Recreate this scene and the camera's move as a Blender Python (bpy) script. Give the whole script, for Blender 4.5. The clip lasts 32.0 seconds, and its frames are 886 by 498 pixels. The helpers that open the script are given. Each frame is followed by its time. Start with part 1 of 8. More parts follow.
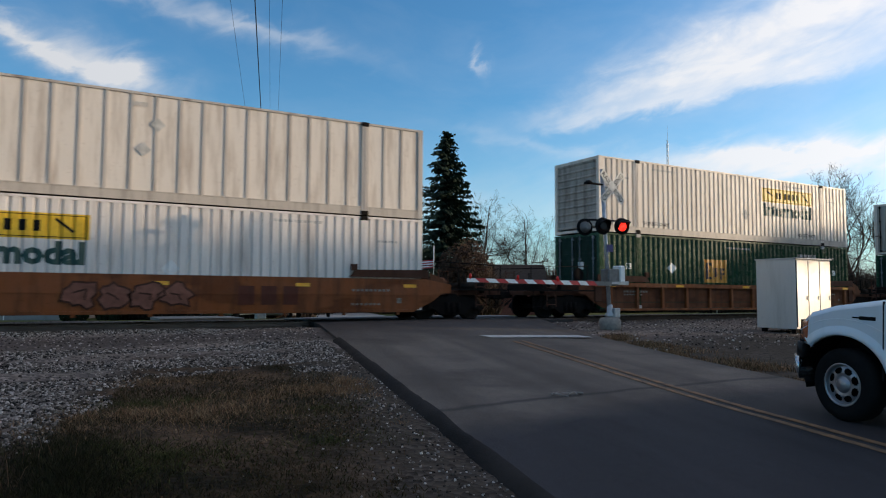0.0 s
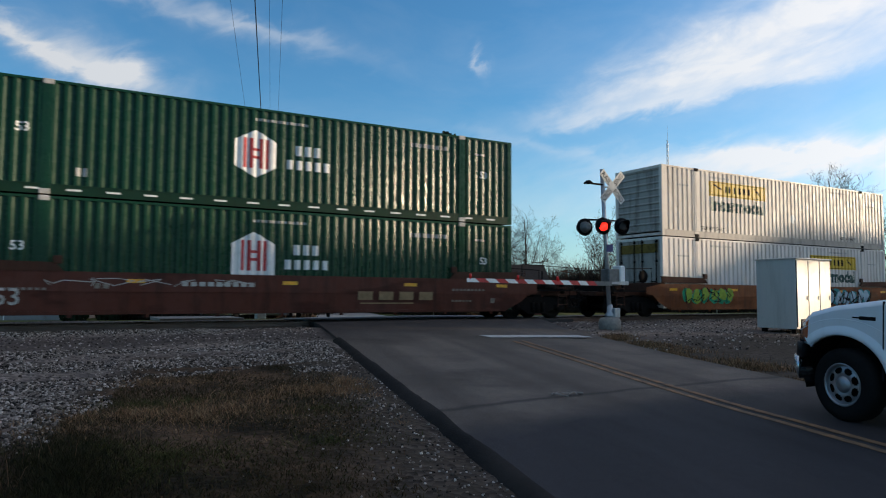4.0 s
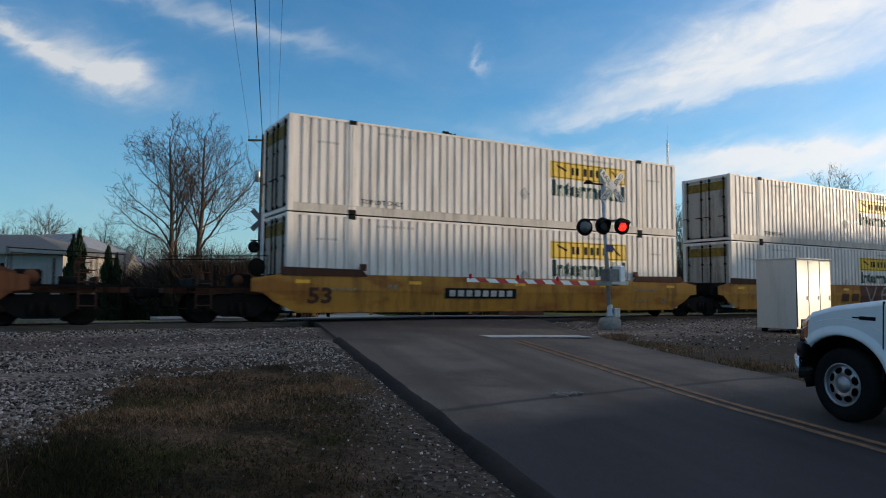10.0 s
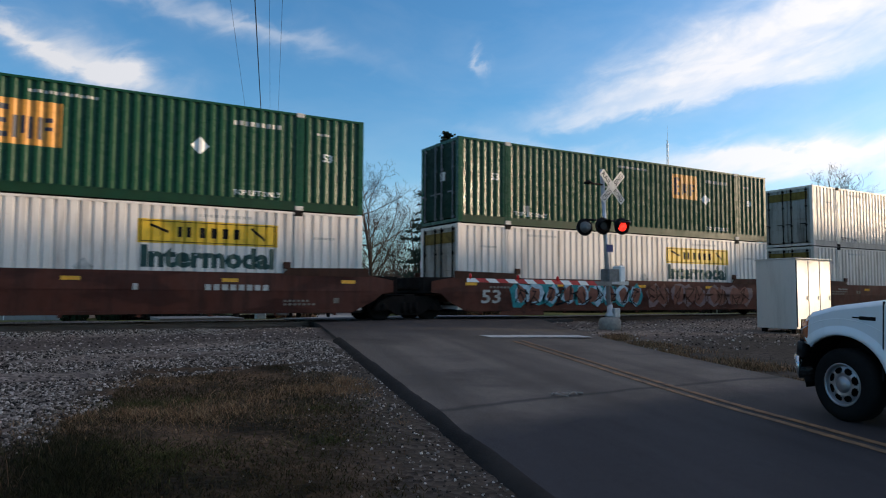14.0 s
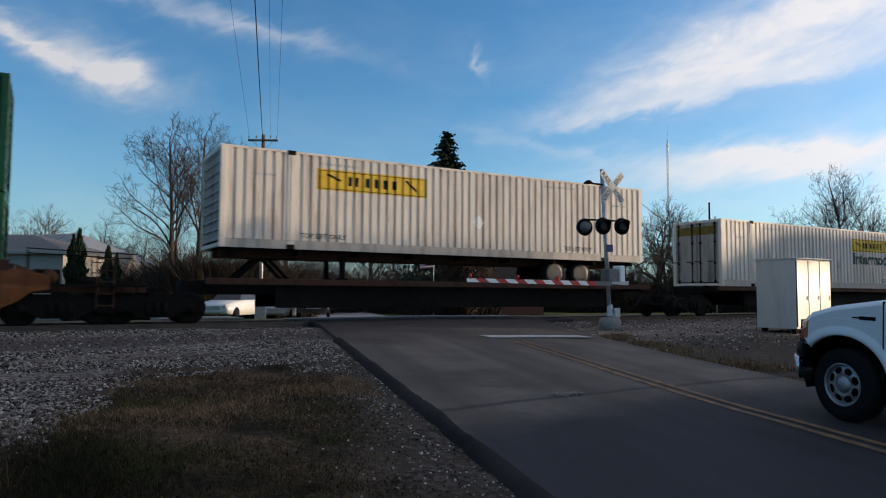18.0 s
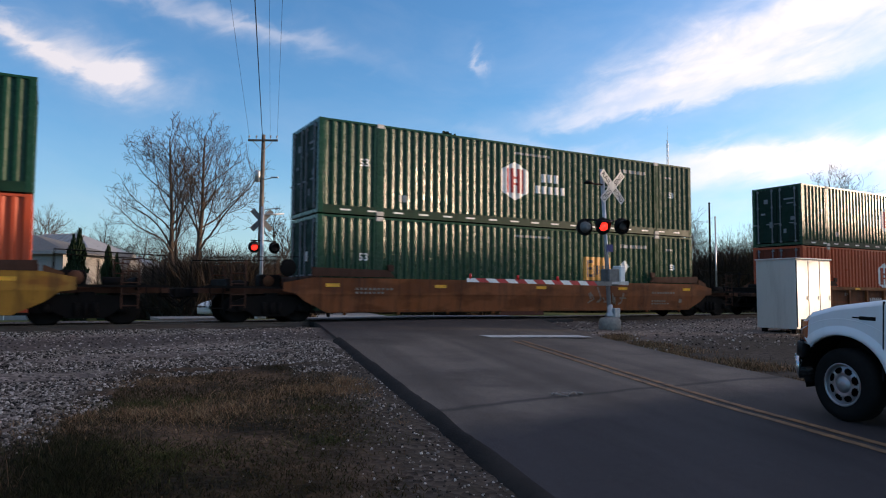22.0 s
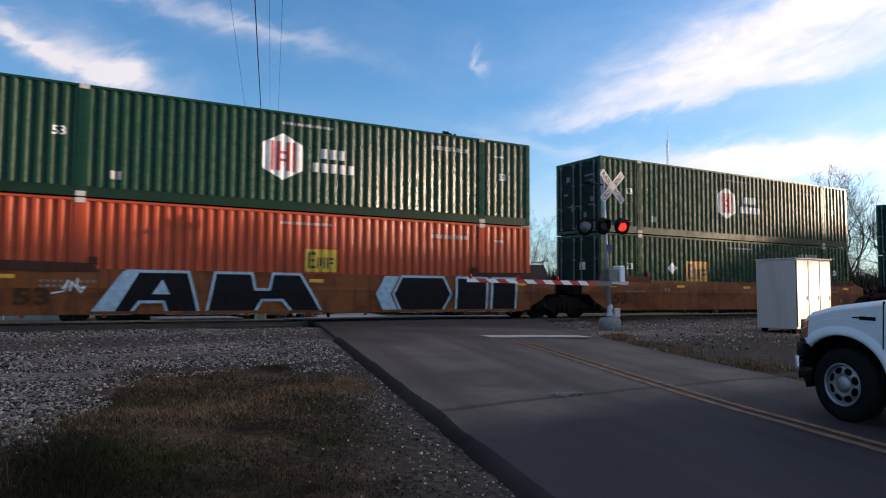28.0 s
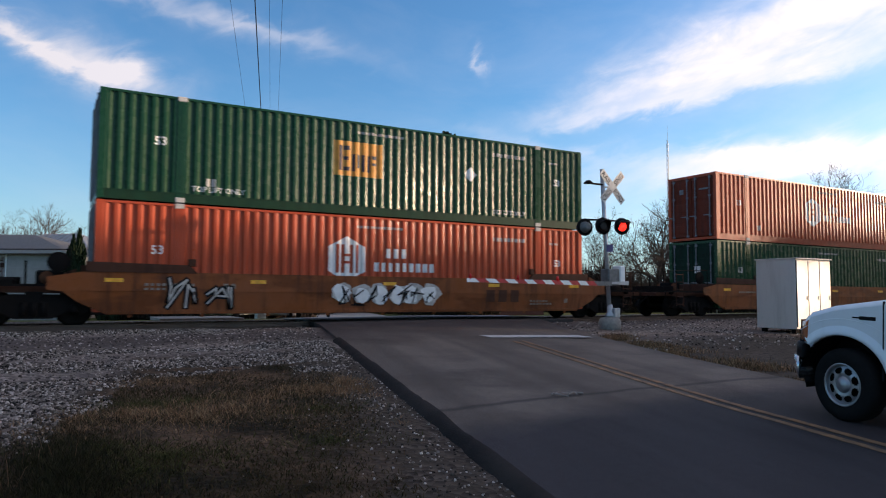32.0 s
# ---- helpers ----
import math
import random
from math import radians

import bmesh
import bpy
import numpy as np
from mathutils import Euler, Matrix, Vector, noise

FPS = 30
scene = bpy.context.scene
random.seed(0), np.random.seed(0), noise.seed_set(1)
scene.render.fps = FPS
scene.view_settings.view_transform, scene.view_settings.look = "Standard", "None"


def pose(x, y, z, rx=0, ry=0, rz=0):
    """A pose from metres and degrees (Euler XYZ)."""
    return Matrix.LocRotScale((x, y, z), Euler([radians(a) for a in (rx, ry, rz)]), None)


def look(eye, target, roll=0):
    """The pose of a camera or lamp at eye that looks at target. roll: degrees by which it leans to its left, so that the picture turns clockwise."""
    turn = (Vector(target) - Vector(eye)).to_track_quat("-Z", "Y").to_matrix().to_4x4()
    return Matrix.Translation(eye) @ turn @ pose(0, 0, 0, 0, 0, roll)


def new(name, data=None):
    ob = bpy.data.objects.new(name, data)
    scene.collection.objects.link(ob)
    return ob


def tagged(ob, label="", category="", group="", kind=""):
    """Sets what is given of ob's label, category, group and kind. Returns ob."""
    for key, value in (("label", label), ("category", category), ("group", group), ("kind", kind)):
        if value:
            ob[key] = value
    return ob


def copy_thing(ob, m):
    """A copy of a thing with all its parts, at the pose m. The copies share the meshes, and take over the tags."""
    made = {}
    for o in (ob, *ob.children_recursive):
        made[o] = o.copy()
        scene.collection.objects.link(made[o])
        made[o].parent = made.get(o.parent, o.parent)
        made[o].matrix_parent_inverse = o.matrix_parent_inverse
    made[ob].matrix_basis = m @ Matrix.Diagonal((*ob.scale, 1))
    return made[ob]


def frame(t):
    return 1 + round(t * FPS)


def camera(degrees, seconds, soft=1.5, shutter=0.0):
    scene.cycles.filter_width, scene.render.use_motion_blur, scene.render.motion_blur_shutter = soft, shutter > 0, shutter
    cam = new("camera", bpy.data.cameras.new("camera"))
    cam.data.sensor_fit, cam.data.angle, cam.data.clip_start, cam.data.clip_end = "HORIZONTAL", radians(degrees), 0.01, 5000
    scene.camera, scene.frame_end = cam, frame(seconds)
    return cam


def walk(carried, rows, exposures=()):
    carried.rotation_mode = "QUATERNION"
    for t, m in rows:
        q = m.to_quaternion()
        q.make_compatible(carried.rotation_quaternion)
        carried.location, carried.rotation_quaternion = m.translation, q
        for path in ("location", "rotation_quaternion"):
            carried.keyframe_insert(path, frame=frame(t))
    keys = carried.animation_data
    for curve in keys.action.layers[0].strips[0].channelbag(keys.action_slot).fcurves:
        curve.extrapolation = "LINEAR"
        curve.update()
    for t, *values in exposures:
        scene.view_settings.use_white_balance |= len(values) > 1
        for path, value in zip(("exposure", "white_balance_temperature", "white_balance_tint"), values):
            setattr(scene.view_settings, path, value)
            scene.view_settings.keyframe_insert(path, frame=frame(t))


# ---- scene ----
from mathutils import geometry  # polygon filling for painted shapes

EYE = (0.0, -19.718, 0.825)
cam = camera(65.06, 32.0, soft=1.1, shutter=0.12)
VIEW = look(EYE, (EYE[0] + 0.49623, EYE[1] + 0.86568, EYE[2] + 0.06597), 0.32)
# seconds, stops, kelvin, tint: the clip's camera re-meters as pale and dark cars pass
METER = [(0.0, -0.12, 6600, 12), (3.5, -0.2, 6500, 10), (5.5, 0.15, 6700, 15), (6.5, 0.15, 6700, 15), (8.0, -0.2, 6650, 12), (10.5, -0.2, 6500, 10), (12.5, -0.2, 6650, 13), (14.0, 0.0, 6650, 14),
         (16.5, -0.22, 6650, 14), (18.3, -0.22, 6650, 14), (19.0, 0.05, 6700, 16), (20.0, 0.12, 6850, 22), (32.0, 0.12, 6850, 22)]
walk(cam, [(0.0, VIEW), (32.0, VIEW)], METER)

# ---- world, sun ----
SUN_FROM = Vector((0.932, -0.362, 0)).normalized()
SUN_EL = radians(7.8)


def build_world():
    w = bpy.data.worlds.new("sky")
    scene.world = w
    w.use_nodes = True
    nt = w.node_tree
    nt.nodes.clear()
    N, Lk = nt.nodes.new, nt.links.new
    out, bg = N("ShaderNodeOutputWorld"), N("ShaderNodeBackground")
    sky = N("ShaderNodeTexSky")
    sky.sky_type, sky.sun_disc = "NISHITA", False
    sky.sun_elevation = SUN_EL
    sky.sun_rotation = math.atan2(SUN_FROM.x, SUN_FROM.y)
    sky.altitude, sky.air_density, sky.dust_density, sky.ozone_density = 200, 1.0, 0.6, 2.0
    bg.inputs["Strength"].default_value = 0.15
    co = N("ShaderNodeTexCoord")
    sep = N("ShaderNodeSeparateXYZ")
    Lk(co.outputs["Generated"], sep.inputs[0])

    def math_node(op, a, b=None, c=None):
        n = N("ShaderNodeMath")
        n.operation = op
        for i, v in enumerate((a, b, c)):
            if v is None:
                continue
            if isinstance(v, (int, float)):
                n.inputs[i].default_value = v
            else:
                Lk(v, n.inputs[i])
        return n.outputs[0]

    az = math_node("ARCTAN2", sep.outputs[0], sep.outputs[1])   # 0 at +y, grows towards +x
    el = math_node("ARCSINE", sep.outputs[2])
    comb = N("ShaderNodeCombineXYZ")
    Lk(az, comb.inputs[0])
    Lk(el, comb.inputs[1])

    def streaked(scale, stretch, turn, detail=6.0, rough=0.6, seed=0.0):
        turned, mp = N("ShaderNodeMapping"), N("ShaderNodeMapping")
        turned.inputs["Rotation"].default_value = (0, 0, -turn)
        mp.inputs["Scale"].default_value = (scale, scale * stretch, 1)
        mp.inputs["Location"].default_value = (seed, seed * 0.7, 0)
        Lk(comb.outputs[0], turned.inputs[0])
        Lk(turned.outputs[0], mp.inputs[0])
        nz = N("ShaderNodeTexNoise")
        nz.inputs["Scale"].default_value = 1.0
        nz.inputs["Detail"].default_value = detail
        nz.inputs["Roughness"].default_value = rough
        nz.inputs["Distortion"].default_value = 0.5
        Lk(mp.outputs[0], nz.inputs["Vector"])
        return nz.outputs["Fac"]

    # ragged outlines: the clouds' own coordinates wander
    wander = math_node("SUBTRACT", streaked(11, 1.6, radians(15), 5.0, 0.62, 1.7), 0.5)
    caz = math_node("ADD", az, math_node("MULTIPLY", wander, 0.10))
    cel = math_node("ADD", el, math_node("MULTIPLY", math_node("SUBTRACT", streaked(16, 2.0, radians(16), 5.0, 0.55, 9.4), 0.5), 0.050))

    def along_across(az0, el0, turn):
        a = math_node("SUBTRACT", caz, radians(az0))
        e = math_node("SUBTRACT", cel, radians(el0))
        c, s = math.cos(radians(turn)), math.sin(radians(turn))
        return (math_node("ADD", math_node("MULTIPLY", a, c), math_node("MULTIPLY", e, s)),
                math_node("SUBTRACT", math_node("MULTIPLY", e, c), math_node("MULTIPLY", a, s)))

    def bell(v, width):
        return math_node("EXPONENT", math_node("MULTIPLY", math_node("POWER", math_node("ABSOLUTE", math_node("DIVIDE", v, radians(width))), 2), -1.0))

    def bank(az0, el0, length, width, turn):
        """A soft elongated cloud bank, in degrees, turned anticlockwise."""
        p, q = along_across(az0, el0, turn)
        return math_node("MULTIPLY", bell(p, length), bell(q, width))

    def shelf(az0, el0, length, rise, fall, turn):
        """A bank with a firm lower edge that thins out upwards."""
        p, q = along_across(az0, el0, turn)
        low = math_node("MINIMUM", math_node("MAXIMUM", math_node("ADD", math_node("DIVIDE", q, radians(rise)), 0.5), 0.0), 1.0)
        up = math_node("EXPONENT", math_node("DIVIDE", math_node("MAXIMUM", q, 0.0), -radians(fall)))
        return math_node("MULTIPLY", math_node("MULTIPLY", low, up), bell(p, length))

    banks = None
    for b in BANKS:
        g = math_node("MULTIPLY", bank(*b[:5]), b[5])
        banks = g if banks is None else math_node("ADD", banks, g)
    for b in SHELVES:
        banks = math_node("ADD", banks, math_node("MULTIPLY", shelf(*b[:6]), b[6]))
    n1 = streaked(7, 3.0, radians(13), 5.0, 0.55, 3.1)
    n2 = streaked(24, 2.4, radians(18), 4.0, 0.5, 8.3)
    tex = math_node("ADD", math_node("MULTIPLY", n1, 1.25), math_node("MULTIPLY", n2, 0.30))
    tex = math_node("SUBTRACT", tex, 0.30)
    cov = math_node("ADD", math_node("MULTIPLY", banks, tex), math_node("MULTIPLY", math_node("MULTIPLY", banks, banks), 0.25))
    thin = math_node("MULTIPLY", math_node("SUBTRACT", streaked(4, 2.4, radians(-8), seed=5.7), 0.44), 0.24)
    cov = math_node("ADD", cov, thin)
    veil = math_node("MULTIPLY", math_node("SUBTRACT", sep.outputs[2], 0.45), 0.9)   # cloud veil overhead, out of view, added to whiten the ground light
    cov = math_node("ADD", cov, math_node("MINIMUM", math_node("MAXIMUM", veil, 0.0), 0.40))
    cl = N("ShaderNodeClamp")
    cl.inputs["Max"].default_value = 0.92
    Lk(cov, cl.inputs[0])
    mix = N("ShaderNodeMixRGB")
    tint = N("ShaderNodeMixRGB")
    tint.blend_type = "MULTIPLY"
    tint.inputs[0].default_value = 1.0
    tint.inputs[2].default_value = SKY_TINT
    Lk(sky.outputs[0], tint.inputs[1])
    low = math_node("MULTIPLY", math_node("EXPONENT", math_node("DIVIDE", math_node("ABSOLUTE", el), -radians(4.5))), 0.75)
    haze = N("ShaderNodeMixRGB")
    haze.inputs[2].default_value = HAZE
    Lk(low, haze.inputs[0])
    Lk(tint.outputs[0], haze.inputs[1])
    mix.inputs[2].default_value = CLOUD
    Lk(cl.outputs[0], mix.inputs[0])
    Lk(haze.outputs[0], mix.inputs[1])
    # warm bright sky round the low sun
    dot = N("ShaderNodeVectorMath")
    dot.operation = "DOT_PRODUCT"
    dot.inputs[1].default_value = (SUN_FROM.x * math.cos(SUN_EL), SUN_FROM.y * math.cos(SUN_EL), math.sin(SUN_EL))
    Lk(co.outputs["Generated"], dot.inputs[0])
    near = math_node("EXPONENT", math_node("MULTIPLY", math_node("SUBTRACT", dot.outputs["Value"], 1.0), AUREOLE[1]))
    glow = N("ShaderNodeMixRGB")
    glow.blend_type = "ADD"
    glow.inputs[2].default_value = AUREOLE[0]
    Lk(near, glow.inputs[0])
    # the sky pales towards the sun and deepens away from it
    side = math_node("ADD", math_node("MULTIPLY", dot.outputs["Value"], 0.24), 0.98)
    dim = N("ShaderNodeVectorMath")
    dim.operation = "SCALE"
    Lk(mix.outputs[0], dim.inputs[0])
    Lk(side, dim.inputs["Scale"])
    Lk(dim.outputs[0], glow.inputs[1])
    Lk(glow.outputs[0], bg.inputs[0])
    Lk(bg.outputs[0], out.inputs[0])


SKY_TINT = (0.70, 1.38, 1.83, 1)
AUREOLE = ((13.5, 8.7, 4.9, 1), 9.0)   # colour, tightness
HAZE = (4.5, 5.7, 6.6, 1)
CLOUD = (5.7, 5.9, 6.1, 1)
# azimuth, elevation, length, width, turn, weight
# rows at 100 and 120: unseen banks, added to whiten the ground light
BANKS = [(57.5, 18.4, 10, 2.8, 10, 0.62), (48.5, 17.4, 8, 1.8, 16, 0.5), (41.0, 14.3, 5, 0.7, 6, 0.42), (44, 16.4, 5, 0.9, 12, 0.3), (61, 21.6, 10, 2.4, 10, 0.6), (56, 9.8, 14, 1.5, -1, 1.0), (-1.8, 17.6, 4.2, 0.8, -24, 1.0), (4.2, 16.3, 3.6, 1.5, -16, 1.05), (2.0, 17.0, 6, 1.5, -15, 0.35),
         (9, 21.3, 8, 0.8, -9, 0.55), (17, 20.2, 6, 0.6, -12, 0.35), (32.8, 18.8, 1.0, 0.4, -60, 0.5), (37, 12.2, 6, 0.5, -12, 0.3), (100, 20, 30, 12, 8, 0.9), (120, 8, 36, 6, 0, 0.7), (42, 7, 30, 2.2, 0, 0.35)]
# azimuth, elevation, length, softness of the lower edge, height, turn, weight
SHELVES = [(52.5, 15.0, 10.5, 0.8, 2.4, 6.5, 0.62), (60, 10.2, 13, 0.8, 1.0, -2, 0.6)]
build_world()

sun = new("sun", bpy.data.lights.new("sun", "SUN"))
sun.data.energy, sun.data.angle, sun.data.color = 4.7, radians(0.53), (1.0, 0.80, 0.56)
sun_from = Vector((SUN_FROM.x * math.cos(SUN_EL), SUN_FROM.y * math.cos(SUN_EL), math.sin(SUN_EL)))
sun.matrix_world = look(sun_from * 200, (0, 0, 0))

# ---- materials ----


def material(name):
    m = bpy.data.materials.new(name)
    m.use_nodes = True
    nt = m.node_tree
    return m, nt, nt.nodes["Principled BSDF"], nt.nodes.new, nt.links.new


def coords(nt, own=True):
    """Object coordinates, shifted per object so that no two wear alike."""
    N, Lk = nt.nodes.new, nt.links.new
    co = N("ShaderNodeTexCoord")
    if not own:
        return co.outputs["Object"]
    info = N("ShaderNodeObjectInfo")
    mul = N("ShaderNodeMath")
    mul.operation = "MULTIPLY"
    mul.inputs[1].default_value = 60
    Lk(info.outputs["Random"], mul.inputs[0])
    add = N("ShaderNodeVectorMath")
    add.operation = "ADD"
    Lk(co.outputs["Object"], add.inputs[0])
    Lk(mul.outputs[0], add.inputs[1])
    return add.outputs[0]


def noise_of(nt, vec, scale, detail=5.0, rough=0.6, stretch=(1, 1, 1)):
    N, Lk = nt.nodes.new, nt.links.new
    mp = N("ShaderNodeMapping")
    mp.inputs["Scale"].default_value = stretch
    Lk(vec, mp.inputs[0])
    nz = N("ShaderNodeTexNoise")
    nz.inputs["Scale"].default_value = scale
    nz.inputs["Detail"].default_value = detail
    nz.inputs["Roughness"].default_value = rough
    Lk(mp.outputs[0], nz.inputs["Vector"])
    return nz.outputs["Fac"]


def ramp(nt, fac, lo, hi, a=(0, 0, 0, 1), b=(1, 1, 1, 1)):
    n = nt.nodes.new("ShaderNodeValToRGB")
    n.color_ramp.elements[0].position, n.color_ramp.elements[1].position = lo, hi
    n.color_ramp.elements[0].color, n.color_ramp.elements[1].color = a, b
    nt.links.new(fac, n.inputs[0])
    return n.outputs[0]


def mixed(nt, fac, a, b, mode="MIX"):
    n = nt.nodes.new("ShaderNodeMixRGB")
    n.blend_type = mode
    for v, i in ((fac, 0), (a, 1), (b, 2)):
        if isinstance(v, (int, float)):
            n.inputs[i].default_value = v
        elif isinstance(v, tuple):
            n.inputs[i].default_value = (*v[:3], 1)
        else:
            nt.links.new(v, n.inputs[i])
    return n.outputs[0]


def bump(nt, bsdf, height, strength=0.3, distance=0.01):
    n = nt.nodes.new("ShaderNodeBump")
    n.inputs["Strength"].default_value, n.inputs["Distance"].default_value = strength, distance
    nt.links.new(height, n.inputs["Height"])
    nt.links.new(n.outputs[0], bsdf.inputs["Normal"])


def painted(name, col, rough=0.45, metal=0.0, dirt=0.35, dirt_col=(0.08, 0.06, 0.045), own=True, streak=True, fade=0.12, spec=0.4, patch=None):
    """Weathered paint on steel: faded patches, grime streaks that run down, fine grain."""
    m, nt, b, N, Lk = material(name)
    v = coords(nt, own)
    big = ramp(nt, noise_of(nt, v, 0.55, 4), 0.35, 0.7)
    c = mixed(nt, big, col, tuple(min(1, x * (1 - fade) + fade * 0.35) for x in col))
    if patch:
        c = mixed(nt, ramp(nt, noise_of(nt, v, 0.9, 3, 0.5, (0.6, 1, 1.8)), 0.52, 0.60), c, patch)
    if streak:
        st = ramp(nt, noise_of(nt, v, 2.2, 6, 0.65, (1.6, 1.6, 0.18)), 0.48, 0.78)
        c = mixed(nt, mixed(nt, 1.0, st, (dirt, dirt, dirt), "MULTIPLY"), c, dirt_col)
    sp = ramp(nt, noise_of(nt, v, 14, 5, 0.7), 0.60, 0.75)
    c = mixed(nt, mixed(nt, 1.0, sp, (dirt * 0.8,) * 3, "MULTIPLY"), c, dirt_col)
    Lk(c, b.inputs["Base Color"])
    Lk(ramp(nt, noise_of(nt, v, 3.5, 4), 0.3, 0.7, (rough * 0.75,) * 3 + (1,), (min(1, rough * 1.3),) * 3 + (1,)), b.inputs["Roughness"])
    b.inputs["Metallic"].default_value = metal
    b.inputs["Specular IOR Level"].default_value = spec
    bump(nt, b, noise_of(nt, v, 30, 3), 0.08, 0.004)
    return m


def plain(name, col, rough=0.6, metal=0.0, var=0.25, scale=6.0, grain=0.2):
    m, nt, b, N, Lk = material(name)
    v = coords(nt)
    c = mixed(nt, ramp(nt, noise_of(nt, v, scale), 0.3, 0.7), tuple(x * (1 - var) for x in col), tuple(min(1, x * (1 + var)) for x in col))
    Lk(c, b.inputs["Base Color"])
    b.inputs["Roughness"].default_value, b.inputs["Metallic"].default_value = rough, metal
    b.inputs["Specular IOR Level"].default_value = 0.5 if rough < 0.6 else 0.12
    bump(nt, b, noise_of(nt, v, scale * 6, 4), grain, 0.006)
    return m


def island(name, cols, rough=0.85):
    """Loose pieces, each of its own shade."""
    m, nt, b, N, Lk = material(name)
    g = N("ShaderNodeNewGeometry")
    r = N("ShaderNodeValToRGB")
    r.color_ramp.interpolation = "LINEAR"
    while len(r.color_ramp.elements) < len(cols):
        r.color_ramp.elements.new(0.5)
    for i, (e, c) in enumerate(zip(r.color_ramp.elements, cols)):
        e.position, e.color = i / (len(cols) - 1), (*c, 1)
    Lk(g.outputs["Random Per Island"], r.inputs[0])
    Lk(r.outputs[0], b.inputs["Base Color"])
    b.inputs["Roughness"].default_value = rough
    b.inputs["Specular IOR Level"].default_value = 0.12
    return m


M = {}
M["white"] = painted("container_white", (0.73, 0.665, 0.605), 0.5, dirt=0.6, dirt_col=(0.24, 0.17, 0.12))
M["white2"] = painted("container_offwhite", (0.69, 0.61, 0.525), 0.5, dirt=0.75, dirt_col=(0.25, 0.17, 0.11))
M["post_grime"] = painted("grimy_post", (0.46, 0.41, 0.36), 0.6, dirt=0.9, dirt_col=(0.12, 0.08, 0.055), spec=0.2)
# left ends: their shade put into a darker white, with visible grime
M["white_end"] = painted("shaded_grimy_white_end", (0.36, 0.33, 0.29), 0.7, dirt=0.95, dirt_col=(0.05, 0.036, 0.026), spec=0.2)
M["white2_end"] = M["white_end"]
M["green"] = painted("container_green", (0.0042, 0.041, 0.017), 0.27, dirt=0.22, fade=0.01, spec=0.22, dirt_col=(0.03, 0.025, 0.02))
M["green2"] = painted("container_emerald", (0.005, 0.050, 0.0185), 0.27, dirt=0.22, fade=0.01, spec=0.22, dirt_col=(0.03, 0.025, 0.02))
M["red"] = painted("container_orange", (0.44, 0.064, 0.020), 0.34, dirt=0.4, fade=0.03, spec=0.22, dirt_col=(0.12, 0.03, 0.015))
M["purple"] = painted("container_violet", (0.042, 0.046, 0.090), 0.36, dirt=0.25, fade=0.02, spec=0.2)
M["blue"] = painted("container_navy", (0.009, 0.022, 0.080), 0.27, dirt=0.2, fade=0.01, spec=0.25)
# bottom rails: recess shade put into darker paint, with grime streaks
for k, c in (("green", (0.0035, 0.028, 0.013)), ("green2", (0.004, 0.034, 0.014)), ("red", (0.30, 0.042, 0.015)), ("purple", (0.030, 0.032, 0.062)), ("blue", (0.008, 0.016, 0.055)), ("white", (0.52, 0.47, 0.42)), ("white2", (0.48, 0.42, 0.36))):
    M[k + "_rail"] = painted("shaded_grimy_rail_" + k, c, 0.5, dirt=0.7, fade=0.01, dirt_col=tuple(x * 0.3 for x in c), spec=0.2)
# left ends of coloured boxes: shade put into darker copies of the paint
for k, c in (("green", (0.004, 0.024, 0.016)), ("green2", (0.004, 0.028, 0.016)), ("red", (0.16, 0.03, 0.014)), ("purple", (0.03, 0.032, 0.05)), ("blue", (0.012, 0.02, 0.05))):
    M[k + "_end"] = painted("shaded_end_" + k, c, 0.65, dirt=0.8, fade=0.01, dirt_col=(0.012, 0.011, 0.011), spec=0.15)
M["well_yellow"] = painted("well_yellow", (0.42, 0.185, 0.022), 0.6, patch=(0.31, 0.115, 0.02), dirt=0.85, fade=0.04, dirt_col=(0.055, 0.028, 0.013), spec=0.2)
M["well_orange"] = painted("well_orange", (0.225, 0.066, 0.017), 0.65, patch=(0.150, 0.045, 0.014), dirt=0.9, fade=0.04, dirt_col=(0.040, 0.016, 0.010), spec=0.2)
# recessed sheets between ribs: their shade put into a darker rusty paint
M["well_panel"] = painted("shaded_rusty_sheet", (0.125, 0.040, 0.014), 0.7, patch=(0.085, 0.028, 0.012), dirt=0.9, fade=0.03, dirt_col=(0.025, 0.011, 0.008), spec=0.15)
M["well_brown"] = painted("well_brown", (0.092, 0.026, 0.015), 0.65, patch=(0.060, 0.018, 0.012), dirt=0.85, fade=0.03, dirt_col=(0.020, 0.010, 0.008), spec=0.2)
M["end_brown"] = painted("car_end_brown", (0.072, 0.030, 0.018), 0.8, dirt=0.7, fade=0.02, dirt_col=(0.014, 0.010, 0.008), spec=0.15)
M["rust"] = painted("rusty_plate", (0.13, 0.05, 0.024), 0.8, dirt=0.7, fade=0.03, dirt_col=(0.03, 0.016, 0.010), spec=0.12)
M["steel_dark"] = painted("grimy_steel", (0.010, 0.008, 0.0072), 0.85, dirt=0.3, fade=0.01, dirt_col=(0.012, 0.009, 0.007), spec=0.06)
M["wheel"] = painted("wheel_steel", (0.009, 0.007, 0.006), 0.75, 0.0, dirt=0.3, fade=0.01, dirt_col=(0.012, 0.009, 0.007), spec=0.1)
M["rail"] = painted("rail_steel", (0.12, 0.07, 0.05), 0.5, 0.5, dirt=0.4)
M["galv"] = plain("galvanised_steel", (0.42, 0.43, 0.44), 0.45, 0.7, 0.2)
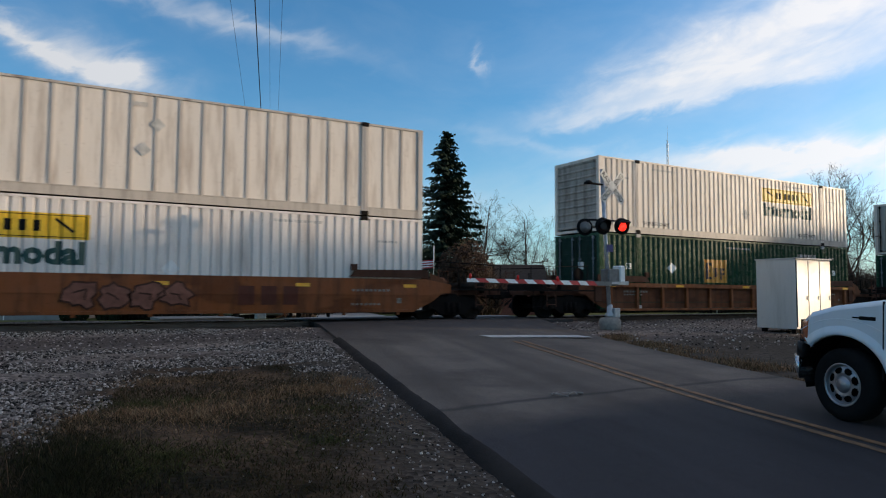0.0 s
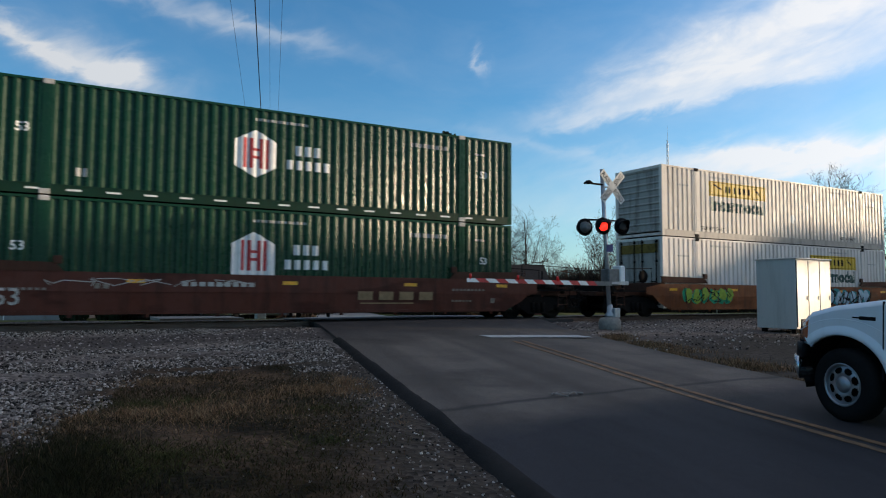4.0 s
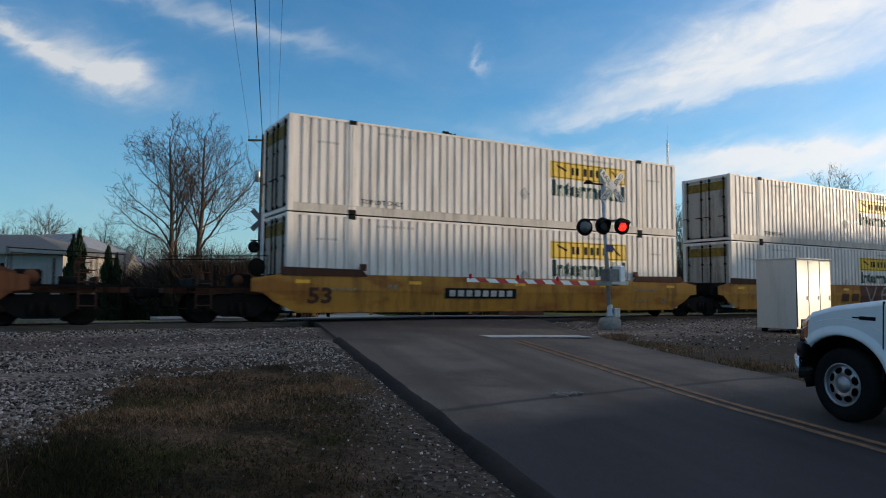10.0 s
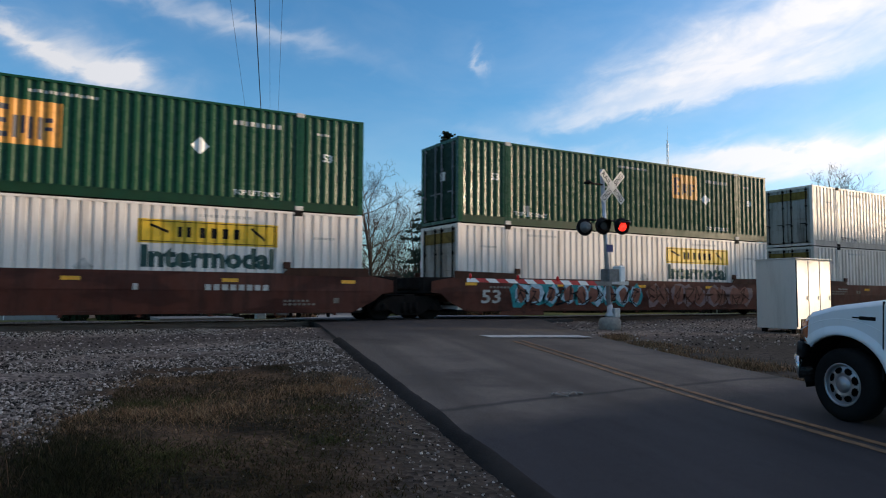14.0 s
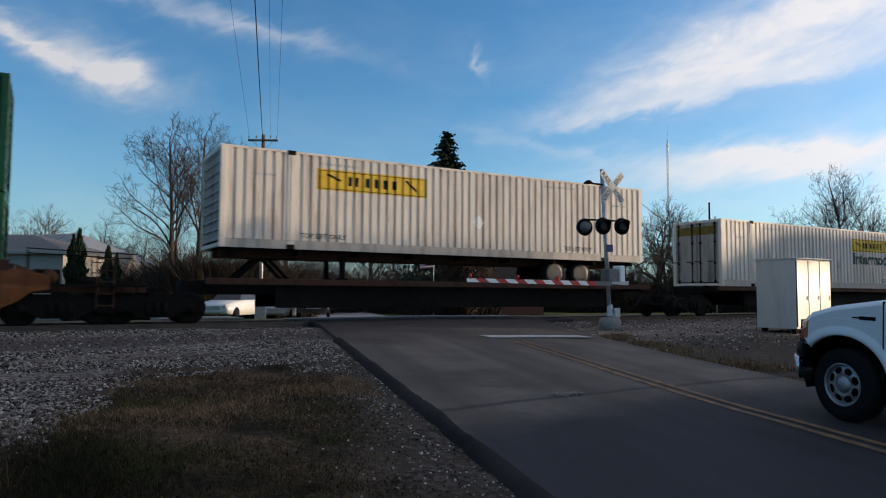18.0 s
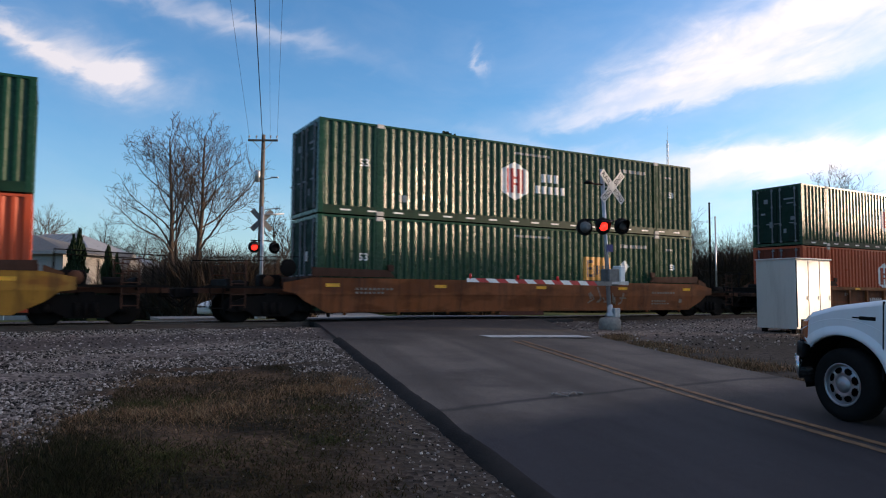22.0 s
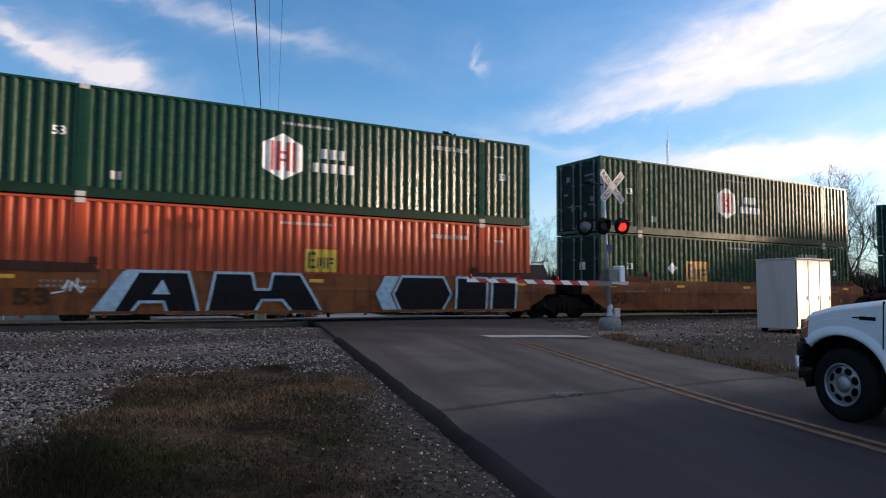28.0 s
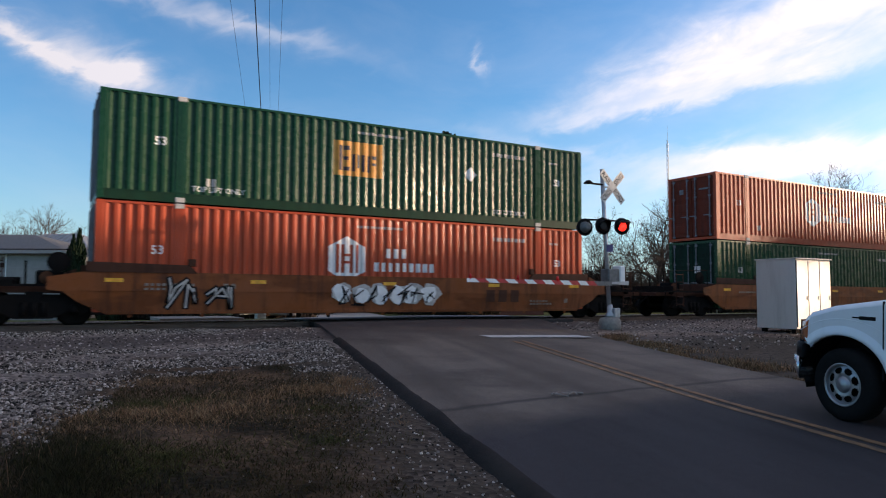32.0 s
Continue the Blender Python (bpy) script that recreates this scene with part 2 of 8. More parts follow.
M["alu"] = painted("cabinet_aluminium", (0.64, 0.61, 0.56), 0.42, 0.35, dirt=0.45, dirt_col=(0.3, 0.27, 0.22))
M["black"] = plain("black_paint", (0.006, 0.006, 0.0065), 0.6)
M["rubber"] = plain("rubber", (0.009, 0.009, 0.009), 0.85, 0, 0.2, 20)
M["signwhite"] = plain("sign_white", (0.78, 0.78, 0.76), 0.5, 0, 0.1)
M["sign_weathered"] = plain("weathered_sign_white", (0.52, 0.51, 0.48), 0.55, 0, 0.2, 8)
M["signred"] = plain("reflective_red", (0.5, 0.03, 0.03), 0.5)
M["concrete"] = plain("concrete", (0.25, 0.225, 0.20), 0.9, 0, 0.25, 8, 0.5)
M["dec_white"] = plain("decal_white", (0.75, 0.74, 0.71), 0.55, 0, 0.12)
M["dec_dark"] = plain("decal_dark_green", (0.012, 0.055, 0.045), 0.55)
M["dec_black"] = plain("decal_black", (0.010, 0.010, 0.011), 0.75)
M["dec_yellow"] = plain("decal_yellow", (0.66, 0.41, 0.015), 0.5, 0, 0.15)
M["dec_orange"] = plain("decal_orange", (0.62, 0.27, 0.035), 0.5, 0, 0.2)
M["dec_ink"] = plain("decal_ink", (0.018, 0.018, 0.035), 0.5)
M["dec_red"] = plain("decal_red", (0.45, 0.03, 0.03), 0.5)
M["dec_blue"] = plain("decal_blue", (0.02, 0.03, 0.14), 0.5)
M["dec_royal"] = plain("decal_royal_blue", (0.012, 0.06, 0.34), 0.3)
M["faded_gold"] = plain("faded_gold_paint", (0.26, 0.18, 0.10), 0.6)
M["dec_grey"] = plain("decal_grey", (0.45, 0.43, 0.40), 0.6)
# yellow of the left ends, darkened to carry their shade and grime
M["end_yellow"] = plain("shaded_grimy_end_yellow", (0.17, 0.115, 0.028), 0.7, 0, 0.4, 5)
M["end_mark"] = plain("faded_end_marking", (0.20, 0.21, 0.22), 0.7)
M["worn_stencil"] = plain("worn_stencil_paint", (0.22, 0.19, 0.16), 0.7, 0, 0.4, 9)
M["reflector"] = plain("reflector_yellow", (0.8, 0.38, 0.02), 0.35)

# ---- mesh helpers ----


def box(bm, x0, x1, y0, y1, z0, z1, bevel=0.0):
    vs = [bm.verts.new(p) for p in ((x0, y0, z0), (x1, y0, z0), (x1, y1, z0), (x0, y1, z0), (x0, y0, z1), (x1, y0, z1), (x1, y1, z1), (x0, y1, z1))]
    fs = [bm.faces.new([vs[i] for i in f]) for f in ((0, 3, 2, 1), (4, 5, 6, 7), (0, 1, 5, 4), (1, 2, 6, 5), (2, 3, 7, 6), (3, 0, 4, 7))]
    if bevel:
        bmesh.ops.bevel(bm, geom=list({e for f in fs for e in f.edges}), offset=bevel, segments=1, affect="EDGES")
    return bm


def tube(bm, a, b, r0, r1=None, n=8, cap=True):
    """A tapered round bar from a to b."""
    a, b = Vector(a), Vector(b)
    r1 = r0 if r1 is None else r1
    d = (b - a).normalized()
    s = d.orthogonal().normalized()
    t = d.cross(s)
    rings = []
    for c, r in ((a, r0), (b, r1)):
        rings.append([bm.verts.new(c + (s * math.cos(2 * math.pi * i / n) + t * math.sin(2 * math.pi * i / n)) * r) for i in range(n)])
    for i in range(n):
        f = bm.faces.new((rings[0][i], rings[0][(i + 1) % n], rings[1][(i + 1) % n], rings[1][i]))
        f.smooth = n > 6
    if cap:
        bm.faces.new(rings[0][::-1])
        bm.faces.new(rings[1])
    return bm


def lathe(bm, profile, axis="y", n=24, at=(0, 0, 0), cap=True):
    """Turns (radius, along) pairs round an axis through at."""
    rings = []
    o = Vector(at)
    for r, h in profile:
        ring = []
        for i in range(n):
            c, s = math.cos(2 * math.pi * i / n) * r, math.sin(2 * math.pi * i / n) * r
            ring.append(bm.verts.new(o + (Vector((c, h, s)) if axis == "y" else Vector((h, c, s)) if axis == "x" else Vector((c, s, h)))))
        rings.append(ring)
    for a, b in zip(rings, rings[1:]):
        for i in range(n):
            f = bm.faces.new((a[i], a[(i + 1) % n], b[(i + 1) % n], b[i]))
            f.smooth = True
    for ring in (rings[0], rings[-1]) if cap else ():
        if (ring[0].co - ring[n // 2].co).length > 1e-4:
            bm.faces.new(ring)
    bmesh.ops.recalc_face_normals(bm, faces=bm.faces)
    return bm


def slab(bm, outline, y0, y1, bevel=0.0):
    """An outline in x and z, extruded from y0 to y1."""
    a = [bm.verts.new((x, y0, z)) for x, z in outline]
    b = [bm.verts.new((x, y1, z)) for x, z in outline]
    n = len(a)
    bm.faces.new(a)
    bm.faces.new(b[::-1])
    for i in range(n):
        bm.faces.new((a[i], b[i], b[(i + 1) % n], a[(i + 1) % n]))
    bmesh.ops.recalc_face_normals(bm, faces=bm.faces)
    return bm


def mesh_from(name, bm, mat, smooth=False):
    me = bpy.data.meshes.new(name)
    bm.normal_update()
    bm.to_mesh(me)
    bm.free()
    if mat:
        me.materials.append(mat)
    return me


def put(name, me, parent=None, m=None, label=""):
    ob = new(name, me)
    if parent:
        ob.parent = parent
    if m is not None:
        ob.matrix_basis = m
    if label:
        ob["label"] = label
    return ob


def part(name, bm, mat, parent, label="", m=None):
    return put(name, mesh_from(name, bm, mat), parent, m, label)


def thing(name, m=None, label="", category="", group="", kind=""):
    ob = new(name)
    ob.empty_display_size = 0.3
    if m is not None:
        ob.matrix_basis = m
    return tagged(ob, label, category, group, kind)


CACHE = {}


def shared(key, build, mat):
    if key not in CACHE:
        bm = bmesh.new()
        build(bm)
        CACHE[key] = mesh_from(key, bm, None)
    k = (key, mat.name)
    if k not in CACHE:
        me = CACHE[key].copy()
        me.materials.clear()
        me.materials.append(mat)
        CACHE[k] = me
    return CACHE[k]


def text_bm(words, height, width=None, bold=0.0):
    cu = bpy.data.curves.new("letters", "FONT")
    cu.body, cu.size, cu.resolution_u, cu.offset = words, 1.0, 2, bold
    ob = bpy.data.objects.new("letters", cu)
    me = bpy.data.meshes.new_from_object(ob)
    bpy.data.objects.remove(ob)
    bm = bmesh.new()
    bm.from_mesh(me)
    bpy.data.meshes.remove(me)
    xs, ys = [v.co.x for v in bm.verts], [v.co.y for v in bm.verts]
    sy = height / (max(ys) - min(ys))
    sx = width / (max(xs) - min(xs)) if width else sy
    x0, y0 = min(xs), min(ys)
    for v in bm.verts:
        v.co = Vector(((v.co.x - x0) * sx, 0, (v.co.y - y0) * sy))
    return bm


def flat(bm, pts):
    """A filled outline in x and z at y = 0; it may be concave."""
    vs = [bm.verts.new((x, 0, z)) for x, z in pts]
    for tri in geometry.tessellate_polygon([[Vector((x, z, 0)) for x, z in pts]]):
        f = bm.faces.new([vs[i] for i in tri])
        f.normal_update()
        if f.normal.y > 0:
            f.normal_flip()
    return bm


def rect(bm, x0, x1, z0, z1):
    return flat(bm, [(x0, z0), (x1, z0), (x1, z1), (x0, z1)])

# ---- ground, road, track ----


def level(y):
    """Height of the road along its way over the hump of the track."""
    if y < -1.5:
        return max(-0.80, 0.04 * (y + 1.5))
    if y < 4.1:
        return 0.0
    return max(-0.9, -0.035 * (y - 4.1))


def road_left(y):
    return 6.95 + 0.246 * y


def road_mid(y):
    return float(np.interp(y, [-60, -15.46, -15.12, -14.33, -13.27, -11.8, -9.7, -6.86, 90], [-3.4, 6.72, 6.80, 6.95, 7.22, 7.64, 8.28, 9.10, 33.3]))


def road_right(y):
    return float(np.interp(y, [-60, -12.95, -11.19, -9.31, -4.27, 1.4, 90], [0.3, 10.2, 10.6, 11.15, 12.90, 15.95, 40.0]))


def ground_height(x, y):
    z = level(y) - 0.035
    if -1.6 < y < 4.2:
        z -= 0.14 * min(1, (y + 1.6) / 0.7, (4.2 - y) / 0.7)
    on_road = road_left(y) - 0.35 < x < road_right(y) + 0.35
    bumps = 0.05 * noise.noise((x * 0.35, y * 0.35, 0)) + 0.02 * noise.noise((x * 1.7, y * 1.7, 3))
    if on_road:
        return z - 0.03
    far = max(abs(x) - 60, abs(y) - 60, 0)
    return z + bumps * (0.8 if y < -1.6 or y > 4.2 else 0.3) - 0.01 + min(6, far * 0.004) * (0.5 + 0.5 * noise.noise((x * 0.004, y * 0.004, 9)))


def spread(lo, hi, fine, reach):
    """Positions that lie close together from lo to hi and ever wider outside."""
    out = list(np.arange(lo, hi + 1e-6, fine))
    step, x = fine, hi
    while x < reach:
        step *= 1.35
        x += step
        out.append(x)
    step, x = fine, lo
    while x > -reach:
        step *= 1.35
        x -= step
        out.insert(0, x)
    return out


def build_ground():
    xs, ys = spread(-6, 36, 0.3, 2500), spread(-20, 8, 0.3, 2500)
    verts = [(x, y, ground_height(x, y)) for y in ys for x in xs]
    w = len(xs)
    faces = [(j * w + i, j * w + i + 1, (j + 1) * w + i + 1, (j + 1) * w + i) for j in range(len(ys) - 1) for i in range(w - 1)]
    me = bpy.data.meshes.new("ground")
    me.from_pydata(verts, [], faces)
    for p in me.polygons:
        p.use_smooth = True
    m, nt, b, N, Lk = material("earth_gravel_and_turf")
    v = coords(nt, False)
    sep = N("ShaderNodeSeparateXYZ")
    Lk(v, sep.inputs[0])

    def mth(op, a, c=0.0):
        n = N("ShaderNodeMath")
        n.operation = op
        for i, q in enumerate((a, c)):
            if isinstance(q, (int, float)):
                n.inputs[i].default_value = q
            else:
                Lk(q, n.inputs[i])
        return n.outputs[0]

    wob = mth("MULTIPLY", mth("SUBTRACT", noise_of(nt, v, 0.9, 5), 0.5), 3.2)
    edge = mth("ADD", mth("MULTIPLY", mth("MINIMUM", mth("SUBTRACT", sep.outputs[0], 1.4), 0), 3.0), -9.2)
    gravel = ramp(nt, mth("MULTIPLY", mth("ADD", mth("SUBTRACT", sep.outputs[1], edge), wob), 0.25), 0.35, 0.65)
    beyond = ramp(nt, mth("MULTIPLY", mth("ADD", mth("SUBTRACT", sep.outputs[1], 3.6), wob), 0.3), 0.3, 0.7)
    gravel = mixed(nt, beyond, gravel, (0, 0, 0))
    # stones
    vo = N("ShaderNodeTexVoronoi")
    vo.inputs["Scale"].default_value = 16
    Lk(v, vo.inputs["Vector"])
    stone = mixed(nt, vo.outputs["Color"], (0.020, 0.016, 0.0135), (0.36, 0.288, 0.248))
    grime = ramp(nt, noise_of(nt, v, 0.7, 6, 0.65, (0.25, 1, 1)), 0.40, 0.62)
    lane = mth("ABSOLUTE", mth("ADD", mth("ADD", sep.outputs[1], mth("MULTIPLY", sep.outputs[0], -0.12)), mth("ADD", mth("MULTIPLY", wob, 0.5), 4.3)))
    stone = mixed(nt, ramp(nt, mth("MULTIPLY", lane, 0.5), 0.30, 0.62), mixed(nt, 0.75, stone, (0.060, 0.048, 0.046)), stone)   # packed fines where wheels have run
    stone = mixed(nt, grime, mixed(nt, 0.72, stone, (0.075, 0.059, 0.051)), stone)
    grass = mixed(nt, ramp(nt, noise_of(nt, v, 1.1, 6), 0.38, 0.66), (0.026, 0.018, 0.010), (0.185, 0.110, 0.068))
    grass = mixed(nt, ramp(nt, noise_of(nt, v, 12, 4), 0.35, 0.7), mixed(nt, 0.6, grass, (0.008, 0.007, 0.005)), grass)
    lawn = mixed(nt, ramp(nt, noise_of(nt, v, 0.4, 5), 0.35, 0.7), (0.07, 0.10, 0.025), (0.20, 0.17, 0.07))
    off = mth("ADD", mth("SUBTRACT", mth("SUBTRACT", sep.outputs[0], mth("MULTIPLY", sep.outputs[1], 0.246)), 6.95), mth("MULTIPLY", wob, 0.22))
    bare = mixed(nt, vo.outputs["Color"], (0.020, 0.015, 0.012), (0.115, 0.088, 0.070))   # bare gritty shoulder beside the road
    bare = mixed(nt, ramp(nt, noise_of(nt, v, 2.2, 5), 0.4, 0.65), bare, (0.055, 0.042, 0.030))
    grass = mixed(nt, ramp(nt, mth("MULTIPLY", mth("ADD", off, 2.0), 0.5), 0.22, 0.72), grass, bare)
    turf = mixed(nt, beyond, grass, lawn)
    Lk(mixed(nt, gravel, turf, stone), b.inputs["Base Color"])
    b.inputs["Roughness"].default_value = 0.95
    b.inputs["Specular IOR Level"].default_value = 0.08
    bump(nt, b, vo.outputs["Distance"], 0.6, 0.03)
    me.materials.append(m)
    tagged(put("ground", me), "dark winter turf and grey gravel beside the railway", "ground", kind="structure")


build_ground()


def strip(name, left, right, y0, y1, mat, lift, label, step=0.5, kind="structure", rim=0.0):
    """A strip of road surface between two edge lines, with a skirt round it."""
    ys = list(np.arange(y0, y1, step)) + [y1]
    bm = bmesh.new()
    rows = []
    for y in ys:
        a, c = left(y), right(y)
        rows.append([bm.verts.new((a + (c - a) * k / 6, y, level(y) + lift[0] + rim * (1 - abs(k / 3 - 1)))) for k in range(7)])
    for p, q in zip(rows, rows[1:]):
        for k in range(6):
            bm.faces.new((p[k], p[k + 1], q[k + 1], q[k]))
    edge = [e for e in bm.edges if e.is_boundary]
    r = bmesh.ops.extrude_edge_only(bm, edges=edge)
    for v in r["geom"]:
        if isinstance(v, bmesh.types.BMVert):
            v.co.z -= lift[2]
    return tagged(part(name, bm, mat, None), label, name, kind=kind)


def asphalt(name, base, worn, older=None, gloss=0.22):
    """Asphalt with wheel tracks; the third colour is the tone of the darker stretches."""
    m, nt, b, N, Lk = material(name)
    v = coords(nt, False)
    mp = N("ShaderNodeMapping")
    mp.inputs["Rotation"].default_value = (0, 0, math.atan(0.25))
    Lk(v, mp.inputs[0])
    lanes = noise_of(nt, mp.outputs[0], 0.8, 3, 0.5, (1.6, 0.06, 1))
    c = mixed(nt, ramp(nt, lanes, 0.36, 0.66), base, worn)
    c = mixed(nt, ramp(nt, noise_of(nt, v, 0.6, 6), 0.45, 0.7), c, tuple(x * 0.72 for x in base))
    if older:
        sep = N("ShaderNodeSeparateXYZ")
        Lk(v, sep.inputs[0])

        def run(op, a, q=0.0):
            n = N("ShaderNodeMath")
            n.operation = op
            for i, k in enumerate((a, q)):
                if isinstance(k, (int, float)):
                    n.inputs[i].default_value = k
                else:
                    Lk(k, n.inputs[i])
            return n.outputs[0]

        ragged = run("ADD", run("MULTIPLY", run("SUBTRACT", noise_of(nt, v, 1.3, 6, 0.65), 0.5), 0.9), run("MULTIPLY", sep.outputs[0], -0.10))
        along = run("ADD", sep.outputs[1], ragged)
        near = ramp(nt, run("MULTIPLY", run("ADD", along, 16.0), 0.25), 0.35, 0.52)           # darker towards the viewpoint
        rails = ramp(nt, run("MULTIPLY", run("ADD", along, 10.0), 0.1), 0.30, 0.62)            # darker towards the rails
        dark = mixed(nt, ramp(nt, noise_of(nt, mp.outputs[0], 1.4, 5, 0.6, (1.5, 0.2, 1)), 0.3, 0.7), older, tuple(x * 1.6 for x in older))
        c = mixed(nt, near, dark, c)
        c = mixed(nt, mixed(nt, 1.0, rails, (0.75, 0.75, 0.75), "MULTIPLY"), c, tuple(x * 1.25 for x in older))
        c = mixed(nt, ramp(nt, run("MULTIPLY", run("SUBTRACT", sep.outputs[1], 3.0), 0.5), 0.1, 0.5), c, (0.34, 0.315, 0.285))      # low sun on the road past the rails, put into a pale tone
        crack = run("ABSOLUTE", run("ADD", run("ADD", sep.outputs[1], run("MULTIPLY", ragged, 0.35)), 13.05))
        c = mixed(nt, ramp(nt, run("MULTIPLY", crack, 4.0), 0.10, 0.42, (1, 1, 1, 1), (0, 0, 0, 1)), c, mixed(nt, 0.62, c, (0.012, 0.012, 0.013)))
    sp = noise_of(nt, v, 90, 3, 0.7)
    c = mixed(nt, ramp(nt, sp, 0.45, 0.75), c, mixed(nt, 1.0, c, (1.7, 1.7, 1.7), "MULTIPLY"))
    c = mixed(nt, ramp(nt, noise_of(nt, v, 22, 4, 0.7), 0.52, 0.72), c, mixed(nt, 1.0, c, (0.72, 0.72, 0.74), "MULTIPLY"))
    Lk(c, b.inputs["Base Color"])
    b.inputs["Roughness"].default_value = 0.85
    b.inputs["Specular IOR Level"].default_value = gloss
    bump(nt, b, sp, 0.5, 0.006)
    return m


def worn_line(name, col, under, lo, hi):
    """Road paint that traffic has rubbed through to the asphalt."""
    m, nt, b, N, Lk = material(name)
    v = coords(nt, False)
    left = ramp(nt, noise_of(nt, v, 7, 6, 0.75), lo, hi)
    c = mixed(nt, left, under, mixed(nt, ramp(nt, noise_of(nt, v, 1.2, 4), 0.3, 0.7), tuple(x * 0.7 for x in col), col))
    Lk(c, b.inputs["Base Color"])
    b.inputs["Roughness"].default_value = 0.85
    b.inputs["Specular IOR Level"].default_value = 0.15
    return m


M["asphalt"] = asphalt("asphalt", (0.080, 0.064, 0.053), (0.134, 0.108, 0.090), (0.022, 0.0195, 0.0215))
M["crossing_asphalt"] = asphalt("crossing_asphalt", (0.028, 0.026, 0.026), (0.042, 0.039, 0.038))
M["tar"] = asphalt("crumbling_tar", (0.015, 0.013, 0.0125), (0.030, 0.025, 0.022), None, 0.10)
M["yellow_line"] = worn_line("worn_yellow_line", (0.32, 0.175, 0.090), (0.10, 0.078, 0.060), 0.36, 0.60)
M["white_line"] = worn_line("worn_white_line", (0.56, 0.55, 0.52), (0.10, 0.095, 0.09), 0.30, 0.52)
strip("road", road_left, road_right, -60, 90, M["asphalt"], (0.0, 0, 0.12), "grey two-lane asphalt road over a level crossing", rim=0.03)


def tar_edge():
    """The road's edge: a tarred lip that breaks down unevenly onto the shoulder."""
    bm = bmesh.new()
    rows = []
    for i in range(290):
        y = -40 + i * 0.121
        a = 0.05 * noise.noise((y * 0.9, 0, 0)) + 0.03 * noise.noise((y * 5, 7, 0))
        b = 0.07 * noise.noise((y * 1.4, 3, 0)) + 0.05 * noise.noise((y * 6, 9, 0))
        x, z = road_left(y), level(y)
        rows.append([bm.verts.new(p) for p in ((x + 0.07 + 0.8 * a, y, z + 0.0095), (x + 0.0 + 0.4 * a, y, z + 0.006), (x - 0.05 + 0.4 * b, y, z - 0.020 + 0.010 * noise.noise((y * 4, 1, 4))), (x - 0.10 + 0.6 * b, y, z - 0.058), (x - 0.15 + 0.6 * b, y, z - 0.12))])
    for p, q in zip(rows, rows[1:]):
        for k in range(4):
            bm.faces.new((p[k + 1], p[k], q[k], q[k + 1])).smooth = True
    tagged(part("tar_edge", bm, M["tar"], None), "black tar seam along the road's crumbling edge", "road edge", kind="structure")


tar_edge()
for k, off in (("yellow_line", 0.0), ("yellow_line", 0.23)):
    strip(k, lambda y, o=off: road_mid(y) + o + 0.012 * noise.noise((y * 3, o * 9, 0)), lambda y, o=off: road_mid(y) + o + 0.105 + 0.014 * noise.noise((y * 4, o * 9, 5)), -60, -7.0, M["yellow_line"], (0.0345, 0, 0.004), "worn double yellow centre line painted on asphalt")


def stop_line():
    bm = bmesh.new()
    a, c = (9.05, -5.95), (11.55, -6.58)
    for (x0, y0), (x1, y1) in zip([(a[0] + (c[0] - a[0]) * i / 6, a[1] + (c[1] - a[1]) * i / 6) for i in range(6)], [(a[0] + (c[0] - a[0]) * i / 6, a[1] + (c[1] - a[1]) * i / 6) for i in range(1, 7)]):
        q = [bm.verts.new((x, y + d, level(y + d) + 0.037)) for x, y, d in ((x0, y0, -0.28), (x1, y1, -0.28), (x1, y1, 0.28), (x0, y0, 0.28))]
        bm.faces.new(q)
    r = bmesh.ops.extrude_face_region(bm, geom=bm.faces[:])
    for v in r["geom"]:
        if isinstance(v, bmesh.types.BMVert):
            v.co.z += 0.004
    tagged(part("stop_line", bm, M["white_line"], None), "worn white stop line before the crossing", "stop line", kind="structure")


stop_line()


def track():
    t = thing("railway_track", None, "single railway track with steel rails on timber ties", "railway track", kind="structure")
    # rails: head, web, foot
    prof = [(-0.07, -0.165), (0.07, -0.165), (0.07, -0.15), (0.012, -0.13), (0.012, -0.045), (0.036, -0.035), (0.036, 0.0), (-0.036, 0.0), (-0.036, -0.035), (-0.012, -0.045), (-0.012, -0.13), (-0.07, -0.15)]
    for y in (0.577, 2.013):
        bm = bmesh.new()
        a = [bm.verts.new((-700, y + p, z)) for p, z in prof]
        b = [bm.verts.new((700, y + p, z)) for p, z in prof]
        for i in range(len(a)):
            bm.faces.new((a[i], a[(i + 1) % len(a)], b[(i + 1) % len(a)], b[i]))
        part("rail", bm, M["rail"], t)
    M["tie"] = plain("creosoted_timber", (0.045, 0.035, 0.028), 0.9, 0, 0.3, 12, 0.6)
    bm = bmesh.new()
    box(bm, -0.11, 0.11, 0.0, 2.59, -0.33, -0.168, 0.01)
    me = mesh_from("tie", bm, M["tie"])
    for i in range(110):
        x = -14 + i * 0.52
        if 5.9 < x < 15.2:
            continue
        put("tie", me, t, pose(x, random.uniform(-0.03, 0.03), 0, 0, 0, random.uniform(-1.5, 1.5)))
    # crossing panels between and beside the rails
    for y0, y1 in ((-0.5, 0.50), (0.66, 1.93), (2.09, 3.1)):
        bm = bmesh.new()
        lo, hi = road_left(1.3) - 0.3, road_right(1.3) + 0.5
        box(bm, lo, hi, y0, y1, -0.15, 0.004, 0.015)
        part("crossing_panel", bm, M["crossing_asphalt"], t)


track()


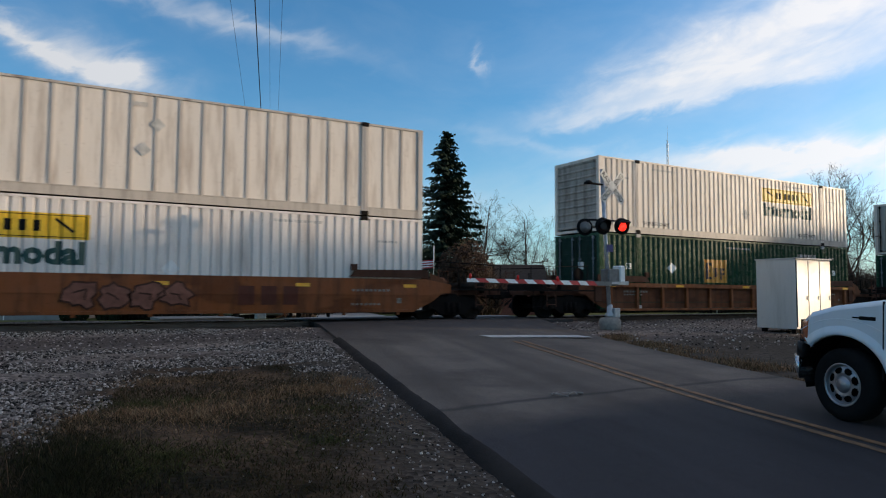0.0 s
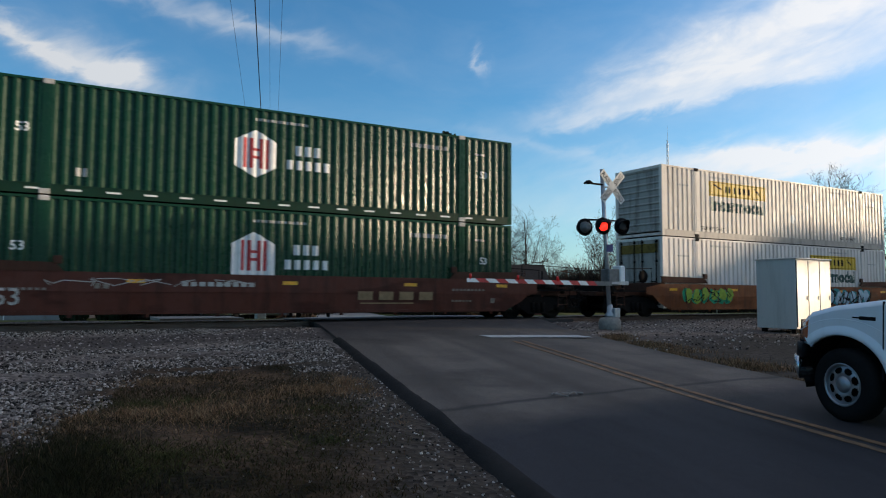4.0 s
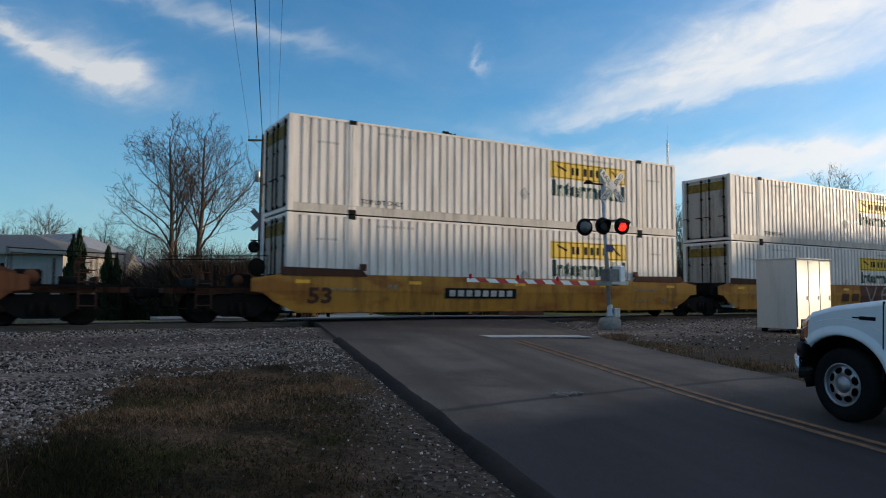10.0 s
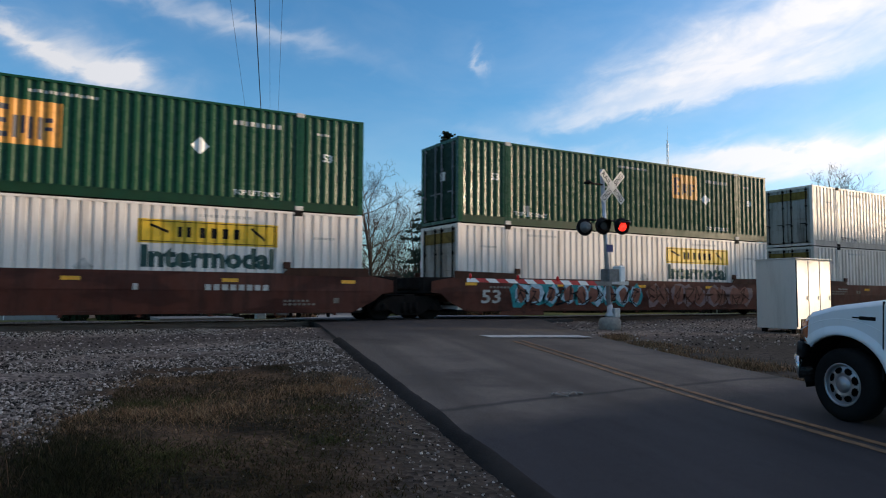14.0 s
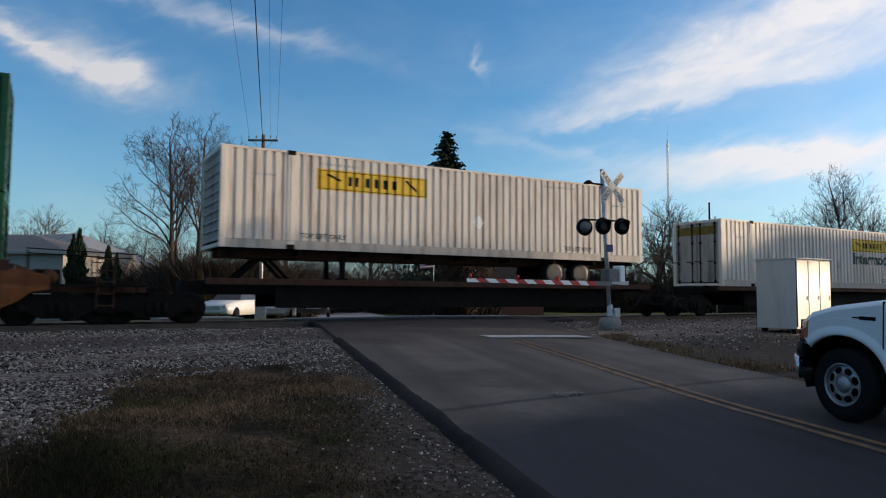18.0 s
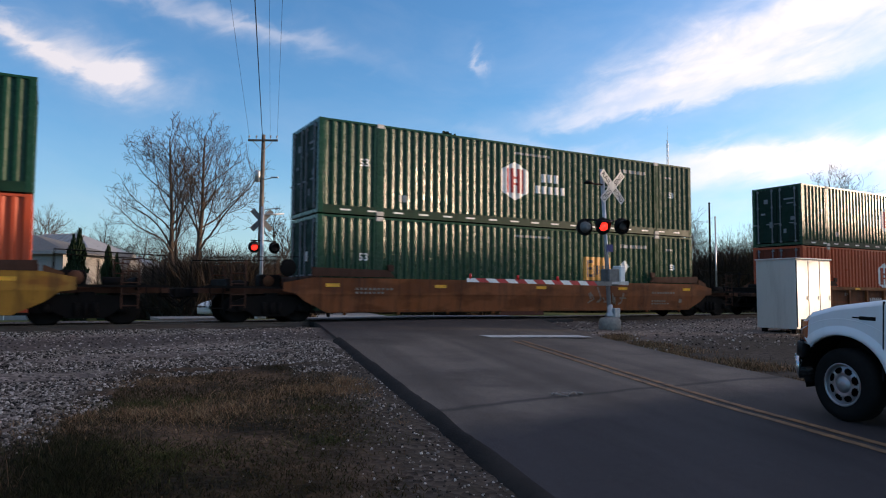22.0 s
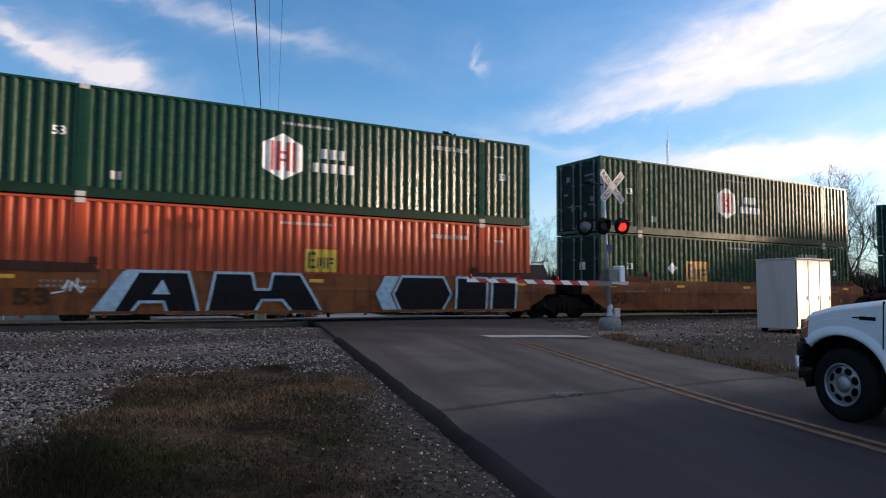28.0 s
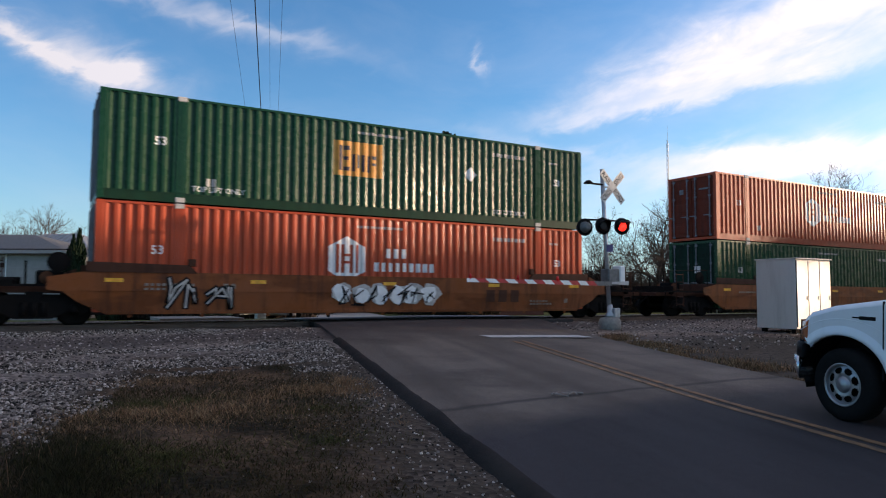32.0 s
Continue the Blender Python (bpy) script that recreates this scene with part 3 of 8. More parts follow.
def gravel_bed():
    """Loose stones, in one mesh."""
    rnd = random.Random(5)
    verts, faces = [], []
    octa = [(-1, -0.8, -0.7), (0.9, -1, -0.7), (1, 0.9, -0.7), (-0.8, 1, -0.7), (-0.7, -0.6, 0.8), (0.6, -0.75, 0.95), (0.75, 0.55, 0.75), (-0.6, 0.7, 1.0)]
    tri = [(4, 5, 6, 7), (0, 1, 5, 4), (1, 2, 6, 5), (2, 3, 7, 6), (3, 0, 4, 7)]

    def stone(x, y, r, z=None):
        k = len(verts)
        a = rnd.uniform(0, 6.3)
        sx, sy, sz = r * rnd.uniform(0.7, 1.3), r * rnd.uniform(0.6, 1.1), r * rnd.uniform(0.45, 0.9)
        z = (ground_height(x, y) if z is None else z) + sz * 0.25
        for px, py, pz in octa:
            px, py, pz = px * sx * rnd.uniform(0.6, 1.0), py * sy * rnd.uniform(0.6, 1.0), pz * sz * rnd.uniform(0.7, 1.15)
            verts.append((x + px * math.cos(a) - py * math.sin(a), y + px * math.sin(a) + py * math.cos(a), z + pz))
        faces.extend(tuple(k + i for i in f) for f in tri)

    n = 0
    while n < 42000:
        x, y = rnd.uniform(-2.5, 7), rnd.uniform(-13.2, -0.2)
        line = -9.0 + min(0, (x - 1.3) * 3.0) + 0.9 * noise.noise((x * 0.8, y * 0.8, 4))
        if x > road_left(y) - 0.25 or y < line:
            continue
        band = noise.noise((x * 0.25, y * 1.1, 7)) - 0.9 * math.exp(-((y + 4.3 - 0.12 * x) / 0.9) ** 2)   # a trodden lane
        if band < -0.12 and rnd.random() < 0.92:
            continue
        near = y < -7
        stone(x, y, 0.008 + 0.018 * rnd.random() ** 2 if near else 0.010 + 0.017 * rnd.random() ** 1.5)
        n += 1
    for i in range(5200):
        x = rnd.uniform(11.5, 40)
        y = rnd.uniform(-9.5, -0.2)
        if x < road_right(y) + 0.2:
            continue
        stone(x, y, rnd.uniform(0.015, 0.038))
    for i in range(6500):
        x = rnd.uniform(-6, 40)
        if 5.9 < x < 15.4:
            continue
        stone(x, rnd.uniform(-0.7, 3.4), rnd.uniform(0.025, 0.05), -0.19)
    for i in range(1900):   # grit along the tar seam
        y = rnd.uniform(-17.5, -7)
        stone(road_left(y) - 0.1 - abs(rnd.gauss(0, 0.55)), y, rnd.uniform(0.006, 0.017))
    me = bpy.data.meshes.new("gravel")
    me.from_pydata(verts, [], faces)
    me.materials.append(island("gravel_stone", [(0.014, 0.011, 0.0095), (0.034, 0.0275, 0.023), (0.070, 0.056, 0.047), (0.13, 0.105, 0.088), (0.22, 0.178, 0.152), (0.36, 0.297, 0.257), (0.60, 0.515, 0.46)], 0.9))
    tagged(put("gravel", me), "loose pale and dark grey gravel stones", "gravel", kind="stuff")


gravel_bed()


def turf_blades():
    rnd = random.Random(9)

    def blade(store, x, y, h, lean, w=None):
        verts, faces = store
        k = len(verts)
        a = rnd.uniform(0, 6.3)
        w = w or rnd.uniform(0.003, 0.007)
        dx, dy = math.cos(a) * w, math.sin(a) * w
        lx, ly = rnd.gauss(0, lean), rnd.gauss(0, lean)
        z = ground_height(x, y) - 0.01
        verts.extend([(x - dx, y - dy, z), (x + dx, y + dy, z), (x + dx * 0.7 + lx * 0.45, y + dy * 0.7 + ly * 0.45, z + h * 0.6), (x - dx * 0.7 + lx * 0.45, y - dy * 0.7 + ly * 0.45, z + h * 0.6), (x + lx, y + ly, z + h)])
        faces.extend([(k, k + 1, k + 2, k + 3), (k + 3, k + 2, k + 4)])

    def line(x, y):
        return -8.9 + min(0, (x - 1.3) * 3.0) + 0.8 * noise.noise((x * 0.8, y * 0.8, 4))

    low, dry, weed, fresh = ([], []), ([], []), ([], []), ([], [])
    n = 0
    while n < 26000:
        x, y = rnd.uniform(-2.2, 5.0), rnd.uniform(-17.0, -7.6)
        if x > road_left(y) - 0.55 - 0.3 * rnd.random() or y > line(x, y):
            continue
        d = noise.noise((x * 0.9, y * 0.9, 2))
        if d < rnd.uniform(-0.5, 0.4) or x > road_left(y) - 1.4 * rnd.random():
            continue
        blade(low, x, y, rnd.uniform(0.02, 0.055), 0.035)
        n += 1
    # dry bunches, thickest along the edge of the gravel
    for cx, cy, rx, ry, bunches, tall in DRY:
        for _ in range(bunches):
            x, y = cx + rnd.gauss(0, rx), cy + rnd.gauss(0, ry)
            if x > road_left(y) - 0.35:
                continue
            h = tall * rnd.uniform(0.25, 0.95)
            for _ in range(rnd.randint(5, 16)):
                blade(dry, x + rnd.gauss(0, 0.05), y + rnd.gauss(0, 0.05), h * rnd.uniform(0.5, 1.15), 0.07, rnd.uniform(0.0015, 0.0038))
    for cx, cy in ((0.75, -13.2), (0.1, -13.4), (1.35, -12.6), (1.5, -12.3), (-0.1, -14.0), (1.42, -12.9), (1.2, -12.75)):   # single tall stalks
        for _ in range(5):
            blade(dry, cx + rnd.gauss(0, 0.09), cy + rnd.gauss(0, 0.09), rnd.uniform(0.10, 0.30), 0.07, 0.0022)
    for i in range(15000):   # rank dark weeds in the corner of the verge
        a, q = rnd.uniform(0, 6.3), abs(rnd.gauss(0, 0.75))
        x, y = 0.20 + math.cos(a) * q * 0.75, -13.9 + math.sin(a) * q * 1.6
        blade(weed, x, y, rnd.uniform(0.025, 0.105) * max(0.3, 1.2 - 0.5 * q), 0.05, rnd.uniform(0.002, 0.0045))
    for cx, cy, n in ((1.05, -11.2, 1300), (1.55, -11.1, 700), (0.9, -13.6, 1500), (0.7, -13.9, 700), (2.7, -12.2, 700), (2.3, -13.6, 700), (0.5, -13.2, 600)):   # greener tufts
        for i in range(n):
            a, q = rnd.uniform(0, 6.3), abs(rnd.gauss(0, 0.30))
            blade(fresh, cx + math.cos(a) * q * 1.5, cy + math.sin(a) * q, rnd.uniform(0.02, 0.075), 0.05, rnd.uniform(0.002, 0.005))
    for i in range(16000):   # far verge
        y = rnd.uniform(-14.5, -6)
        x = road_right(y) + 0.12 + abs(rnd.gauss(0, 0.5))
        if noise.noise((x * 0.9, y * 0.9, 5)) > rnd.uniform(-0.3, 0.2):
            blade(dry if rnd.random() < 0.75 else low, x, y, rnd.uniform(0.04, 0.12), 0.04)
    for nm, store, cols, lab in (("turf", low, [(0.018, 0.017, 0.006), (0.038, 0.028, 0.012), (0.085, 0.048, 0.025), (0.032, 0.034, 0.010), (0.06, 0.034, 0.018)], "short dark olive and brown winter turf"),
                                 ("green_grass", fresh, [(0.030, 0.032, 0.010), (0.055, 0.058, 0.017), (0.10, 0.088, 0.030), (0.05, 0.035, 0.016)], "patchy greener tufts of grass"),
                                 ("weeds", weed, [(0.010, 0.010, 0.004), (0.020, 0.019, 0.007), (0.038, 0.036, 0.013), (0.016, 0.012, 0.006), (0.03, 0.02, 0.01)], "dark green rank weeds in the verge"),
                                 ("dry_grass", dry, [(0.10, 0.052, 0.028), (0.25, 0.14, 0.075), (0.40, 0.25, 0.14), (0.16, 0.075, 0.04), (0.11, 0.085, 0.03)], "dry tan bunches of dead grass")):
        me = bpy.data.meshes.new(nm)
        me.from_pydata(store[0], [], store[1])
        me.materials.append(island(nm, cols, 0.85))
        tagged(put(nm, me), lab, "grass", kind="stuff")


# centre, half widths, bunches and height of the dead grass
DRY = [(0.75, -11.8, 0.40, 0.22, 120, 0.12), (1.25, -12.0, 0.35, 0.30, 130, 0.12), (1.85, -11.9, 0.30, 0.40, 130, 0.13), (2.5, -11.2, 0.45, 0.25, 110, 0.10), (3.1, -11.1, 0.35, 0.25, 130, 0.13), (3.6, -10.8, 0.35, 0.35, 130, 0.13),
       (1.5, -9.6, 0.45, 0.20, 130, 0.07), (2.6, -10.1, 0.7, 0.5, 110, 0.06), (1.9, -12.9, 0.6, 0.4, 80, 0.06), (2.7, -12.6, 0.6, 0.6, 70, 0.05), (0.2, -12.3, 0.3, 0.3, 50, 0.08), (3.0, -9.4, 0.8, 0.6, 90, 0.05)]
turf_blades()


def debris():
    rnd = random.Random(3)
    t = thing("debris", pose(5.8, -12.8, level(-12.8) + 0.035), "small scrap of pale torn twigs lying on the road", "litter")
    for i in range(9):
        bm = bmesh.new()
        a, c = rnd.uniform(0, 3.1), Vector((rnd.uniform(-0.2, 0.2), rnd.uniform(-0.1, 0.1), 0.01))
        d = Vector((math.cos(a), math.sin(a) * 0.6, 0.06)) * rnd.uniform(0.05, 0.14)
        tube(bm, c - d, c + d, 0.009, 0.004, 5)
        part("twig", bm, M["concrete"], t)


debris()

# ---- crossing signals ----


def lamp_red(name, strength):
    m, nt, b, N, Lk = material(name)
    v = coords(nt, False)
    b.inputs["Base Color"].default_value = (0.35, 0.01, 0.01, 1)
    b.inputs["Roughness"].default_value = 0.2
    b.inputs["Emission Color"].default_value = (1.0, 0.035, 0.02, 1)
    spot = ramp(nt, noise_of(nt, v, 9, 2), 0.35, 0.65, (0.55, 0.55, 0.55, 1), (1.6, 1.6, 1.6, 1))
    mul = N("ShaderNodeMath")
    mul.operation = "MULTIPLY"
    mul.inputs[1].default_value = strength
    Lk(spot, mul.inputs[0])
    Lk(mul.outputs[0], b.inputs["Emission Strength"])
    return m


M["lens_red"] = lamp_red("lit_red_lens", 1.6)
M["dull_steel"] = plain("dull_grey_steel", (0.16, 0.16, 0.155), 0.6, 0.3)
M["gate_red"] = lamp_red("small_red_lens", 0.06)
M["cover_dark"] = plain("dark_flash_cover", (0.012, 0.004, 0.004), 0.5, 0, 0.2)
FLASH_COVERS = []


def signal_head(parent, x, y, z, turn, phase, lit_kind=True):
    """A round flasher: backing plate, visor, always-glowing lens; an added dark cover mimics its flashing."""
    head = thing("flasher", pose(x, y, z, 0, 0, turn))
    head.parent = parent
    bm = bmesh.new()
    lathe(bm, [(0.02, 0.03), (0.25, 0.03), (0.255, 0.022), (0.25, 0.012), (0.02, 0.012)], "y", 24)
    part("backing_plate", bm, M["black"], head)
    bm = bmesh.new()
    lathe(bm, [(0.05, 0.22), (0.14, 0.18), (0.15, 0.03), (0.02, 0.03)], "y", 18)
    part("lamp_housing", bm, M["black"], head)
    bm = bmesh.new()
    n = 16
    ring = []
    for i in range(n + 1):
        a = radians(-20 + 220 * i / n)
        long = 0.30 * (0.35 + 0.65 * max(0, math.sin(a)))
        ring.append([bm.verts.new((math.cos(a) * r, -q, math.sin(a) * r)) for r, q in ((0.167, -0.012), (0.167, long), (0.160, long), (0.160, -0.012))])
    for a, b in zip(ring, ring[1:]):
        for k in range(4):
            bm.faces.new((a[k], a[(k + 1) % 4], b[(k + 1) % 4], b[k]))
    part("visor", bm, M["black"], head)
    bm = bmesh.new()
    lathe(bm, [(0.001, -0.045), (0.06, -0.040), (0.11, -0.026), (0.15, 0.0)], "y", 20)
    part("lens", bm, M["lens_red"], head)
    # added cover over the always-lit lens; it swings away to mimic a flash
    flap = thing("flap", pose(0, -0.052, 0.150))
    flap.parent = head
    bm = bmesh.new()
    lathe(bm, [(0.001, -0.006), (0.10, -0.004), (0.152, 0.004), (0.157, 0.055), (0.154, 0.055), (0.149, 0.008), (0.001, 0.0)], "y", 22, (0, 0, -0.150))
    me = mesh_from("shade", bm, M["cover_dark"])
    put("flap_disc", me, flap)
    FLASH_COVERS.append((flap, phase))
    return head


def crossbuck(parent, x, y, z, turn, worn=False):
    cb = thing("crossbuck", pose(x, y, z, 0, 0, turn))
    cb.parent = parent
    for i, (ang, words) in enumerate(((45, ("RAIL", "ROAD")), (-45, ("CROS", "SING")))):
        bm = bmesh.new()
        box(bm, -0.61, 0.61, -0.004 - 0.008 * i, 0.002 - 0.008 * i, -0.115, 0.115, 0.0)
        ang = -ang
        b = put("blade", mesh_from("blade", bm, M["dull_steel"] if worn else M["sign_weathered"]), cb, pose(0, 0, 0, 0, -ang, 0))
        for w, x0 in zip(words, (-0.56, 0.12)):
            if worn:
                continue
            tb = text_bm(w, 0.15, 0.44, 0.01)
            for v in tb.verts:
                v.co += Vector((x0, -0.0065 - 0.008 * i, -0.075))
            put("lettering", mesh_from("lettering", tb, M["dec_black"]), b)
    return cb


def crossing_signal():
    t = thing("crossing_signal", pose(14.53, -4.3, ground_height(14.53, -4.3)), "galvanised crossing signal mast with crossbuck, flashers and lowered gate", "crossing signal")
    z0 = t.matrix_basis.translation.z
    bm = bmesh.new()
    lathe(bm, [(0.33, -0.1), (0.33, 0.22), (0.27, 0.34), (0.10, 0.36)], "z", 14)
    part("concrete_base", bm, M["concrete"], t)
    bm = bmesh.new()
    tube(bm, (0, 0, 0.3), (-0.26, 0, 4.58 - z0), 0.065, 0.06, 14)
    part("mast", bm, M["galv"], t)
    bm = bmesh.new()
    lathe(bm, [(0.15, 0.36), (0.15, 0.42), (0.085, 0.5), (0.085, 0.72)], "z", 14, (0.0, 0, 0))
    part("mast_foot", bm, M["galv"], t)
    # side arm with bell
    bm = bmesh.new()
    tube(bm, (-0.24, -0.02, 4.12 - z0), (-1.02, -0.10, 4.10 - z0), 0.03, 0.025, 8)
    part("bracket_arm", bm, M["steel_dark"], t)
    bm = bmesh.new()
    lathe(bm, [(0.001, 0.10), (0.06, 0.09), (0.13, 0.03), (0.135, 0.0), (0.001, 0.0)], "z", 16, (-0.88, -0.1, 4.09 - z0))
    part("bell", bm, M["steel_dark"], t)
    # cross arm carrying the lamps
    bm = bmesh.new()
    tube(bm, (-1.0, -0.1, 3.03 - z0), (0.38, -0.1, 3.06 - z0), 0.026, None, 8)
    for x in (-0.92, -0.44, 0.30):
        tube(bm, (x, -0.1, 3.04 - z0), (x, -0.1, 2.86 - z0), 0.02, None, 6)
    part("lamp_arm", bm, M["black"], t)
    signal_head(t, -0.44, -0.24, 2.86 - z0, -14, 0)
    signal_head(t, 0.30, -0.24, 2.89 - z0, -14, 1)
    back = thing("rear_flasher", pose(-0.92, 0.04, 2.82 - z0, 0, 0, 166))
    back.parent = t
    bm = bmesh.new()
    lathe(bm, [(0.02, 0.03), (0.25, 0.03), (0.255, 0.022), (0.25, 0.012), (0.02, 0.012)], "y", 24)
    part("backing_plate", bm, M["black"], back)
    bm = bmesh.new()
    lathe(bm, [(0.05, 0.22), (0.13, 0.18), (0.165, 0.03), (0.165, -0.2)], "y", 18)
    part("lamp_housing", bm, M["dull_steel"], back)
    crossbuck(t, 0.05, -0.11, 4.06 - z0, 2)
    bm = bmesh.new()
    tube(bm, (-0.26, 0, 4.06 - z0), (0.2, -0.06, 4.06 - z0), 0.02, None, 6)
    part("crossbuck_bracket", bm, M["galv"], t)
    bm = bmesh.new()
    box(bm, -0.19, 0.07, -0.10, -0.09, 2.12 - z0, 2.34 - z0, 0.004)
    part("number_plate", bm, M["dec_blue"], t, "small blue plate")
    # gate mechanism and counterweights
    bm = bmesh.new()
    box(bm, -0.22, 0.22, -0.22, 0.16, 1.12 - z0, 1.62 - z0, 0.03)
    part("gate_motor", bm, M["dull_steel"], t)
    bm = bmesh.new()
    box(bm, 0.2, 0.42, -0.24, 0.1, 1.2 - z0, 1.72 - z0, 0.03)
    part("gate_motor_cover", bm, M["signwhite"], t)
    for y in (-0.28, 0.2):
        bm = bmesh.new()
        slab(bm, [(-0.45, 1.18 - z0), (0.5, 1.14 - z0), (0.5, 1.26 - z0), (-0.45, 1.22 - z0)], y, y + 0.03)
        part("counterweight_arm", bm, M["galv"], t)
    bm = bmesh.new()
    box(bm, 0.02, 0.24, -0.2, -0.02, 0.34, 0.62, 0.02)
    part("junction_box", bm, M["galv"], t)
    # gate arm with red and white stripes and three small lamps
    arm = thing("gate_arm", pose(-0.2, -0.30, 1.175 - z0, 0, 0.4, 0))
    arm.parent = t
    n, total = 16, 4.95
    for i in range(n):
        a, b = -total * i / n, -total * (i + 1) / n
        h0, h1 = 0.064 - 0.015 * i / n, 0.064 - 0.015 * (i + 1) / n
        k0, k1 = (0.0 if i == 0 else 0.07), (0.0 if i == n - 1 else 0.07)
        bm = bmesh.new()
        slab(bm, [(b + k1, -h1), (a + k0, -h0), (a - k0, h0), (b - k1, h1)], -0.012, 0.012)
        part("stripe", bm, M["dull_steel"] if i < 2 else M["signred"] if i % 2 == 0 else M["signwhite"], arm)
    for x in (-4.85, -3.35, -2.0):
        bm = bmesh.new()
        lathe(bm, [(0.001, 0.14), (0.03, 0.13), (0.04, 0.07), (0.035, 0.05), (0.02, 0.0)], "z", 10, (x, 0, 0.03))
        part("gate_lamp", bm, M["gate_red"], arm)


crossing_signal()


def far_signal():
    t = thing("crossing_signal", pose(8.1, 10.15, ground_height(8.1, 10.15)), "galvanised crossing signal on the far side of the track", "crossing signal")
    z0 = t.matrix_basis.translation.z
    bm = bmesh.new()
    tube(bm, (0, 0, 0), (0, 0, 4.6 - z0), 0.075, 0.07, 12)
    part("mast", bm, M["galv"], t)
    bm = bmesh.new()
    tube(bm, (-0.5, 0.0, 3.12 - z0), (0.62, 0, 3.12 - z0), 0.025, None, 8)
    part("lamp_arm", bm, M["black"], t)
    bm = bmesh.new()
    tube(bm, (0, 0, 4.25 - z0), (0.95, 0, 4.35 - z0), 0.03, None, 8)
    part("bracket_arm", bm, M["galv"], t)
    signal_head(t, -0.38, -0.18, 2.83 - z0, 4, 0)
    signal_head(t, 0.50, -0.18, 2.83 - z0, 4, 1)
    crossbuck(t, 0.0, 0.10, 4.02 - z0, 180, True)
    bm = bmesh.new()
    box(bm, -0.2, 0.2, -0.2, 0.2, 0, 1.4, 0.03)
    part("gate_motor", bm, M["galv"], t)


far_signal()


def relay_cabinet():
    x0, y0 = 19.08, -7.2
    zg = ground_height(19.5, -6.5)
    t = thing("relay_cabinet", pose(x0, y0, zg), "weathered aluminium railway relay cabinet with three doors", "utility cabinet")
    h = 1.94 - zg - 0.12
    bm = bmesh.new()
    box(bm, 0, 1.72, 0, 1.30, 0.12, 0.12 + h, 0.012)
    part("body", bm, M["alu"], t)
    bm = bmesh.new()
    box(bm, -0.03, 1.75, -0.06, 1.33, 0.12 + h, 0.155 + h, 0.01)
    part("roof", bm, M["alu"], t)
    for i in range(3):
        a = 0.03 + i * 0.56
        bm = bmesh.new()
        box(bm, a - 0.024, a, -0.012, -0.002, 0.18, 0.08 + h)
        part("door_gap", bm, M["black"], t)
        bm = bmesh.new()
        box(bm, a, a + 0.53, -0.028, -0.003, 0.18, 0.08 + h, 0.008)
        d = part("door", bm, M["alu"], t)
        bm = bmesh.new()
        box(bm, a + 0.46, a + 0.485, -0.045, -0.028, 0.98, 1.10, 0.005)
        part("handle", bm, M["galv"], d)
    for x in (0.1, 1.5):
        for y in (0.1, 1.1):
            bm = bmesh.new()
            box(bm, x, x + 0.12, y, y + 0.12, -0.1, 0.12)
            part("leg", bm, M["steel_dark"], t)


relay_cabinet()

# ---- pickup truck ----


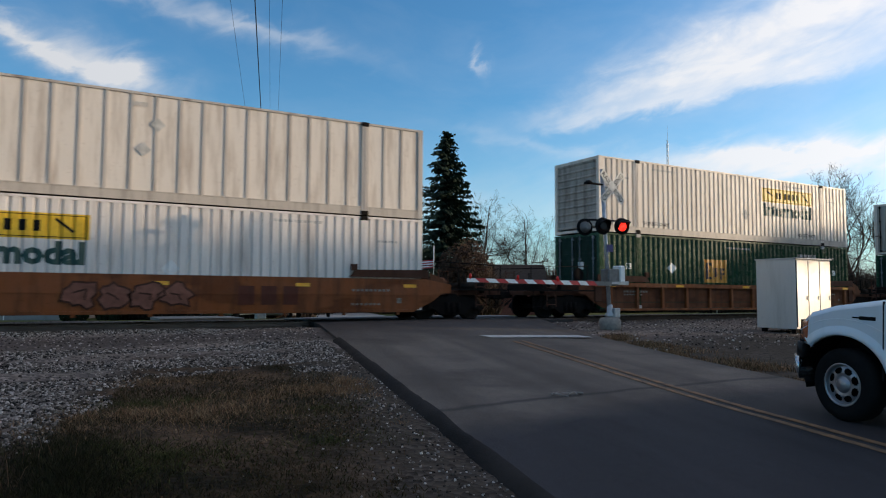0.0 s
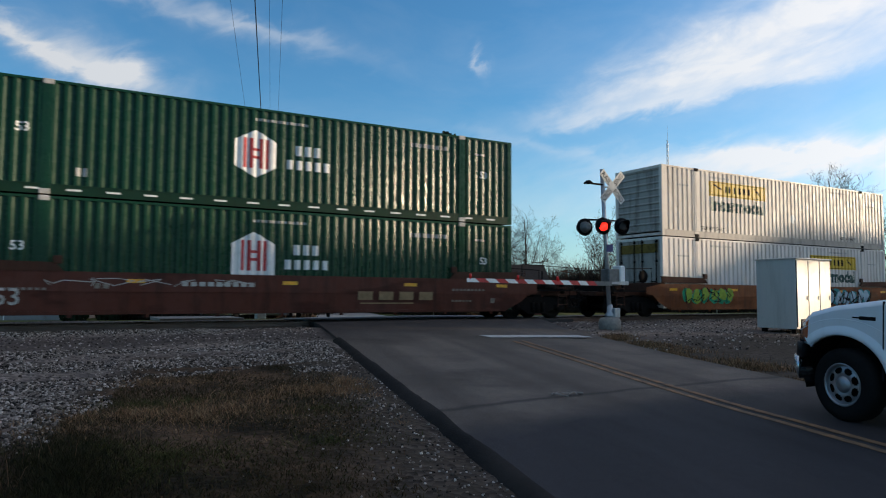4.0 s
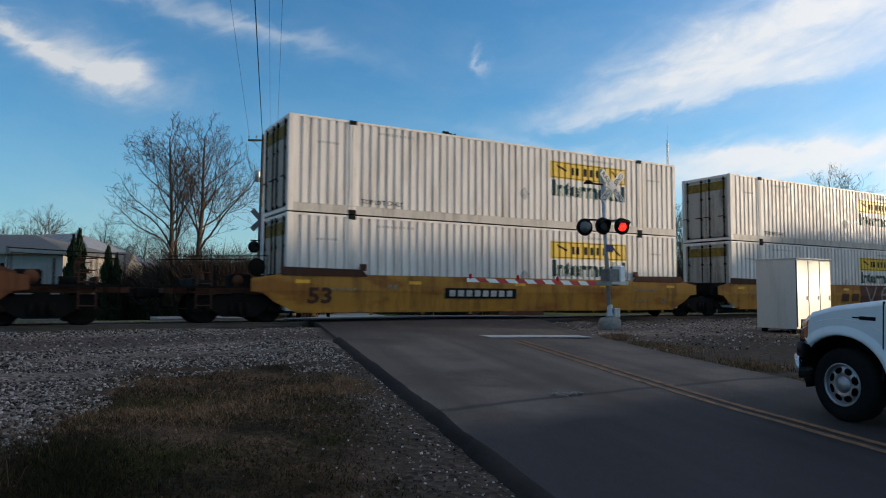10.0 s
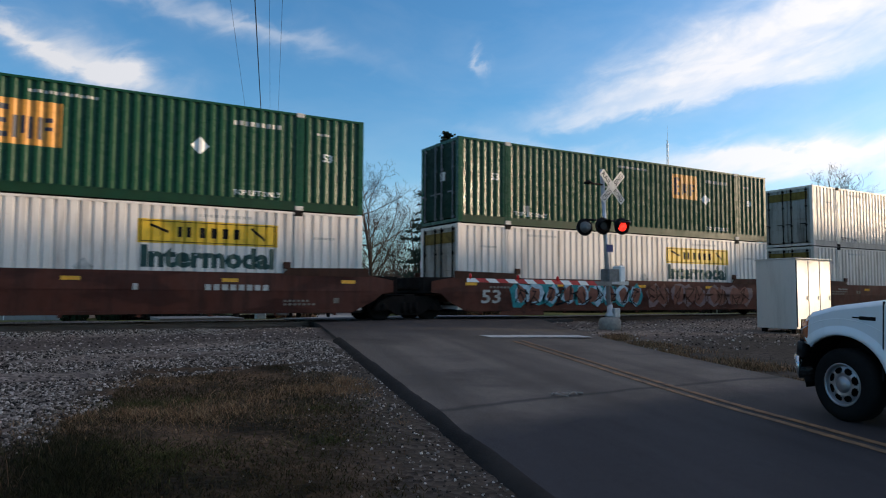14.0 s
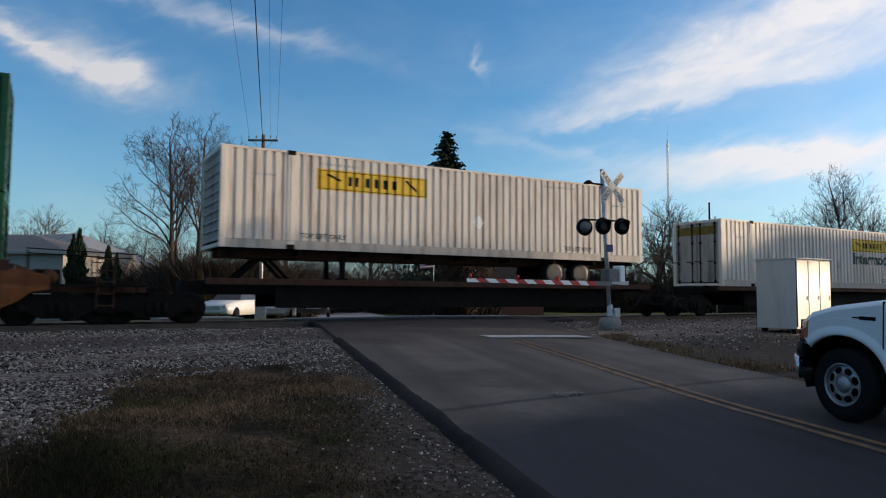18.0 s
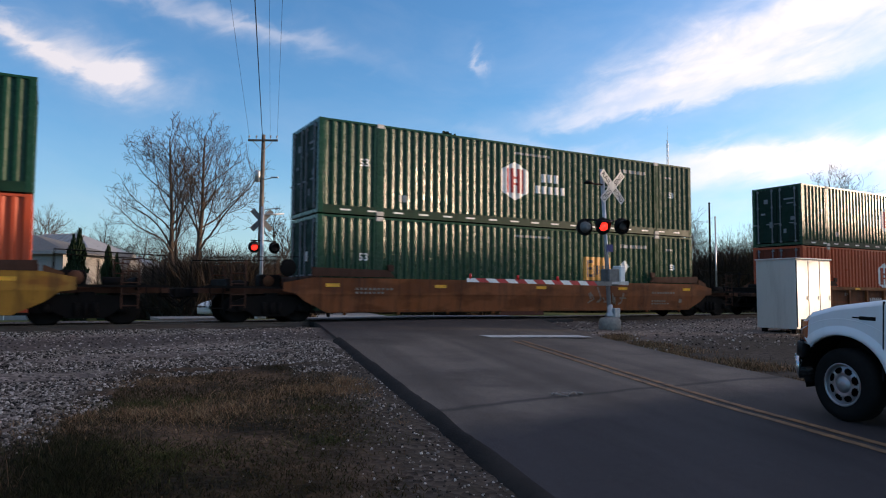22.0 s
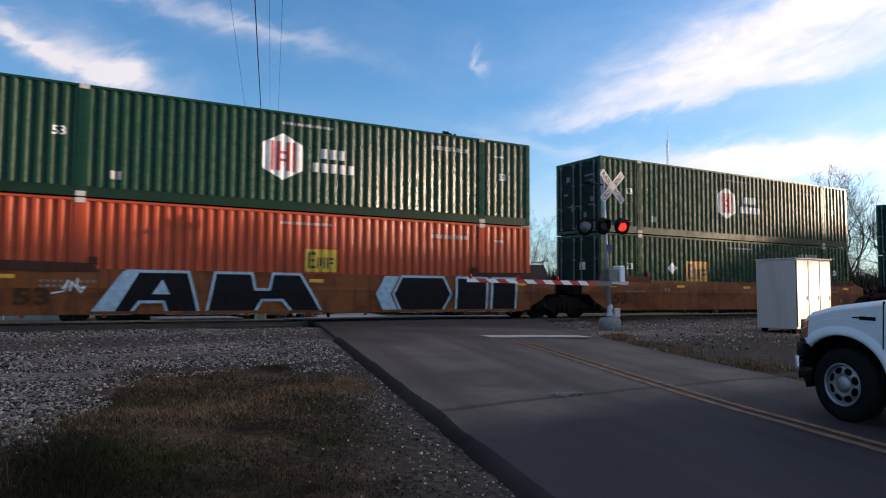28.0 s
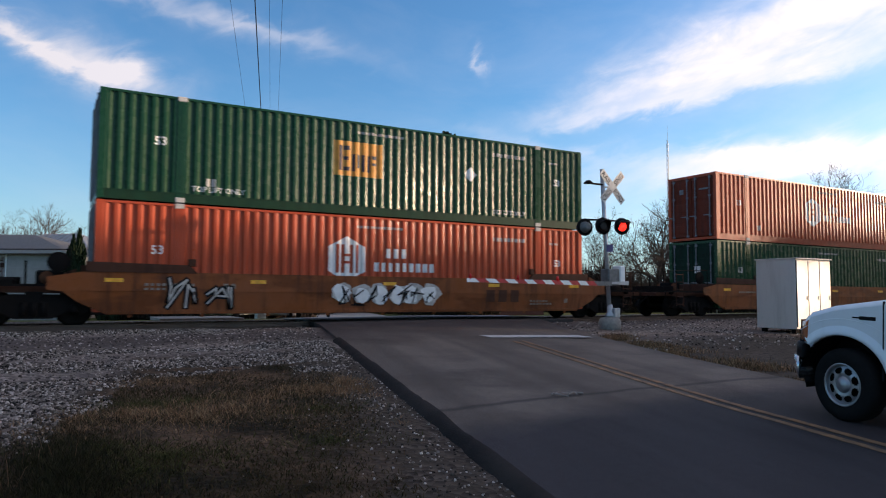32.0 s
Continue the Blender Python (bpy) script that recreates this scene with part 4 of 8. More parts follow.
def pickup():
    yaw = -3.0   # nose towards the track
    base = Matrix.Translation((7.62, -15.2, level(-15.2) + 0.015)) @ Matrix.Rotation(radians(yaw), 4, "Z") @ Matrix.Rotation(radians(2.3), 4, "X")
    # local axes: y forwards, x to the truck's right, front left wheel's outer face at the origin
    t = thing("pickup_truck", base, "white pickup truck with steel wheels waiting at the crossing", "pickup truck")
    m, nt, b, N, Lk = material("white_car_paint")
    b.inputs["Base Color"].default_value = (0.74, 0.75, 0.76, 1)
    b.inputs["Roughness"].default_value = 0.28
    b.inputs["Coat Weight"].default_value = 0.6
    v = coords(nt, False)
    Lk(mixed(nt, ramp(nt, noise_of(nt, v, 2.0, 5, 0.6, (1, 1, 0.4)), 0.5, 0.85), (0.74, 0.75, 0.76), (0.52, 0.50, 0.47)), b.inputs["Base Color"])
    white = m
    W = 1.96
    R = 0.40
    def nose(x):
        """How far the rounded front lies behind its foremost line."""
        return 0.36 * (1 - min(1.0, min(x, W - x) / 0.62)) ** 2.2

    def shaped(x, y, z):
        k = min(1.0, max(0.0, (y - 0.36) / 0.4))
        return (x, y - nose(x) * k, z)

    # side silhouette of the front end, y along, z up; the wheel's centre is y = 0, z = R
    pts = [(-2.6, 0.42), (-0.52, 0.42)]
    for i in range(15):
        a = math.pi * (1 - 0.77 * i / 14)
        pts.append((math.cos(a) * 0.515, 0.44 + math.sin(a) * 0.50))
    pts += [(0.46, 0.80), (0.74, 0.80), (0.76, 0.86), (0.745, 1.02), (0.66, 1.095), (0.45, 1.165), (0.1, 1.255), (-0.40, 1.34), (-0.52, 1.36), (-2.6, 1.34)]
    xs = [0.0, 0.02, 0.06, 0.14, 0.26, 0.42, 0.62, W / 2, W - 0.62, W - 0.42, W - 0.26, W - 0.14, W - 0.06, W - 0.02, W]
    bm = bmesh.new()
    loops = []
    for x in xs:
        e = min(x, W - x)
        drop = 0.055 * max(0.0, 1 - e / 0.07) ** 2 - 0.045 * math.sin(math.pi * min(1.0, e / (W / 2)) / 2)
        ring = []
        for y, z in pts:
            zz = z - drop * (1.0 if z > 1.0 and y > -0.7 else 0.0)
            ring.append(bm.verts.new(shaped(x, y, zz)))
        loops.append(ring)
    n = len(pts)
    for a, c in zip(loops, loops[1:]):
        for i in range(n):
            f = bm.faces.new((a[i], c[i], c[(i + 1) % n], a[(i + 1) % n]))
            f.smooth = True
    bm.faces.new(loops[0])
    bm.faces.new(loops[-1][::-1])
    bmesh.ops.recalc_face_normals(bm, faces=bm.faces)
    body = part("body", bm, white, t)
    # flared wheel arch lip
    for x, s in ((0.0, -1), (W, 1)):
        bm = bmesh.new()
        ring = []
        for i in range(21):
            a = math.pi * (1.04 - 0.79 * i / 20)
            c, sn = math.cos(a), math.sin(a)
            ring.append([bm.verts.new((x + s * d, c * r, 0.44 + sn * (r - 0.015))) for r, d in ((0.515, -0.02), (0.515, 0.014), (0.535, 0.020), (0.565, 0.016), (0.62, 0.0))])
        for a, c in zip(ring, ring[1:]):
            for k in range(4):
                f = bm.faces.new((a[k], a[k + 1], c[k + 1], c[k]))
                f.smooth = True
        bmesh.ops.recalc_face_normals(bm, faces=bm.faces)
        part("wheel_arch", bm, white, t)
    # dark wheel housings
    for x0, x1 in ((0.03, 0.5), (W - 0.5, W - 0.03)):
        bm = bmesh.new()
        ring = []
        for i in range(15):
            a = math.pi * (1 - i / 14)
            ring.append([bm.verts.new((x, math.cos(a) * 0.512, 0.42 + math.sin(a) * 0.512)) for x in (x0, x1)])
        for a, c in zip(ring, ring[1:]):
            bm.faces.new((a[0], a[1], c[1], c[0]))
        bm.faces.new([r[1] for r in ring])
        part("wheel_housing", bm, M["black"], t)
    # door seam, door and side window behind it
    bm = bmesh.new()
    box(bm, -0.003, 0.02, -0.462, -0.448, 0.5, 1.335)
    part("door_seam", bm, M["black"], t)
    bm = bmesh.new()
    slab_pts = [(-2.6, 1.29), (-0.62, 1.32), (-1.25, 1.90), (-2.6, 1.94)]
    a = [bm.verts.new((0.10, y, z)) for y, z in slab_pts]
    c = [bm.verts.new((W - 0.10, y, z)) for y, z in slab_pts]
    bm.faces.new(a)
    bm.faces.new(c[::-1])
    for i in range(4):
        bm.faces.new((a[i], c[i], c[(i + 1) % 4], a[(i + 1) % 4]))
    bmesh.ops.recalc_face_normals(bm, faces=bm.faces)
    part("cab", bm, white, t)
    gl, nt2, b2, N2, Lk2 = material("tinted_glass")
    b2.inputs["Base Color"].default_value = (0.01, 0.012, 0.014, 1)
    b2.inputs["Roughness"].default_value = 0.05
    bm = bmesh.new()
    for v3 in ((0.092, -2.4, 1.35), (0.092, -0.78, 1.35), (0.092, -1.28, 1.85), (0.092, -2.4, 1.87)):
        bm.verts.new(v3)
    bm.verts.ensure_lookup_table()
    bm.faces.new(bm.verts[:])
    part("side_window", bm, gl, t)
    bm = bmesh.new()
    box(bm, -0.15, 0.12, -0.95, -0.86, 1.36, 1.58, 0.02)
    part("door_mirror", bm, M["black"], t)
    # headlamp, grille, bumper follow the rounded front
    lens, nt3, b3, N3, Lk3 = material("amber_headlamp")
    b3.inputs["Base Color"].default_value = (0.50, 0.13, 0.05, 1)
    b3.inputs["Roughness"].default_value = 0.12

    def wrap(name, x0, x1, prof, mat, label="", n=8, back=0.45):
        """A band that follows the front from x0 to x1; prof holds (y, z) pairs of its cross-section."""
        bm = bmesh.new()
        loops = []
        for i in range(n + 1):
            x = x0 + (x1 - x0) * i / n
            loops.append([bm.verts.new((x, max(back, y - nose(x)), z)) for y, z in prof])
        k = len(prof)
        for a, c in zip(loops, loops[1:]):
            for i in range(k):
                f = bm.faces.new((a[i], c[i], c[(i + 1) % k], a[(i + 1) % k]))
                f.smooth = True
        bm.faces.new(loops[0])
        bm.faces.new(loops[-1][::-1])
        bmesh.ops.recalc_face_normals(bm, faces=bm.faces)
        return part(name, bm, mat, t, label)

    for x0, x1 in ((-0.004, 0.30), (W - 0.30, W + 0.004)):
        wrap("headlamp", x0, x1, [(0.54, 0.83), (0.785, 0.83), (0.77, 1.05), (0.70, 1.08), (0.54, 1.04)], lens, "amber-edged headlamp", 8, 0.40)
    wrap("grille", 0.32, W - 0.32, [(0.64, 0.80), (0.80, 0.80), (0.79, 1.06), (0.64, 1.06)], M["black"])
    wrap("bumper_cap", -0.006, W + 0.006, [(0.44, 0.64), (0.84, 0.64), (0.83, 0.80), (0.44, 0.80)], M["black"], n=16, back=0.45)
    chrome = plain("steel_bumper", (0.62, 0.62, 0.63), 0.25, 0.9, 0.1)
    wrap("bumper", -0.012, W + 0.012, [(0.58, 0.40), (0.83, 0.42), (0.87, 0.50), (0.87, 0.64), (0.58, 0.65)], chrome, n=16, back=0.50)
    wrap("air_dam", 0.05, W - 0.05, [(0.46, 0.30), (0.72, 0.32), (0.76, 0.42), (0.46, 0.42)], M["black"], n=12)
    # fender badge as a bar
    bm = bmesh.new()
    box(bm, -0.006, 0.01, -0.375, -0.20, 1.125, 1.165, 0.003)
    box(bm, -0.005, 0.01, -0.205, -0.12, 1.138, 1.155, 0.002)
    part("badge", bm, M["black"], t, "small dark badge")
    bm = bmesh.new()   # pressed crease that runs over the flare
    last = None
    for i in range(17):
        a = math.pi * (0.90 - 0.62 * i / 16)
        p = Vector((0.0, math.cos(a) * 0.80 - 0.02, 0.42 + math.sin(a) * 0.70))
        if last:
            tube(bm, last, p, 0.0035, None, 6)
        last = p
    part("fender_crease", bm, white, t)
    bm = bmesh.new()
    box(bm, -0.01, 0.03, -2.6, -0.56, 0.62, 0.65, 0.005)
    part("door_trim", bm, white, t)
    bm = bmesh.new()
    box(bm, 0.0, 0.12, -2.5, -0.62, 0.36, 0.44, 0.02)
    part("running_board", bm, chrome, t)
    # wheels
    rim_m = plain("silver_wheel", (0.32, 0.32, 0.33), 0.35, 0.7, 0.15)
    for x, s in ((0.0, 1), (W, -1)):
        wheel = thing("wheel", pose(x, 0, R, 0, 0, -9))
        wheel.parent = t
        bm = bmesh.new()
        lathe(bm, [(0.235, s * 0.02), (0.30, s * -0.002), (0.365, s * 0.012), (0.395, s * 0.04), (0.40, s * 0.13), (0.395, s * 0.22), (0.235, s * 0.25)], "x", 36, cap=False)
        part("tyre", bm, M["rubber"], wheel)
        bm = bmesh.new()
        lathe(bm, [(0.236, s * 0.012), (0.222, s * 0.006), (0.212, s * 0.022), (0.208, s * 0.05)], "x", 32, cap=False)
        part("rim", bm, rim_m, wheel)
        bm = bmesh.new()   # pressed steel disc with eight oval openings
        n = 64

        def ringv(r, h):
            return [bm.verts.new((s * h, math.cos(2 * math.pi * i / n) * r, math.sin(2 * math.pi * i / n) * r)) for i in range(n)]
        rr = [ringv(0.08, 0.035), ringv(0.125, 0.025), ringv(0.138, 0.027), ringv(0.178, 0.036), ringv(0.190, 0.042), ringv(0.212, 0.05)]
        for q in range(5):
            for i in range(n):
                k = i % 8
                if (q == 2 and k in (1, 2, 3, 4, 5, 6)) or (q in (1, 3) and k in (2, 3, 4, 5)):
                    continue
                f = bm.faces.new((rr[q][i], rr[q][(i + 1) % n], rr[q + 1][(i + 1) % n], rr[q + 1][i]))
                f.smooth = True
        bmesh.ops.delete(bm, geom=[v for v in bm.verts if not v.link_faces], context="VERTS")
        bmesh.ops.recalc_face_normals(bm, faces=bm.faces)
        part("wheel_disc", bm, rim_m, wheel)
        bm = bmesh.new()
        lathe(bm, [(0.001, s * 0.0), (0.05, s * 0.004), (0.085, s * 0.02), (0.10, s * 0.05)], "x", 24, cap=False)
        part("hub_cap", bm, rim_m, wheel)
        bm = bmesh.new()
        lathe(bm, [(0.001, s * 0.09), (0.235, s * 0.09)], "x", 24)
        part("brake_disc", bm, M["black"], wheel)
    # rear axle far behind
    for x, s in ((0.0, 1), (W, -1)):
        wheel = thing("wheel", pose(x, -3.7, R))
        wheel.parent = t
        bm = bmesh.new()
        lathe(bm, [(0.235, s * 0.02), (0.30, s * -0.002), (0.365, s * 0.012), (0.40, s * 0.05), (0.40, s * 0.22), (0.235, s * 0.25)], "x", 24)
        part("tyre", bm, M["rubber"], wheel)
        bm = bmesh.new()
        lathe(bm, [(0.001, s * 0.04), (0.236, s * 0.012)], "x", 24)
        part("rim", bm, rim_m, wheel)
    bm = bmesh.new()
    box(bm, 0, W, -4.9, -2.62, 0.72, 1.28, 0.04)
    part("bed", bm, white, t)


pickup()

# ---- the train ----
CL, CW, CH = 16.154, 2.59, 2.896      # container length, width, height
TRACK_Y = 1.295
RIBS = 57
PITCH = (CL - 0.32) / RIBS
DEEP = 0.048
# share of the pitch, share of the depth: narrow grooves on the white boxes, even waves on the coloured ones
GROOVED = [(0.0, 0.0), (0.60, 0.0), (0.68, 1.0), (0.88, 1.0), (1.0, 0.0)]
WAVED = [(0.0, 0.0), (0.28, 0.0), (0.34, 0.13), (0.48, 0.87), (0.54, 1.0), (0.80, 1.0), (0.86, 0.86), (0.95, 0.14), (1.0, 0.0)]
PROFILE = {}


def dent(x, shape):
    """How far the corrugated side lies behind its outer face at x."""
    u = (x + CL / 2 - 0.16) / PITCH
    if u < 0 or u > RIBS:
        return 0.0
    u -= math.floor(u)
    for (a, p), (b, q) in zip(shape, shape[1:]):
        if u <= b:
            return DEEP * (p + (q - p) * (u - a) / (b - a))
    return 0.0


def side_mesh(bm, shape):
    z0, z1 = 0.25, CH - 0.07
    cols = []
    for i in range(RIBS):
        for u, p in shape[:-1]:
            x = -CL / 2 + 0.16 + (i + u) * PITCH
            cols.append((x, p * DEEP))
    cols.append((CL / 2 - 0.16, 0.0))
    lo = [bm.verts.new((x, d, z0)) for x, d in cols]
    hi = [bm.verts.new((x, d, z1)) for x, d in cols]
    for i in range(len(cols) - 1):
        bm.faces.new((lo[i], lo[i + 1], hi[i + 1], hi[i]))


def plate_side_mesh(bm):
    """Smooth sheets with hat posts between them."""
    box(bm, -CL / 2 + 0.12, CL / 2 - 0.12, 0.022, 0.037, 0.16, CH - 0.07)


def channel(bm):
    """Bottom rail: a channel with its flanges outwards."""
    prof = [(-0.022, 0.0), (-0.022, 0.025), (-0.010, 0.025), (-0.010, 0.235), (-0.022, 0.235), (-0.022, 0.26), (0.06, 0.26), (0.06, 0.0)]
    a, b = [[bm.verts.new((x, y, z)) for y, z in prof] for x in (-CL / 2 + 0.15, CL / 2 - 0.15)]
    for i in range(8):
        bm.faces.new((a[i], b[i], b[(i + 1) % 8], a[(i + 1) % 8]))
    bm.faces.new(a)
    bm.faces.new(b[::-1])
    bmesh.ops.recalc_face_normals(bm, faces=bm.faces)


def end_mesh(bm):
    """Front wall with horizontal ribs; it faces -x at x = 0."""
    ys = CW / 2 - 0.1
    n = 9
    zs = [(0.2, 0.0)]
    for i in range(n):
        z = 0.25 + (CH - 0.4) * i / n
        h = (CH - 0.4) / n
        zs += [(z, 0.0), (z + h * 0.15, 0.035), (z + h * 0.75, 0.035), (z + h * 0.9, 0.0)]
    zs.append((CH - 0.1, 0.0))
    a = [bm.verts.new((d, -ys, z)) for z, d in zs]
    b = [bm.verts.new((d, ys, z)) for z, d in zs]
    for i in range(len(zs) - 1):
        bm.faces.new((a[i], a[i + 1], b[i + 1], b[i]))


def door_mesh(bm):
    """One door leaf with shallow pressings; it faces -x at x = 0."""
    box(bm, 0.0, 0.05, -0.58, 0.58, 0.18, CH - 0.12, 0.006)
    for k in range(5):
        z = 0.35 + k * 0.48
        box(bm, -0.014, 0.0, -0.5, 0.5, z, z + 0.34, 0.008)


def rod_mesh(bm):
    tube(bm, (-0.05, 0, 0.14), (-0.05, 0, CH - 0.1), 0.024, None, 6)
    for z in (0.2, 1.0, 1.9, CH - 0.2):
        box(bm, -0.06, 0.0, -0.05, 0.05, z - 0.04, z + 0.04)
    box(bm, -0.075, -0.05, -0.02, 0.3, 1.05, 1.09)


def drape(bm, shape, y_off=-0.004):
    """Lays a flat shape on the corrugated near side."""
    xs = [v.co.x for v in bm.verts]
    lo, hi = min(xs), max(xs)
    for i in range(RIBS):
        for u, _ in shape[:-1]:
            x = -CL / 2 + 0.16 + (i + u) * PITCH
            if lo < x < hi:
                bmesh.ops.bisect_plane(bm, geom=bm.verts[:] + bm.edges[:] + bm.faces[:], plane_co=(x, 0, 0), plane_no=(1, 0, 0), dist=1e-5)
    for v in bm.verts:
        v.co.y = dent(v.co.x, shape) + y_off
    return bm


def decals(key, shapes, mat, ob, name, off=-0.008):
    """Several painted shapes, each a part of its own."""
    for i, pts in enumerate(shapes):
        decal("%s_%d" % (key, i), lambda bm, q=pts: flat(bm, q), mat, ob, name, off)


def bar_shapes(x0, x1, z0, z1, n, gap=0.22):
    w = (x1 - x0) / n
    return [[(x0 + i * w + gap * w / 2, z0), (x0 + (i + 1) * w - gap * w / 2, z0), (x0 + (i + 1) * w - gap * w / 2, z1), (x0 + i * w + gap * w / 2, z1)] for i in range(n)]


def letters_bars(bm, x0, x1, z0, z1, n, gap=0.22, rnd=None):
    """Plain bars in place of lettering."""
    w = (x1 - x0) / n
    for i in range(n):
        rect(bm, x0 + i * w + gap * w / 2, x0 + (i + 1) * w - gap * w / 2, z0, z1)


TINY = ("stencil_marking", "emblem_mark", "lettering", "panel_border")


def decal(key, build, mat, ob, label="", off=-0.004):
    shape = PROFILE[ob.name]

    def b(bm):
        build(bm)
        drape(bm, shape, off)
    key += "G" if shape is GROOVED else "W"
    p = put(label or "marking", shared(key, b, mat), ob, pose(0, -CW / 2, 0))
    return tagged(p, kind="stuff") if label in TINY else p


def words(txt, x, z, h, w=None, bold=0.0):
    def b(bm):
        t = text_bm(txt, h, w, bold)
        for v in t.verts:
            v.co.x += x
            v.co.z += z
        me = bpy.data.meshes.new("tmp")
        t.to_mesh(me)
        t.free()
        bm.from_mesh(me)
        bpy.data.meshes.remove(me)
    return b


def haulier_panel(c, x, words_too=True):
    """Yellow name panel with the plain word under it; x is the panel's left edge from the container's left end."""
    x0 = x - CL / 2
    decal("panel%.1f" % x, lambda bm: rect(bm, x0, x0 + 3.74, 1.82, 2.46), M["dec_yellow"], c, "name_panel")

    shapes = bar_shapes(x0 + 0.95, x0 + 1.40, 2.0, 2.28, 2, 0.5) + bar_shapes(x0 + 1.50, x0 + 2.72, 2.0, 2.28, 4, 0.5)
    shapes += [[(x0 + 0.3, 2.28), (x0 + 0.75, 2.10), (x0 + 0.78, 2.16), (x0 + 0.33, 2.34)], [(x0 + 2.95, 2.30), (x0 + 3.35, 1.98), (x0 + 3.40, 2.03), (x0 + 3.0, 2.35)]]
    decals("panelbar%.1f" % x, shapes, M["dec_black"], c, "panel_bar")

    def border(bm):
        for a, b, z0, z1 in ((0.08, 3.66, 2.40, 2.42), (0.08, 3.66, 1.86, 1.88), (0.08, 0.10, 1.88, 2.40), (3.64, 3.66, 1.88, 2.40)):
            rect(bm, x0 + a, x0 + b, z0, z1)
    decal("panelrim%.1f" % x, border, M["dec_black"], c, "panel_border", -0.0075)
    if words_too:
        decal("word%.1f" % x, words("Intermodal", x0 + 0.10, 1.17, 0.60, 3.55, 0.05), M["dec_dark"], c, "lettering")


def hex_logo(c, x, bars_to, kind="hex"):
    """White six-sided emblem with a barred shape inside and bars in place of the name."""
    cx = x - CL / 2 + 0.61
    col = M["dec_white"]
    if kind != "house":
        pts = [(cx, 2.25), (cx + 0.60, 1.93), (cx + 0.60, 1.19), (cx, 0.87), (cx - 0.60, 1.19), (cx - 0.60, 1.93)]
    else:
        pts = [(cx, 2.25), (cx + 0.62, 1.90), (cx + 0.62, 0.88), (cx - 0.62, 0.88), (cx - 0.62, 1.90)]
    decal("%s%.2f" % (kind, x), lambda bm: flat(bm, pts), col, c, "emblem")

    def mark(bm):
        for a in (-0.36, 0.10):
            for b in (0.0, 0.18):
                rect(bm, cx + a + b, cx + a + b + 0.10, 1.14, 2.0)
        rect(bm, cx - 0.10, cx + 0.10, 1.42, 1.50)
        rect(bm, cx - 0.10, cx + 0.10, 1.64, 1.72)
    decal("mark%.2f" % x, mark, M["dec_red"] if kind != "inc" else M["red"], c, "emblem_mark", -0.008)

    a, b = cx + 0.86, cx + 0.86 + bars_to
    n = 5 if bars_to < 1.8 else 9
    shapes = bar_shapes(a + (b - a) * 0.18, a + (b - a) * (0.78 if n == 5 else 0.55), 1.62, 1.92, 3, 0.42) + bar_shapes(a, b, 1.20, 1.48, n, 0.42)
    decals("name%.2f%.1f" % (x, bars_to), shapes, col, c, "name_bar", -0.004)


def square_logo(c, x, size=1.45, col="dec_orange", z=1.06):
    x0 = x - CL / 2
    h = size * 0.67
    decal("sq%s%.2f" % (col, x), lambda bm: rect(bm, x0, x0 + size, z, z + h), M[col], c, "emblem")

    def bars(bm):
        s = size / 1.45
        q = lambda a, b, lo, hi: rect(bm, x0 + a * s, x0 + b * s, z + lo * s, z + hi * s)
        q(0.14, 0.24, 0.14, 0.84), q(0.28, 0.46, 0.72, 0.84), q(0.28, 0.42, 0.44, 0.54), q(0.28, 0.46, 0.14, 0.25), q(0.54, 0.62, 0.14, 0.62), q(0.68, 0.76, 0.24, 0.62), q(0.82, 0.90, 0.14, 0.62), q(1.0, 1.08, 0.14, 0.62), q(1.12, 1.28, 0.52, 0.62), q(1.12, 1.28, 0.34, 0.42)
    decal("sqbars%s%.2f" % (col, x), bars, M["dec_ink"], c, "emblem_mark", -0.008)


def diamond(c, x, r=0.28, z=1.75, col="dec_white"):
    cx = x - CL / 2
    decal("dia%.2f%.2f" % (x, z), lambda bm: flat(bm, [(cx, z - r), (cx + r, z), (cx, z + r), (cx - r, z)]), M[col], c, "placard")


def number53(c, col="dec_white", big=0.24):
    for x in (1.35, 14.85):
        decal("53at%.1f%.1f" % (x, big), words("53", x - CL / 2, 1.52, big, None, 0.02), M[col], c, "length_number")


def small_bars(c, col="dec_grey", which="hex_box"):
    def b(bm):
        if which == "hex_box":
            letters_bars(bm, -0.9, 0.7, 2.52, 2.60, 14, 0.35)
            letters_bars(bm, 4.1, 5.5, 2.33, 2.46, 9, 0.35)
            letters_bars(bm, -5.4, -5.1, 0.5, 0.72, 2, 0.3)
            letters_bars(bm, 6.55, 7.0, 2.3, 2.37, 4, 0.3)
        else:
            letters_bars(bm, 3.2, 4.7, 2.58, 2.66, 10, 0.35)
            letters_bars(bm, -5.2, -3.9, 2.56, 2.64, 9, 0.35)
            letters_bars(bm, 6.5, 7.2, 2.1, 2.17, 6, 0.3)
            letters_bars(bm, -7.2, -6.5, 2.1, 2.17, 6, 0.3)
    decal("small" + which, b, M[col], c, "stencil_marking")


def lift_words(c, col="dec_black"):
    decal("toplift1", words("TOP LIFT ONLY", -5.75, 0.34, 0.15, 1.45, 0.006), M[col], c, "lettering")
    decal("toplift2", words("TOP LIFT ONLY", 4.15, 0.34, 0.15, 1.35, 0.006), M[col], c, "lettering")


CONTAINERS = []


